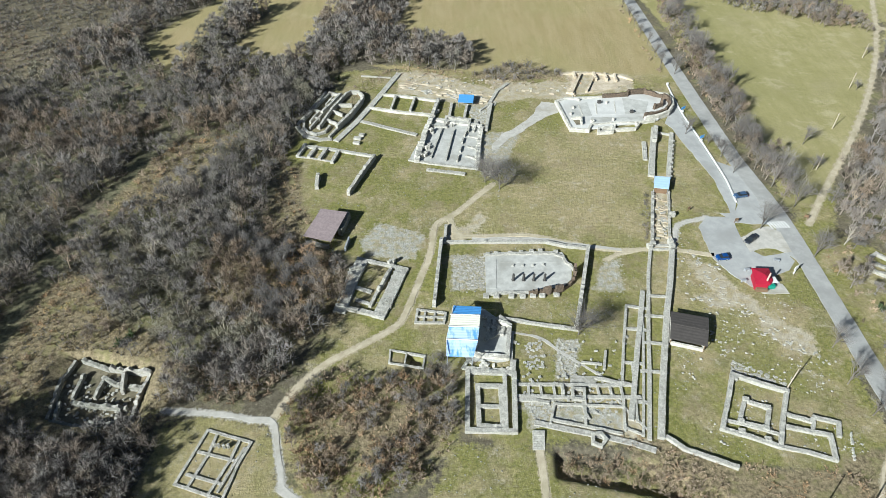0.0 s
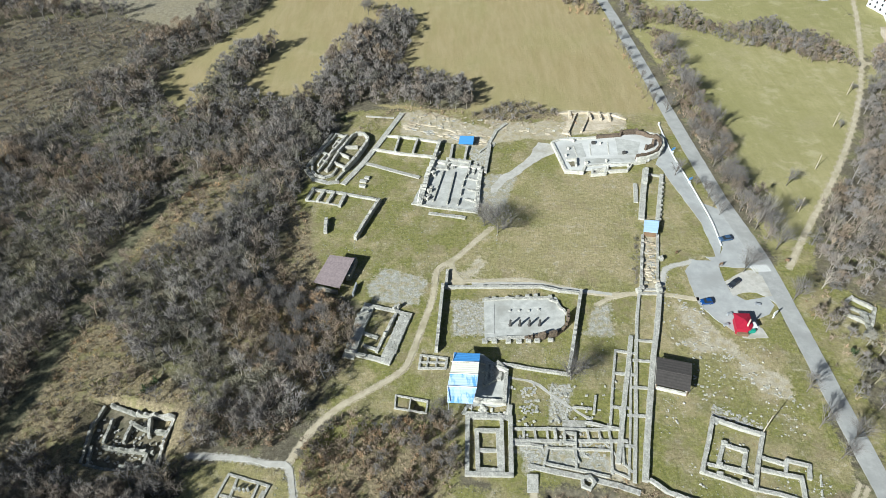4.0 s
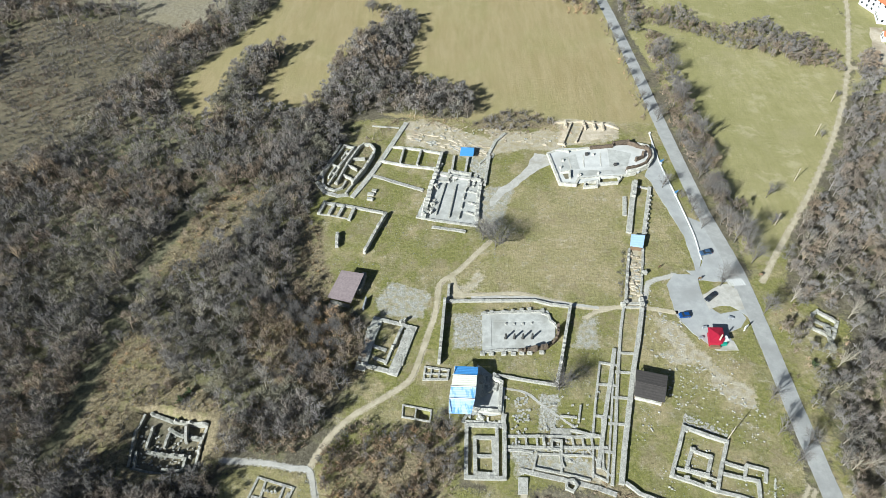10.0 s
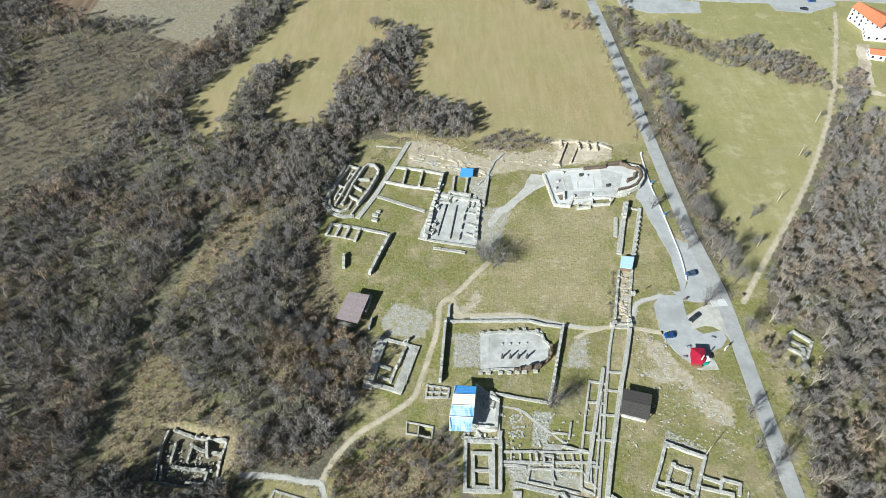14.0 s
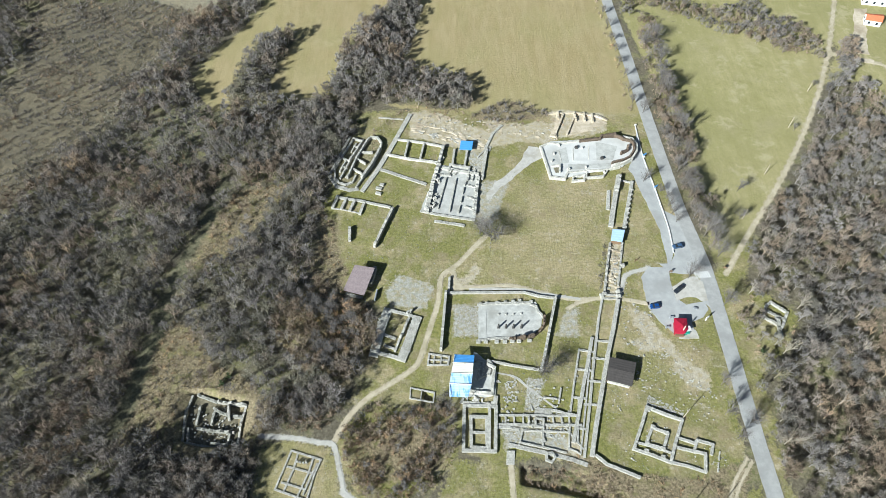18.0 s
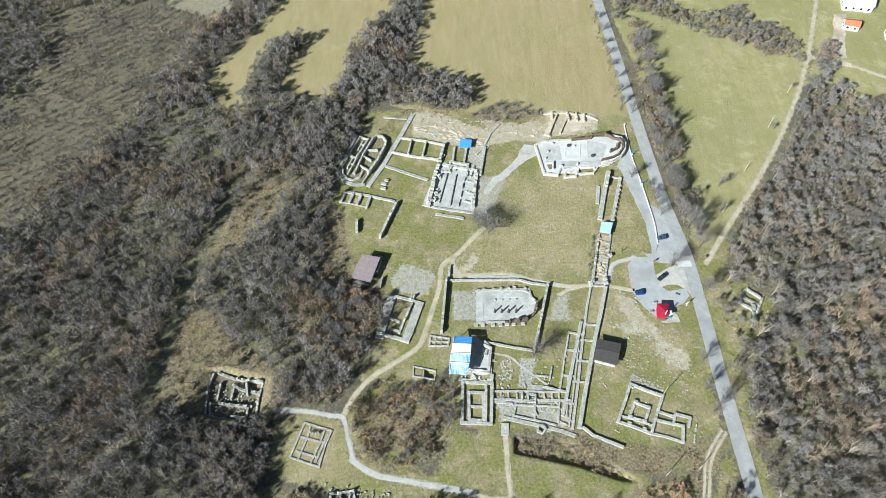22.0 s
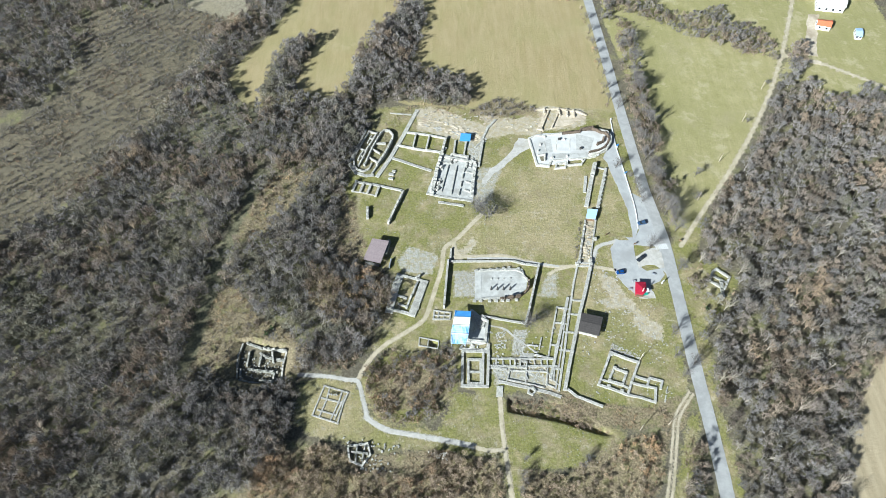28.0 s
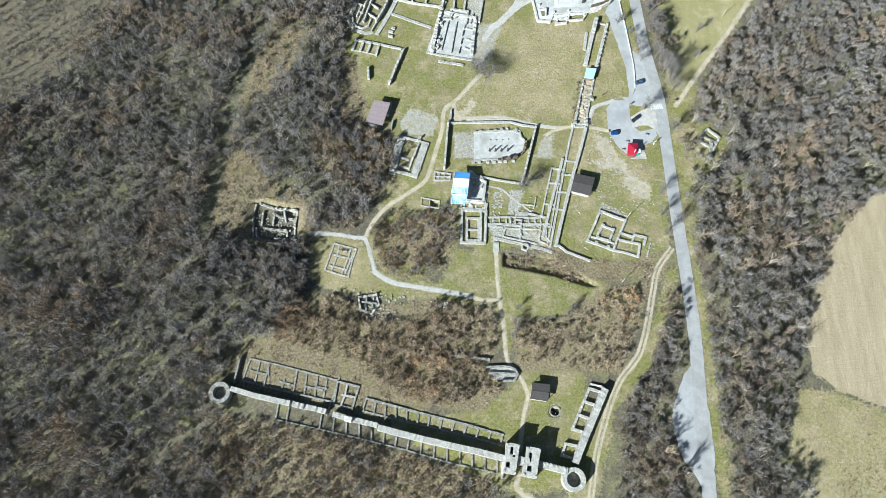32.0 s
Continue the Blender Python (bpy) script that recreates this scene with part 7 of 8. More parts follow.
for i in range(90):
    p = lerp(*[(66.4, 60.4), (76.6, 55.8)], rng.uniform(0, 1))
    block(east, p[0] + rng.uniform(0, 1.4), p[1] + rng.uniform(-0.8, 2.4), rng.uniform(0.3, 0.9), rng.uniform(0.25, 0.6), rng.uniform(0.04, 0.12), rng.uniform(-40, 10), M_RUBBLE if i % 3 else M_STONE)
for i in range(14):
    p = lerp(*[(87.1, 43.6), (84.8, 36.9)], rng.uniform(0, 1))
    block(east, p[0], p[1], rng.uniform(0.3, 0.8), rng.uniform(0.3, 0.6), rng.uniform(0.15, 0.4), rng.uniform(0, 90), M_STONE)

overgrown = thing("overgrown_ruin", "overgrown grey stone building ruin at the wood's edge", "ruin")
walls(overgrown, [(117.5, 97.7), (119.5, 99.0), (124.3, 94.6), (120.6, 88.6), (115.1, 92.9)], 0.9, 0.9, M_RUBBLE, True, ragged=0.5)
walls(overgrown, [(117.1, 95.5), (122.5, 91.8)], 0.8, 0.8, M_DARKSTONE, ragged=0.5)
walls(overgrown, [(120.0, 92.8), (119.1, 84.5), (117.5, 85.5)], 1.2, 1.2, M_DARKSTONE, ragged=0.5)

spoil = thing("rubble_heap", "pale clay lumps and stones strewn along the excavation edge", "stones")
for i in range(75):
    p = lerp(*[(-13.3, 197.1), (50.3, 187.3)], rng.uniform(0, 1))
    block(spoil, p[0] + rng.uniform(-1, 1), p[1] + rng.uniform(-4, 4), rng.uniform(0.3, 1.5), rng.uniform(0.25, 0.8), rng.uniform(0.12, 0.45), rng.uniform(-25, 40), M_CUT if i % 3 else M_RUBBLE)

ledges = thing("stone_footings", "broken lines of mossy stone footings in the sloping grass", "ruin", "")
for line in ([(63.7, 104.9), (63.6, 87.4)], [(65.5, 98.0), (76.2, 93.6)], [(63.4, 83.1), (77.9, 77.2)], [(71.6, 89.4), (79.8, 73.5)], [(82.1, 68.2), (93.1, 61.3)], [(63.7, 73.7), (67.3, 64.8)], [(72.5, 71.8), (82.4, 69.1)], [(69.0, 100.3), (70.3, 89.4)]):
    for i in range(14):
        p = lerp(*line, rng.uniform(0, 1))
        block(ledges, p[0] + rng.normal(0, 0.7), p[1] + rng.normal(0, 0.7), rng.uniform(0.3, 1.1), rng.uniform(0.2, 0.6), rng.uniform(0.06, 0.2), rng.uniform(-40, 40), M_RUBBLE)

# ---- the fortress wall in the south ----
def ring_wall(parent, x, y, r, w, h, material, name="drum", count=22):
    verts, faces = [], []
    for i in range(count):
        a = 2 * math.pi * i / count
        top = h * (1 + 0.03 * random.uniform(-1, 1))
        for rad, z in ((r * 1.03, -0.3), (r, top), (r - w, top - 0.05), (r - w, -0.3)):
            verts.append((x + rad * math.cos(a), y + rad * math.sin(a), z))
    for i in range(count):
        j, k = 4 * i, 4 * ((i + 1) % count)
        faces += [(j + s, k + s, k + s + 1, j + s + 1) for s in range(3)]
    return raw(name, verts, faces, material, parent)


fort = thing("fortress_wall", "long partly rebuilt grey stone fortress wall", "wall")
F = [(-89.3, -18.8), (-84.0, -20.2), (-79.3, -21.6), (-71.2, -23.4), (-65.0, -24.7)]
for k, (a, b) in enumerate(zip(F, F[1:])):
    masonry(fort, a, b, 1.9, 3.3 - 0.12 * (k % 2), M_STONE, "wall_section", ragged=0.04)
for seg, hh in (([(-64.2, -24.8), (-59.6, -25.9)], 2.2), ([(-54.7, -26.9), (-50.4, -28.0)], 2.8), ([(-47.8, -28.9), (-42.8, -30.2)], 2.6), ([(-59.7, -25.8), (-54.9, -26.7)], 1.3), ([(-40.8, -30.7), (-29.9, -33.4)], 1.6)):
    masonry(fort, *seg, 2.0, hh, M_STONE, "wall_section", ragged=0.2)
F = [(-29.6, -34.2), (-21.4, -36.4), (-12.5, -38.6), (-0.4, -41.4), (9.5, -43.5), (20.3, -46.2)]
for k, (a, b) in enumerate(zip(F, F[1:])):
    masonry(fort, a, b, 2.3, 3.5 - 0.08 * (k % 2), M_STONE, "wall_section", ragged=0.03)
block(fort, *(-41.4, -30.9), 3.2, 2.2, 3.4, -14, M_PALE, "pier")
F = [(32.8, -48.2), (38.5, -49.6), (43.9, -50.9)]
for a, b in zip(F, F[1:]):
    masonry(fort, a, b, 2.4, 4.5, M_STONE, "wall_section", ragged=0.03)
for i in range(7):
    p = lerp(F[0], F[-1], (i + 0.3) / 7)
    block(fort, p[0], p[1] + 0.7, 0.5, 0.6, 0.5, -14, M_STONE, "merlon", 4.45)
F = [(47.2, -48.0), (51.8, -38.5), (56.2, -29.9), (61.4, -19.6)]
for k, (a, b) in enumerate(zip(F, F[1:])):
    masonry(fort, a, b, 2.6, 3.0 - 0.1 * (k % 2), M_STONE, "wall_section", ragged=0.04)
masonry(fort, *[(-88.7, -16.2), (-87.0, -5.6)], 0.7, 1.6, M_DARKSTONE, "wall_section", ragged=0.1)

for label, p, r, h in (("hollow round stone tower at the wooded end of the wall", (-93.5, -20.4), 4.3, 3.4), ("hollow round stone tower beside the dirt track", (46.2, -54.0), 4.5, 3.6)):
    tower = thing("round_tower", label, "tower", "towers of the fortress wall")
    ring_wall(tower, p[0], p[1], r, r * 0.38, h, M_STONE if p[0] > 0 else M_DARKSTONE)
    part("sunken_floor", rod(bmesh.new(), (p[0], p[1], -0.3), (p[0], p[1], 0.15), r * 0.55, r * 0.55, 16), M_DARKSTONE, tower)

gate = thing("gatehouse", "twin-towered stone gatehouse with open hollow tops", "gatehouse")


def cell_tower(parent, c, h, shafts):
    """A quadrilateral tower, solid but for open shafts, each given by its span along and across."""
    nu, nv = 9, 16
    def height(i, j):
        if not (0 <= i < nu and 0 <= j < nv):
            return -0.3
        u, v = (i + 0.5) / nu, (j + 0.5) / nv
        return 1.5 if any(a < u < b and d < v < e for a, b, d, e in shafts) else h
    def at(i, j, z):
        p = lerp(lerp(c[0], c[1], i / nu), lerp(c[3], c[2], i / nu), j / nv)
        return (p[0] + 0.07 * wob(p[0], p[1], 1.3, 4), p[1] + 0.07 * wob(p[0], p[1], 1.3, 5), z + (0.1 * wob(p[0], p[1], 0.9, 6) if z > 2 else 0))
    verts, faces = [], []
    for i in range(-1, nu + 1):
        for j in range(-1, nv + 1):
            z = height(i, j)
            if z > 0:
                verts += [at(i, j, z), at(i + 1, j, z), at(i + 1, j + 1, z), at(i, j + 1, z)]
                faces.append(tuple(range(len(verts) - 4, len(verts))))
            for k, m, ends in ((i + 1, j, ((i + 1, j), (i + 1, j + 1))), (i, j + 1, ((i, j + 1), (i + 1, j + 1)))):
                y = height(k, m)
                if abs(y - z) > 0.5:
                    (p, q), (r, s) = ends
                    verts += [at(p, q, z), at(r, s, z), at(r, s, y), at(p, q, y)]
                    faces.append(tuple(range(len(verts) - 4, len(verts))))
    raw("tower_block", verts, faces, M_STONE, parent)


for c, shafts in (([(20.7, -40.3), (25.7, -41.2), (23.5, -52.3), (19.1, -51.5)], ((0.3, 0.6, 0.15, 0.36), (0.5, 0.75, 0.36, 0.45), (0.1, 0.4, 0.64, 0.82))), ([(28.5, -41.8), (33.7, -42.7), (31.4, -53.7), (26.3, -52.7)], ((0.2, 0.5, 0.16, 0.36), (0.3, 0.45, 0.36, 0.5), (0.25, 0.55, 0.64, 0.82)))):
    cell_tower(gate, c, 6.4, shafts)
    for f in (0.06, 0.94):
        for g in (0.06, 0.94):
            p = lerp(lerp(c[0], c[1], f), lerp(c[3], c[2], f), g)
            block(gate, p[0], p[1], 0.9, 0.8, 0.4, -10, M_STONE, "merlon", 6.3)
masonry(gate, *[(24.7, -46.8), (27.2, -47.4)], 3.2, 5.2, M_STONE, "gate_arch", ragged=0.03, base=0.0)
masonry(gate, *[(19.4, -47.4), (18.8, -53.6)], 0.9, 1.0, M_PALE, "side_wall")

fort_rooms = thing("fortress_rooms_ruin", "rows of low stone rooms along the fortress wall", "ruin")
A = [(-83.2, -6.3), (-72.7, -8.7), (-60.2, -11.9), (-46.8, -15.4)]
B = [(-85.6, -15.1), (-75.9, -17.8), (-59.5, -21.5), (-48.7, -24.0)]
walls(fort_rooms, A, 0.6, 0.3, M_DARKSTONE)
walls(fort_rooms, B, 0.65, 0.5, M_DARKSTONE)
walls(fort_rooms, [A[0], B[0]], 0.6, 0.3, M_DARKSTONE)
for line in ([(-79.1, -7.2), (-80.6, -16.4)], [(-75.1, -8.2), (-76.8, -17.4)], [(-68.5, -15.1), (-69.5, -19.2)], [(-63.6, -11.9), (-64.6, -20.6)], [(-59.5, -12.4), (-60.0, -21.0)], [(-55.0, -14.3), (-55.8, -22.4)], [(-51.2, -15.2), (-52.2, -22.4)],
             [(-46.0, -14.1), (-48.1, -21.5), (-50.6, -29.3)], [(-82.7, -11.2), (-76.3, -12.8)], [(-70.3, -15.8), (-64.4, -17.4)], [(-59.8, -17.7), (-52.8, -19.3)], [(-55.0, -17.9), (-51.0, -18.8)], [(-75.4, -10.0), (-75.1, -13.5)]):
    walls(fort_rooms, line, 0.6, 0.3, M_DARKSTONE)
walls(fort_rooms, [(-46.8, -15.9), (-38.0, -18.0), (-40.4, -26.7), (-47.9, -25.1)], 0.8, 0.5, M_DARKSTONE, True)
walls(fort_rooms, [(-42.8, -17.3), (-43.5, -21.6), (-45.2, -26.0)], 0.7, 0.6)
walls(fort_rooms, [(-44.5, -21.3), (-39.4, -22.2)], 0.7, 0.6)
top, low = [(-34.8, -22.7), (-22.9, -25.9), (-9.3, -29.5), (5.6, -33.2), (19.8, -37.2)], [(-36.2, -27.6), (-22.8, -31.0), (-9.9, -33.8), (4.2, -37.1), (18.6, -41.0)]
walls(fort_rooms, top, 0.8, 0.5, M_DARKSTONE, ragged=0.4)
walls(fort_rooms, low, 0.6, 0.3, M_DARKSTONE)
for i in range(13):
    f = i / 12 * 3.999
    k = int(f)
    walls(fort_rooms, [lerp(top[k], top[k + 1], f - k), lerp(low[k], low[k + 1], f - k)], 0.6, 0.4, M_DARKSTONE)
near, outer = [(-70.2, -25.0), (-54.5, -28.9), (-36.3, -33.1), (-18.2, -37.5), (-0.3, -41.6), (17.3, -46.1)], [(-70.9, -30.8), (-55.3, -34.1), (-36.0, -38.5), (-19.2, -42.6), (-0.4, -47.8), (17.1, -51.6)]
walls(fort_rooms, outer[:2], 0.5, 0.4, M_DARKSTONE)
walls(fort_rooms, outer[1:], 0.5, 0.4, M_DARKSTONE)
for i in range(19):
    f = i / 18 * 4.999
    k = int(f)
    if i not in (2, 3):
        walls(fort_rooms, [lerp(near[k], near[k + 1], f - k), lerp(outer[k], outer[k + 1], f - k)], 0.6, 0.5, M_DARKSTONE)
inner, wall_side = [(55.3, -19.3), (52.7, -24.4), (50.0, -29.7), (47.4, -35.1), (44.3, -40.7), (42.5, -45.0)], [(60.0, -20.9), (57.3, -26.0), (54.6, -31.2), (52.0, -36.5), (48.9, -41.6), (46.6, -46.2)]
walls(fort_rooms, inner[:4], 0.9, 1.0)
walls(fort_rooms, inner[4:], 0.9, 1.0)
for a, b in zip(inner, wall_side):
    walls(fort_rooms, [a, b], 1.0, 1.2)
walls(fort_rooms, [(56.1, -17.5), (61.1, -18.8)], 0.7, 0.9, M_PALE)

church = thing("small_church_ruin", "small church footing with rounded apse beside the path", "ruin")
walls(church, [(14.2, -10.4), (20.7, -10.2), (23.7, -10.5), (25.7, -11.6), (26.6, -13.5), (25.1, -16.0), (20.5, -16.0)], 0.8, 1.1, M_DARKSTONE)
walls(church, [(15.1, -12.7), (20.6, -13.0), (26.1, -13.3)], 0.7, 1.0, M_DARKSTONE)
walls(church, [(-0.8, -5.7), (6.9, -6.2), (15.0, -7.4)], 0.9, 1.2, M_DARKSTONE)
slab_quad(church, [(15.2, -10.6), (24.2, -10.6), (26.2, -13.4), (24.2, -15.7), (16.0, -15.4)], 0.12, M_RUBBLE, "floor")
well = thing("stone_well", "round stone-lined pit in the fortress yard", "well")
p = (41.0, -28.1)
ring_wall(well, p[0], p[1], 2.3, 0.5, 0.15, M_DARKSTONE, "well_ring", 14)
# solid black plug, its colour standing in for the shade down the shaft
part("shaft_dark_plug", rod(bmesh.new(), (p[0], p[1], -2.2), (p[0], p[1], -1.2), 1.8, 1.8, 14), M_BLACK, well)

stones = thing("stone_depot", "rows of stored white stone blocks on the grass", "stones")
for i in range(34):
    p = lerp(lerp(*[(-9.0, 17.5), (-0.4, 16.8)], rng.uniform(0, 1)), lerp(*[(-8.3, 15.8), (-0.4, 14.1)], rng.uniform(0, 1)), rng.uniform(0, 1))
    block(stones, p[0], p[1], rng.uniform(0.5, 1.0), rng.uniform(0.4, 0.8), rng.uniform(0.3, 0.6), rng.uniform(0, 90), M_PALE)
depot = thing("rubble_ruin", "tumbled grey stone ruin at the thicket's edge", "ruin")
walls(depot, [(-39.6, 19.5), (-32.1, 20.6), (-30.8, 16.3), (-33.7, 12.1), (-38.5, 14.2)], 0.7, 0.8, M_RUBBLE, True, ragged=0.8)
for line in ([(-37.9, 17.4), (-31.9, 16.7)], [(-36.0, 19.9), (-36.3, 13.1)], [(-33.1, 19.5), (-33.8, 14.2)]):
    walls(depot, line, 0.6, 0.8, M_DARKSTONE, ragged=0.7)
for i in range(70):
    p = lerp(lerp(*[(-43.2, 23.0), (-18.1, 20.7)], rng.uniform(0, 1)), lerp(*[(-40.1, 12.2), (-20.9, 8.0)], rng.uniform(0, 1)), rng.uniform(0, 1))
    block(depot, p[0], p[1], rng.uniform(0.3, 1.0), rng.uniform(0.3, 0.7), rng.uniform(0.2, 0.6), rng.uniform(0, 90), M_RUBBLE if i % 4 else M_STONE)


# ---- huts, kiosk and small shelters ----
def gable_hut(name, label, c, eave, rise, roof, wall, stone=True):
    hut = thing(name, label, "hut")
    ra, rb = lerp(c[0], c[3], 0.5), lerp(c[1], c[2], 0.5)
    roof_sheet(hut, [c[0], c[1], rb, ra], (eave, eave, eave + rise, eave + rise), roof, "roof_slope")
    roof_sheet(hut, [ra, rb, c[2], c[3]], (eave + rise, eave + rise, eave, eave), roof, "roof_slope")
    part("ridge", rod(bmesh.new(), (*ra, eave + rise), (*rb, eave + rise), 0.09, 0.09, 6), roof, hut)
    posts(hut, c, eave - 0.05, M_TIMBER, 0.11, 0.1)
    mid = (sum(p[0] for p in c) / 4, sum(p[1] for p in c) / 4)
    inn = [lerp(p, mid, 0.12) for p in c]
    for a, b in zip(inn, [*inn[1:], inn[0]]):
        masonry(hut, a, b, 0.5, 1.0 if stone else eave - 0.2, wall, "low_wall", ragged=0.1)
    return hut


gable_hut("dark_hut", "dark bitumen-roofed shelter on a pale stone base", [(55.9, 76.0), (64.8, 73.8), (61.8, 64.9), (53.5, 67.3)], 2.6, 0.5, M_SLATE, M_PALE)
gable_hut("dark_hut", "small dark-roofed hut beside the fortress path", [(32.1, -17.0), (39.3, -17.9), (38.0, -24.6), (30.9, -23.5)], 2.8, 0.4, M_SLATE, M_PALE)

shade = thing("blue_tarp_shelter", "small bright blue sheet shelter over bedrock", "shelter")
c = [(6.1, 181.3), (11.5, 180.9), (10.8, 175.8), (5.4, 176.1)]
roof_sheet(shade, c, (2.1, 2.1, 1.9, 1.9), M_BLUE, label="bright blue roof sheet")
posts(shade, c, 1.85, M_STEEL, 0.07)
shed2 = thing("pale_blue_shed", "small pale blue roofed shed over the street walls", "shed")
c = [(65.5, 131.9), (70.3, 131.4), (68.4, 125.7), (64.0, 126.5)]
roof_sheet(shed2, c, (2.4, 2.4, 2.1, 2.1), M_PALEBLUE, label="pale blue roof sheet")
posts(shed2, c, 2.05, M_STEEL, 0.07)
mid = lerp(c[0], c[2], 0.5)
inn = [lerp(p, mid, 0.15) for p in c]
for a, b in zip(inn[1:3], inn[2:4]):
    masonry(shed2, a, b, 0.3, 1.9, M_TIMBER, "wall_panel", ragged=0.0)

kiosk = thing("red_kiosk", "red-roofed kiosk stand on the car park", "kiosk")
c = [(81.4, 91.3), (86.0, 91.1), (85.5, 86.7), (84.2, 85.0), (80.5, 85.4)]
mid = (sum(p[0] for p in c) / 5, sum(p[1] for p in c) / 5)
top = (mid[0], mid[1], 3.5)
for a, b in zip(c, [*c[1:], c[0]]):
    raw("roof_panel", [(*a, 2.6), (*b, 2.6), top, (*a, 2.45), (*b, 2.45)], [(0, 1, 2), (0, 3, 4, 1)], M_RED, kiosk)
for a, b in zip(c, [*c[1:], c[0]]):
    masonry(kiosk, lerp(a, mid, 0.2), lerp(b, mid, 0.2), 0.15, 2.4, M_RED, "side_wall", ragged=0.0)
part("counter", boxed(-1.5, -0.4, 0, 1.5, 0.4, 1.0, m=pose(mid[0] - 0.8, mid[1] - 2.6, 0, 0, 0, -5), bevel=0.04), M_TIMBER, kiosk)
stall = thing("small_stall", "white-topped green stall beside the kiosk", "stall")
p = (85.5, 86.7)
part("cabinet", boxed(-1.0, -0.8, 0, 1.0, 0.8, 1.1, m=pose(p[0], p[1], 0, 0, 0, 10), bevel=0.05), M_GREENPAINT, stall)
part("canopy", boxed(-1.2, -1.0, 0, 1.2, 1.0, 0.12, m=pose(p[0] + 0.1, p[1] + 0.4, 2.2, 6, 0, 10), bevel=0.03), M_KERB, stall)
for sx in (-0.9, 0.9):
    part("post", rod(bmesh.new(), (p[0] + sx, p[1] + 0.5, 0), (p[0] + sx, p[1] + 0.5, 2.2), 0.05, 0.05, 6), M_STEEL, stall)
totem = thing("sign_pole", "tall pale pink pole beside the kiosk", "pole")
p = (83.7, 86.3)
part("shaft", rod(bmesh.new(), (p[0], p[1], -0.2), (p[0], p[1], 5.6), 0.32, 0.2, 8), plain_material("faded_pink_paint", (0.62, 0.42, 0.36), 0.7), totem)
part("base", boxed(-0.5, -0.5, -0.1, 0.5, 0.5, 0.35, m=pose(p[0], p[1], 0), bevel=0.05), M_KERB, totem)
board = thing("roadside_monument", "white upright sign on the grass beside the road", "sign")
p = (93.8, 91.7)
part("post", boxed(-0.2, -0.15, -0.1, 0.2, 0.15, 1.9, m=pose(p[0], p[1], 0, 0, 0, 30), bevel=0.03), M_KERB, board)
part("panel", boxed(-0.75, -0.12, 1.6, 0.75, 0.12, 2.9, m=pose(p[0], p[1], 0, 0, 0, 30), bevel=0.04), M_KERB, board)
for q, label in (((81.5, 92.8), "grey bistro table beside the kiosk"), ((79.2, 88.7), "low grey bench beside the kiosk"), ((90.9, 96.5), "small blue notice board on the car park")):
    bench = thing("bench" if "bench" in label else "table" if "table" in label else "notice_board", label, "furniture")
    part("top", boxed(-0.8, -0.4, 0.62, 0.8, 0.4, 0.72, bevel=0.03), M_STEEL, bench)
    for sx in (-0.6, 0.6):
        part("leg", boxed(sx - 0.06, -0.3, 0, sx + 0.06, 0.3, 0.63), M_STEEL, bench)
    bench.matrix_basis = pose(q[0], q[1], 0.03, 0, 0, random.uniform(-20, 20))


for q, turn in (((72.7, 117.9), 30), ((85.1, 112.6), 10), ((106.2, 114.2), -20)):
    info = thing("info_board", "small brown information board on two posts", "sign", "information boards")
    part("board", boxed(-0.6, -0.05, 0.8, 0.6, 0.05, 1.7, bevel=0.02), M_TIMBER, info)
    for sx in (-0.5, 0.5):
        part("post", boxed(sx - 0.05, -0.05, -0.2, sx + 0.05, 0.05, 1.75), M_TIMBER, info)
    info.matrix_basis = pose(q[0], q[1], 0, 0, 0, turn)


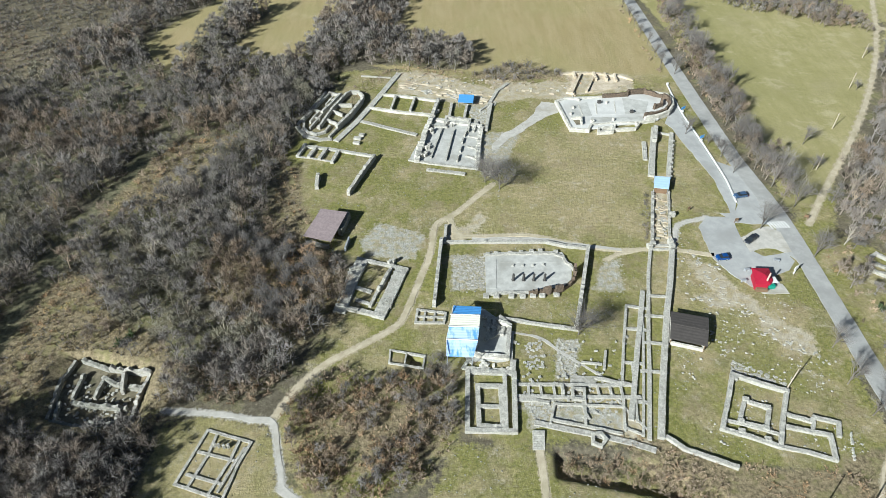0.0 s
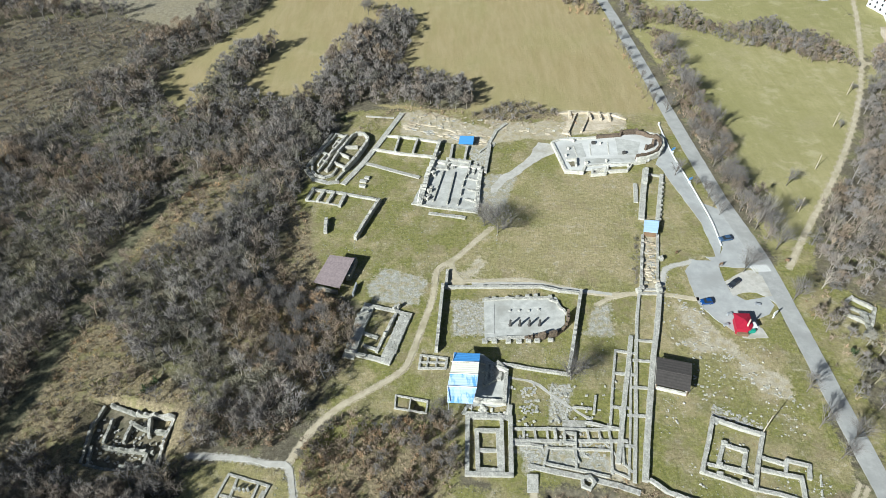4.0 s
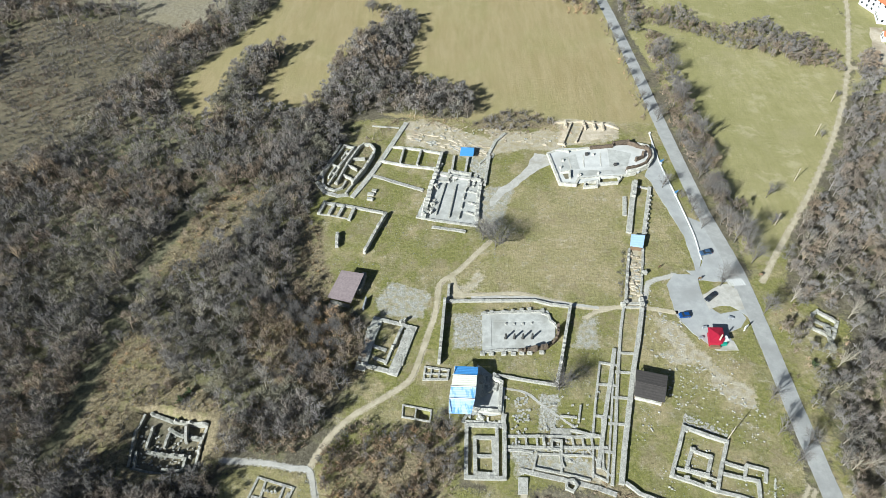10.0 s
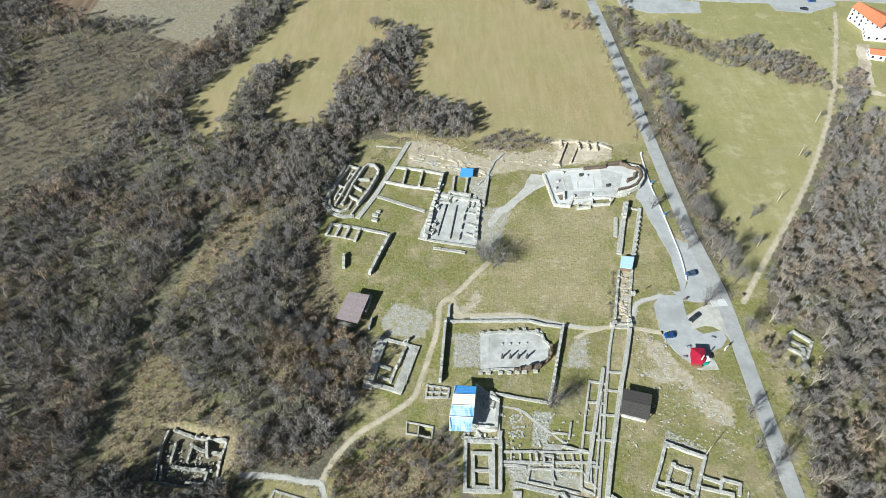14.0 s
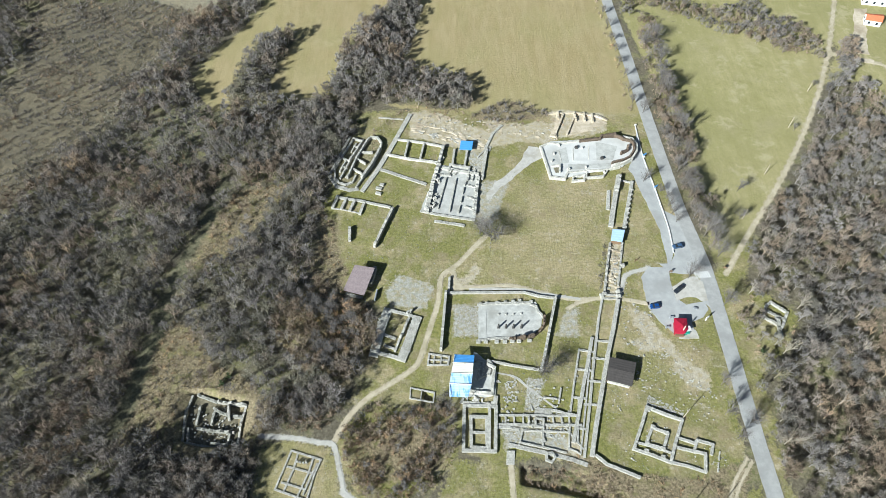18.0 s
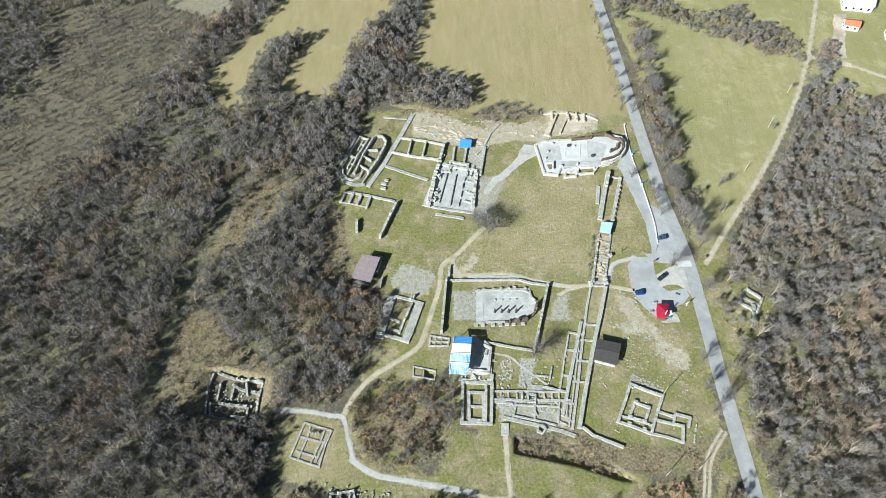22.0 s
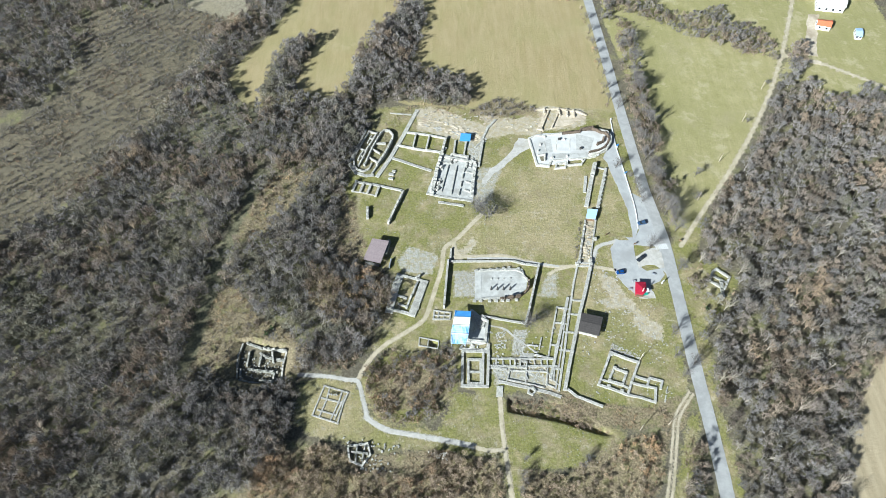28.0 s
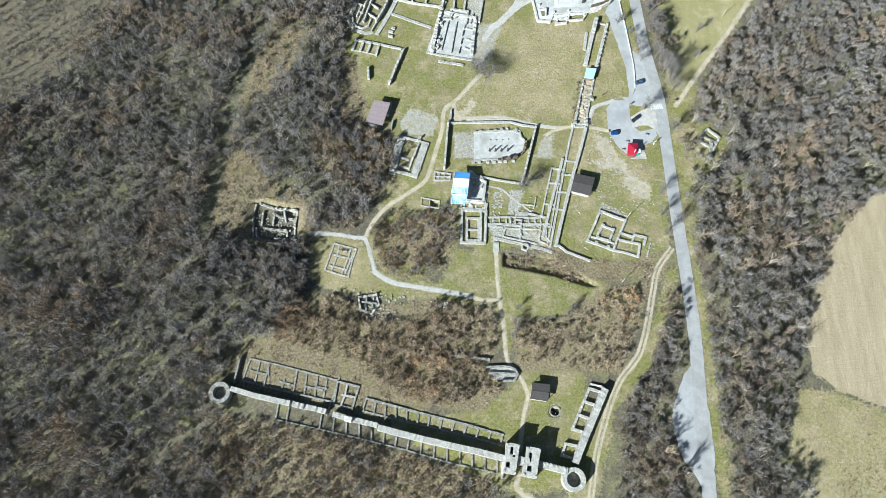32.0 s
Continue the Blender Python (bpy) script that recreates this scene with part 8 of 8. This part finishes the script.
# ---- cars ----
def car(label, place, turn, paint, length=4.2, z=0.05):
    body = thing("car", label, "car", "parked cars")
    bm = bmesh.new()
    w = 0.88
    prof = [(-0.5, 0.35), (-0.5, 0.75), (-0.42, 0.88), (-0.2, 0.95), (0.3, 0.97), (0.48, 0.9), (0.5, 0.4), (0.4, 0.25), (-0.42, 0.25)]
    sides = [[bm.verts.new((x * length, s * w * (0.97 if zz > 0.9 else 1.0), zz)) for x, zz in prof] for s in (-1, 1)]
    for i in range(len(prof)):
        j = (i + 1) % len(prof)
        bm.faces.new((sides[0][i], sides[0][j], sides[1][j], sides[1][i]))
    bm.faces.new(sides[0])
    bm.faces.new(sides[1][::-1])
    bmesh.ops.recalc_face_normals(bm, faces=bm.faces)
    bmesh.ops.bevel(bm, geom=list(bm.edges), offset=0.05, segments=1, affect="EDGES")
    part("body", bm, paint, body)
    bm = bmesh.new()
    low = [bm.verts.new((x * length, y * w, 0.93)) for x, y in ((-0.24, -0.93), (0.45, -0.93), (0.45, 0.93), (-0.24, 0.93))]
    up = [bm.verts.new((x * length, y * w, 1.42)) for x, y in ((-0.08, -0.75), (0.36, -0.75), (0.36, 0.75), (-0.08, 0.75))]
    for i in range(4):
        bm.faces.new((low[i], low[(i + 1) % 4], up[(i + 1) % 4], up[i]))
    bm.faces.new(up)
    part("window_glass", bm, M_GLASS, body, "dark window glass")
    part("roof", boxed(-0.075 * length, -0.73 * w, 1.40, 0.355 * length, 0.73 * w, 1.47, bevel=0.03), paint, body)
    for x in (-0.31, 0.3):
        for s in (-1, 1):
            wheel = part("wheel", rod(bmesh.new(), (x * length, s * w - s * 0.2, 0.31), (x * length, s * w + s * 0.01, 0.31), 0.31, 0.31, 14), M_BLACK, body)
            part("rim", rod(bmesh.new(), (x * length, s * w, 0.31), (x * length, s * w + s * 0.025, 0.31), 0.19, 0.19, 10), M_STEEL, wheel)
    for s in (-1, 1):
        part("headlight", boxed(-0.505 * length, s * 0.62 * w - 0.15, 0.62, -0.48 * length, s * 0.62 * w + 0.15, 0.76), M_KERB, body)
        part("tail_light", boxed(0.485 * length, s * 0.7 * w - 0.12, 0.68, 0.507 * length, s * 0.7 * w + 0.12, 0.84), M_RED, body)
        part("wing_mirror", boxed(-0.2 * length, s * w - 0.06 + s * 0.08, 0.92, -0.16 * length, s * w + 0.06 + s * 0.08, 1.05), paint, body)
    body.matrix_basis = pose(place[0], place[1], z, 0, 0, turn)
    return body


car("bright blue hatchback parked on pale asphalt", (76.2, 97.4), 5, M_CAR_BLUE, 3.6)
car("black estate car parked on the gravel bay", (86.6, 104.8), 38, M_CAR_DARK, 4.5)
car("dark blue car parked at the roadside", (90.4, 124.7), 12, M_CAR_GREY, 4.2, 0.07)
car("dark car in the distant car park", (201.9, 315.8), -20, M_CAR_DARK, 4.3, 0.06)
car("blue car in the distant car park", (209.5, 324.9), 0, M_CAR_BLUE, 4.2, 0.06)

# ---- roadside details ----
kerb = [(85.4, 192.2), (85.5, 173.6), (87.0, 157.6), (88.1, 144.1), (88.8, 132.9), (88.3, 121.9)]
K = thing("roadside_parapet", "long low white concrete parapet beside the road", "parapet")
line = along(kerb, 4.0)
for a, b in zip(line, line[1:]):
    masonry(K, (a.x, a.y), (b.x, b.y), 0.32, 0.5, M_KERB, "parapet_block", ragged=0.0)
for p in [(85.6, 192.7), (85.9, 173.0), (87.2, 154.7)]:
    block(K, p[0], p[1], 0.7, 0.7, 0.9, 20, M_KERB, "parapet_pier")
for q in [(85.9, 173.0), (87.2, 154.7)]:
    roadsign = thing("blue_road_sign", "blue panel road sign on a steel post", "sign", "signs along the parapet")
    part("post", rod(bmesh.new(), (0, 0, -0.2), (0, 0, 2.6), 0.05, 0.05, 6), M_STEEL, roadsign)
    part("panel", boxed(-0.9, -0.04, 1.3, 0.9, 0.04, 2.5, bevel=0.01), M_BLUE, roadsign)
    roadsign.matrix_basis = pose(q[0], q[1], 0, 0, 0, 30)
zebra = thing("zebra_crossing", "worn white zebra crossing stripes on asphalt", "crossing", kind="structure")
for i in range(7):
    p = lerp(*[(94.7, 111.4), (99.7, 111.9)], i / 6)
    part("stripe", boxed(-0.25, -1.5, 0, 0.25, 1.5, 0.012, m=pose(p[0], p[1], 0.062, 0, 0, 14)), M_LINE, zebra)


M_POLE = plain_material("weathered_pole_timber", (0.44, 0.38, 0.30), 0.85)


def utility_pole(label, base, h):
    pole = thing("utility_pole", label, "pole", "utility poles")
    part("shaft", rod(bmesh.new(), (0, 0, -0.5), (0, 0, h), 0.17, 0.11, 8), M_POLE, pole)
    part("crossarm", boxed(-0.7, -0.05, h - 0.6, 0.7, 0.05, h - 0.48), M_TIMBER, pole)
    for s in (-0.6, 0, 0.6):
        part("insulator", rod(bmesh.new(), (s, 0, h - 0.48), (s, 0, h - 0.25), 0.05, 0.03, 6), M_KERB, pole)
    pole.matrix_basis = pose(base[0], base[1], 0, 0, 0, 40)


utility_pole("weathered wooden utility pole beside the house ruin", (77.6, 54.8), 7.4)
for q in [(135.8, 163.1), (119.8, 138.8), (154.8, 191.4), (171.3, 215.7)]:
    utility_pole("weathered wooden utility pole in the meadow", q, 6.2)
utility_pole("pale wooden utility pole in the thicket", (73.0, 25.7), 6.5)
utility_pole("pale wooden utility pole beside the track", (84.6, 27.9), 4.5)


# ---- distant buildings ----
def house(label, c, h, roof, storeys, rise=2.2):
    """A house over a rectangle of four corners, with windows on the two long sides."""
    home = thing("house", label, "house")
    a, b, d, e = (Vector((*p, 0)) for p in c)
    wall = raw("wall", [(*p.xy, z) for z in (-0.3, h) for p in (a, b, d, e)], [(0, 1, 5, 4), (1, 2, 6, 5), (2, 3, 7, 6), (3, 0, 4, 7), (4, 5, 6, 7)], M_PLASTER, home)
    m1, m2 = (a + e) / 2, (b + d) / 2
    out = 1.06
    mid = (a + b + d + e) / 4
    a2, b2, d2, e2, r1, r2 = (mid + (p - mid) * out for p in (a, b, d, e, m1, m2))
    for s, t in (((a2, b2), (r2, r1)), ((r1, r2), (d2, e2))):
        zs = (h, h, h + rise, h + rise) if s[0] is a2 else (h + rise, h + rise, h, h)
        roof_sheet(home, [s[0].xy[:], s[1].xy[:], t[0].xy[:], t[1].xy[:]], zs, roof, "roof_slope", 0.2)
    for g in ((b, d), (a, e)):
        m = (g[0] + g[1]) / 2
        raw("gable", [(*g[0].xy, h), (*g[1].xy, h), (*m.xy, h + rise * 0.97)], [(0, 1, 2)], M_PLASTER, home)
    for p, q in ((a, b), (e, d), (a, e), (b, d)):
        run = (q - p)
        n = Vector((run.y, -run.x, 0)).normalized()
        if n.dot(p - mid) < 0:
            n = -n
        count = max(2, int(run.length / 3.2))
        for s in range(storeys):
            for i in range(count):
                at = p + run * ((i + 0.5) / count) + n * 0.02
                z = 1.0 + s * (h / storeys)
                turn = math.degrees(math.atan2(run.y, run.x))
                win = part("window", boxed(-0.6, -0.03, 0, 0.6, 0.03, 1.3, m=pose(at.x, at.y, z, 0, 0, turn)), M_GLASS, home)
                part("sill", boxed(-0.7, -0.1, -0.08, 0.7, 0.1, 0, m=pose(at.x, at.y, z, 0, 0, turn)), M_KERB, win)
    return home


house("large white three-storey building with orange tiled roof", [(222.4, 306.0), (228.4, 285.4), (240.1, 296.8), (229.8, 309.4)], 7.0, M_TILE, 3)
house("low white cottage with orange tiled roof", [(218.8, 272.2), (227.3, 271.1), (224.4, 264.8), (217.1, 266.9)], 3.0, M_TILE, 1, 1.4)
house("white farmhouse at the field track", [(225.5, 293.9), (241.9, 290.5), (238.2, 281.8), (222.5, 284.5)], 4.0, M_PLASTER, 1, 1.5)
house("small pale barn on the farm lawn", [(238.9, 264.3), (242.8, 264.3), (240.6, 257.2), (236.9, 257.7)], 2.5, M_PALEBLUE, 1, 0.8)
patch("farm_yard", [(217.0, 280.9), (223.6, 280.4), (217.1, 262.4), (210.7, 242.7), (204.1, 244.1)], 0.06, M_CUT, 0.6, label="bare sandy farm yard", category="ground")
patch("low_terrace", [(201.7, 241.8), (211.9, 238.0), (210.6, 235.3), (200.3, 239.0)], 0.1, M_CUT, 0.4, label="pale earth bank beside the farm", category="ground")


# ---- pines behind the far road ----
def pine_shape(h, r):
    pieces = [sticks([[0, 0, -0.3]], [[0, 0, h]], 0.35, 0.05, 4)]
    n = 70
    f = rng.uniform(0.22, 1.0, n) ** 0.8
    s = np.stack([np.zeros(n), np.zeros(n), f * h], 1)
    d = outward(n, -15, 25)
    e = s + d * (r * (1.08 - f))[:, None] * rng.uniform(0.7, 1.15, (n, 1))
    pieces.append(sticks(s, e, 0.8, 0.0, 1))
    m = rng.integers(0, n, 50)
    t0 = s[m] + (e[m] - s[m]) * rng.uniform(0.4, 1, (50, 1))
    pieces.append(sticks(t0, t0 + outward(50, -30, 50) * 1.2, 0.8, 0.0, 1))
    return joined(pieces)


PINES = [pine_shape(rng.uniform(8, 11), rng.uniform(1.8, 2.4)) for _ in range(6)]
x, y = scatter([(97.0, 340.6), (148.2, 334.8), (186.4, 332.0), (223.5, 335.1), (236.0, 333.7), (277.8, 332.4), (317.1, 405.5), (101.6, 404.3)], 4.2, 0.9)
woods("pine_wood", "distant dark green pine wood behind the road", PINES, x, y, M_PINE)
x, y = scatter([(87.2, 318.8), (102.4, 318.8), (99.0, 274.3), (90.3, 274.3), (87.3, 305.2)], 4.0, 0.9)
woods("woodland", "leafless trees at the road junction", TREES_FAR, x, y, M_TREE, low=0.6, high=1.0)
x, y = scatter([(62.9, 318.7), (76.0, 311.9), (78.4, 289.2), (64.4, 295.5)], 3.0, 0.8)
woods("brushwood", "low brushwood in the meadow's corner", BUSHES, x, y, M_BUSH, low=0.8, high=1.4)
x, y = scatter([(196.5, 247.2), (207.2, 252.5), (198.6, 229.9), (186.9, 220.6)], 3.2, 1.0)
woods("woodland", "leafless trees beside the farm", TREES_FAR, x, y, M_TREE)


# ---- trees that stand apart ----
def make_tree(shape, name="tree"):
    (wp, wt), (cp, ct) = shape
    ob = thing(name, "leafless grey-barked tree standing in grass", "tree", "bare trees round the ruins")
    for nm, p, t, mat in (("trunk", wp, wt, M_TRUNK), ("crown", cp, ct, M_TREE)):
        o = new(nm, mesh_of(nm, p, t, mat, rng.uniform(0.1, 0.5)))
        o.parent = ob
    return ob


BIG = [make_tree(s) for s in TREES_FINE]
placed = 0


def plant(x, y, scale=1.0, label=""):
    global placed
    src = BIG[placed % len(BIG)]
    m = Matrix.Translation((x, y, -0.1)) @ Matrix.Rotation(rng.uniform(0, 6.28), 4, "Z") @ Matrix.Diagonal((scale, scale, scale * rng.uniform(0.85, 1.1), 1))
    if placed < len(BIG):
        src.matrix_basis = m
        ob = src
    else:
        ob = copy_thing(src, m)
        ob.matrix_basis = m
    placed += 1
    if label:
        tagged(ob, label)


WIDE = [tree_shape(rng.uniform(7.0, 8.0), rng.uniform(5.0, 5.8), 13, 140, 1000, 0.22, 0.036) for _ in range(3)]
for (px, py), shape, s in zip([(12.9, 131.6), (17.2, 128.2), (32.5, 70.6)], WIDE, (1.0, 1.15, 1.05)):
    ob = make_tree(shape)
    tagged(ob, "broad spreading leafless tree on the lawn")
    ob.matrix_basis = Matrix.Translation((px, py, -0.1)) @ Matrix.Diagonal((s, s, s, 1))
for (px, py), s in zip([(91.4, 110.1), (102.0, 98.1), (92.1, 56.0), (93.2, 66.6), (94.0, 47.8), (99.5, 52.9), (90.4, 201.1), (83.2, 159.1)], (1.4, 1.4, 1.2, 1.1, 1.1, 1.2, 1.2, 1.2)):
    plant(px, py, s)
for q in [(96.0, 184.5), (97.3, 176.5), (98.7, 164.5), (103.2, 192.9), (101.0, 201.7), (102.4, 220.7), (105.1, 236.4), (106.0, 253.4), (98.8, 154.8), (101.3, 150.8), (99.8, 138.7), (101.3, 135.1), (102.0, 129.9), (102.5, 160.0), (101.0, 213.3), (105.4, 127.1), (105.3, 120.2), (103.7, 172.7), (105.1, 186.6), (99.4, 247.5), (103.7, 211.0)]:
    plant(q[0], q[1], rng.uniform(1.25, 1.65), "leafless tree in the row beside the road")
for q in [(91.2, 149.7), (91.6, 141.5), (91.0, 145.5), (92.4, 137.0), (88.9, 152.7), (86.2, 206.1), (86.0, 215.0), (85.4, 225.6), (84.9, 236.2), (84.4, 245.0), (83.9, 253.1), (83.2, 264.0), (82.6, 276.0)]:
    plant(q[0], q[1], rng.uniform(0.7, 1.0), "young leafless tree at the road's edge")
for q, size in (((121.3, 153.2), 1.0), ((118.7, 138.8), 0.95), ((156.4, 189.3), 0.6), ((175.1, 219.2), 0.6)):
    plant(q[0], q[1], size, "small leafless tree in the meadow")
for q in [(-40.8, 326.8), (-39.1, 329.7), (-37.0, 326.8), (-34.9, 329.0), (-32.4, 325.4), (-38.0, 332.6), (-34.7, 331.9), (-39.5, 296.4), (-37.5, 298.3), (-35.3, 296.4), (-37.4, 293.2)]:
    plant(q[0], q[1], 0.95, "leafless tree in a clump in the meadow")
for q in [(51.4, 14.2), (49.1, 12.1), (28.0, 14.2), (26.6, 9.0), (27.0, 5.9), (25.5, 2.9)]:
    plant(q[0], q[1], 0.7, "leafless tree beside the lower meadow")
for q in [(-1.1, 62.2), (-0.1, 57.6), (0.9, 53.1), (1.9, 48.6), (0.5, 45.3), (-1.6, 50.8), (-4.3, 57.6), (-3.3, 61.1), (-5.3, 48.6), (-7.4, 50.8)]:
    plant(q[0], q[1], rng.uniform(0.5, 0.7), "brown leafless shrub tree beside the court ruin")
edge = [(-38.0, 208.4), (-41.6, 186.5), (-49.6, 160.6), (-51.2, 148.1), (-52.5, 136.3), (-54.4, 122.6), (-48.8, 107.9), (-39.0, 99.1), (-29.2, 96.1), (-26.2, 86.8), (-28.3, 76.4), (-36.0, 67.6), (-39.6, 57.5)]
for k in range(170):
    f = rng.uniform(0, len(edge) - 1.001)
    p = lerp(edge[int(f)], edge[int(f) + 1], f % 1)
    plant(p[0] + rng.uniform(-22, -6), p[1] + rng.uniform(-3, 3), rng.uniform(0.6, 0.9), "leafless tree at the edge of the wood")

# ---- loose stones in the grass ----
sv = np.array([(1, 0, 0), (-1, 0, 0), (0, 1, 0), (0, -1, 0), (0, 0, 1), (0, 0, -1)], float)
sf = np.array([(0, 2, 4), (2, 1, 4), (1, 3, 4), (3, 0, 4), (2, 0, 5), (1, 2, 5), (3, 1, 5), (0, 3, 5)])


def pebbles(name, label, area, count, low, high, material, clear=()):
    px, py = np.array(area).T
    x, y = rng.uniform(px.min(), px.max(), count * 3), rng.uniform(py.min(), py.max(), count * 3)
    dens = np.array([noise.noise(Vector((a * 0.09, b * 0.09, 5))) for a, b in zip(x, y)])
    ok = inside(area, x, y) & (dens + rng.uniform(-0.35, 0.35, len(x)) > 0.08)
    for region in clear:
        ok &= ~inside(region, x, y)
    x, y = x[ok][:count], y[ok][:count]
    n = len(x)
    size = low + (high - low) * rng.uniform(0, 1, n) ** 3
    v = sv[None] * size[:, None, None] * rng.uniform(0.6, 1.2, (n, 6, 1)) * [1, 1, 0.55]
    a = rng.uniform(0, 6.28, n)
    c, s = np.cos(a)[:, None], np.sin(a)[:, None]
    v = np.stack([v[..., 0] * c - v[..., 1] * s + x[:, None], v[..., 0] * s + v[..., 1] * c + y[:, None], v[..., 2]], -1).reshape(-1, 3)
    t = (np.arange(n)[:, None, None] * 6 + sf[None]).reshape(-1, 3)
    tagged(new(name, mesh_of(name, v, t, material)), label, "stones", "", "stuff")


SITE = [(-39.4, 195.6), (-17.9, 195.9), (25.1, 192.0), (42.1, 161.2), (68.8, 157.9), (78.5, 158.0), (65.9, 103.7), (75.4, 84.2), (90.2, 84.3), (89.1, 38.9), (60.0, 37.6), (46.8, 41.6), (4.7, 43.0), (-12.4, 74.5), (-35.5, 101.0), (-45.3, 147.0)]
pebbles("loose_stones", "dull grey loose stones scattered over the grass", SITE, 3200, 0.06, 0.32, M_DARKSTONE, (DRY[3],))
SLOPE = [(67.0, 111.0), (75.4, 84.2), (90.2, 84.3), (89.1, 38.9), (59.9, 37.4), (48.6, 41.6)]
x, y = scatter(GRASS[1], 2.0, 0.7)
keep = np.array([noise.noise(Vector((a * 0.1, b * 0.1, 17))) for a, b in zip(x, y)]) > -0.05
woods("rough_grass", "brown weeds on the meadow below the field", TUFTS, x[keep], y[keep], M_STRAW, low=0.5, high=1.3)
x, y = scatter(SLOPE, 1.6, 0.5)
keep = np.array([noise.noise(Vector((a * 0.16, b * 0.16, 7))) for a, b in zip(x, y)]) > 0.16
woods("rough_grass", "tufts of brown dead grass on the slope", TUFTS, x[keep], y[keep], M_STRAW, low=0.3, high=0.75)
for area in ([(-40.3, 137.8), (-27.3, 153.7), (-4.4, 129.2), (12.1, 110.8), (-4.2, 103.5), (-29.2, 101.1)], GRASS[3], [(-12.4, 74.5), (5.9, 76.4), (5.4, 62.4), (-11.7, 60.7)]):
    x, y = scatter(area, 1.7, 0.5)
    keep = np.array([noise.noise(Vector((a * 0.16, b * 0.16, 7))) for a, b in zip(x, y)]) > 0.2
    woods("rough_grass", "tufts of dead grass in the lawn", TUFTS, x[keep], y[keep], M_STRAW, low=0.2, high=0.5)
pebbles("loose_stones", "clusters of loose stones on the sloping grass", SLOPE, 900, 0.1, 0.5, M_RUBBLE)
pebbles("loose_stones", "dull loose stones in the lower meadow", GRASS[3], 500, 0.06, 0.3, M_DARKSTONE)
pebbles("loose_stones", "loose grey stones round the small villa", GRASS[4], 90, 0.08, 0.3, M_DARKSTONE)
pebbles("loose_stones", "loose grey stones in the fortress yard", CASTLE_YARD, 300, 0.1, 0.35, M_DARKSTONE)

# ---- evergreen bushes ----
LEAFY = bush_shape(2.2, 1.5, 14, 420, 0.22)
for px, py in (*[(-39.5, 194.3), (-75.8, 69.7), (-77.7, 67.0), (110.7, 78.8)], *[(190.3, 132.6), (194.3, 135.0)]):
    ev = thing("evergreen_bush", "rounded dark green evergreen bush", "bush", "evergreen bushes")
    o = new("foliage", mesh_of("foliage", *LEAFY, M_PINE, 0.9))
    o.parent = ev
    ev.matrix_basis = Matrix.Translation((px, py, 0)) @ Matrix.Rotation(rng.uniform(0, 6), 4, "Z")
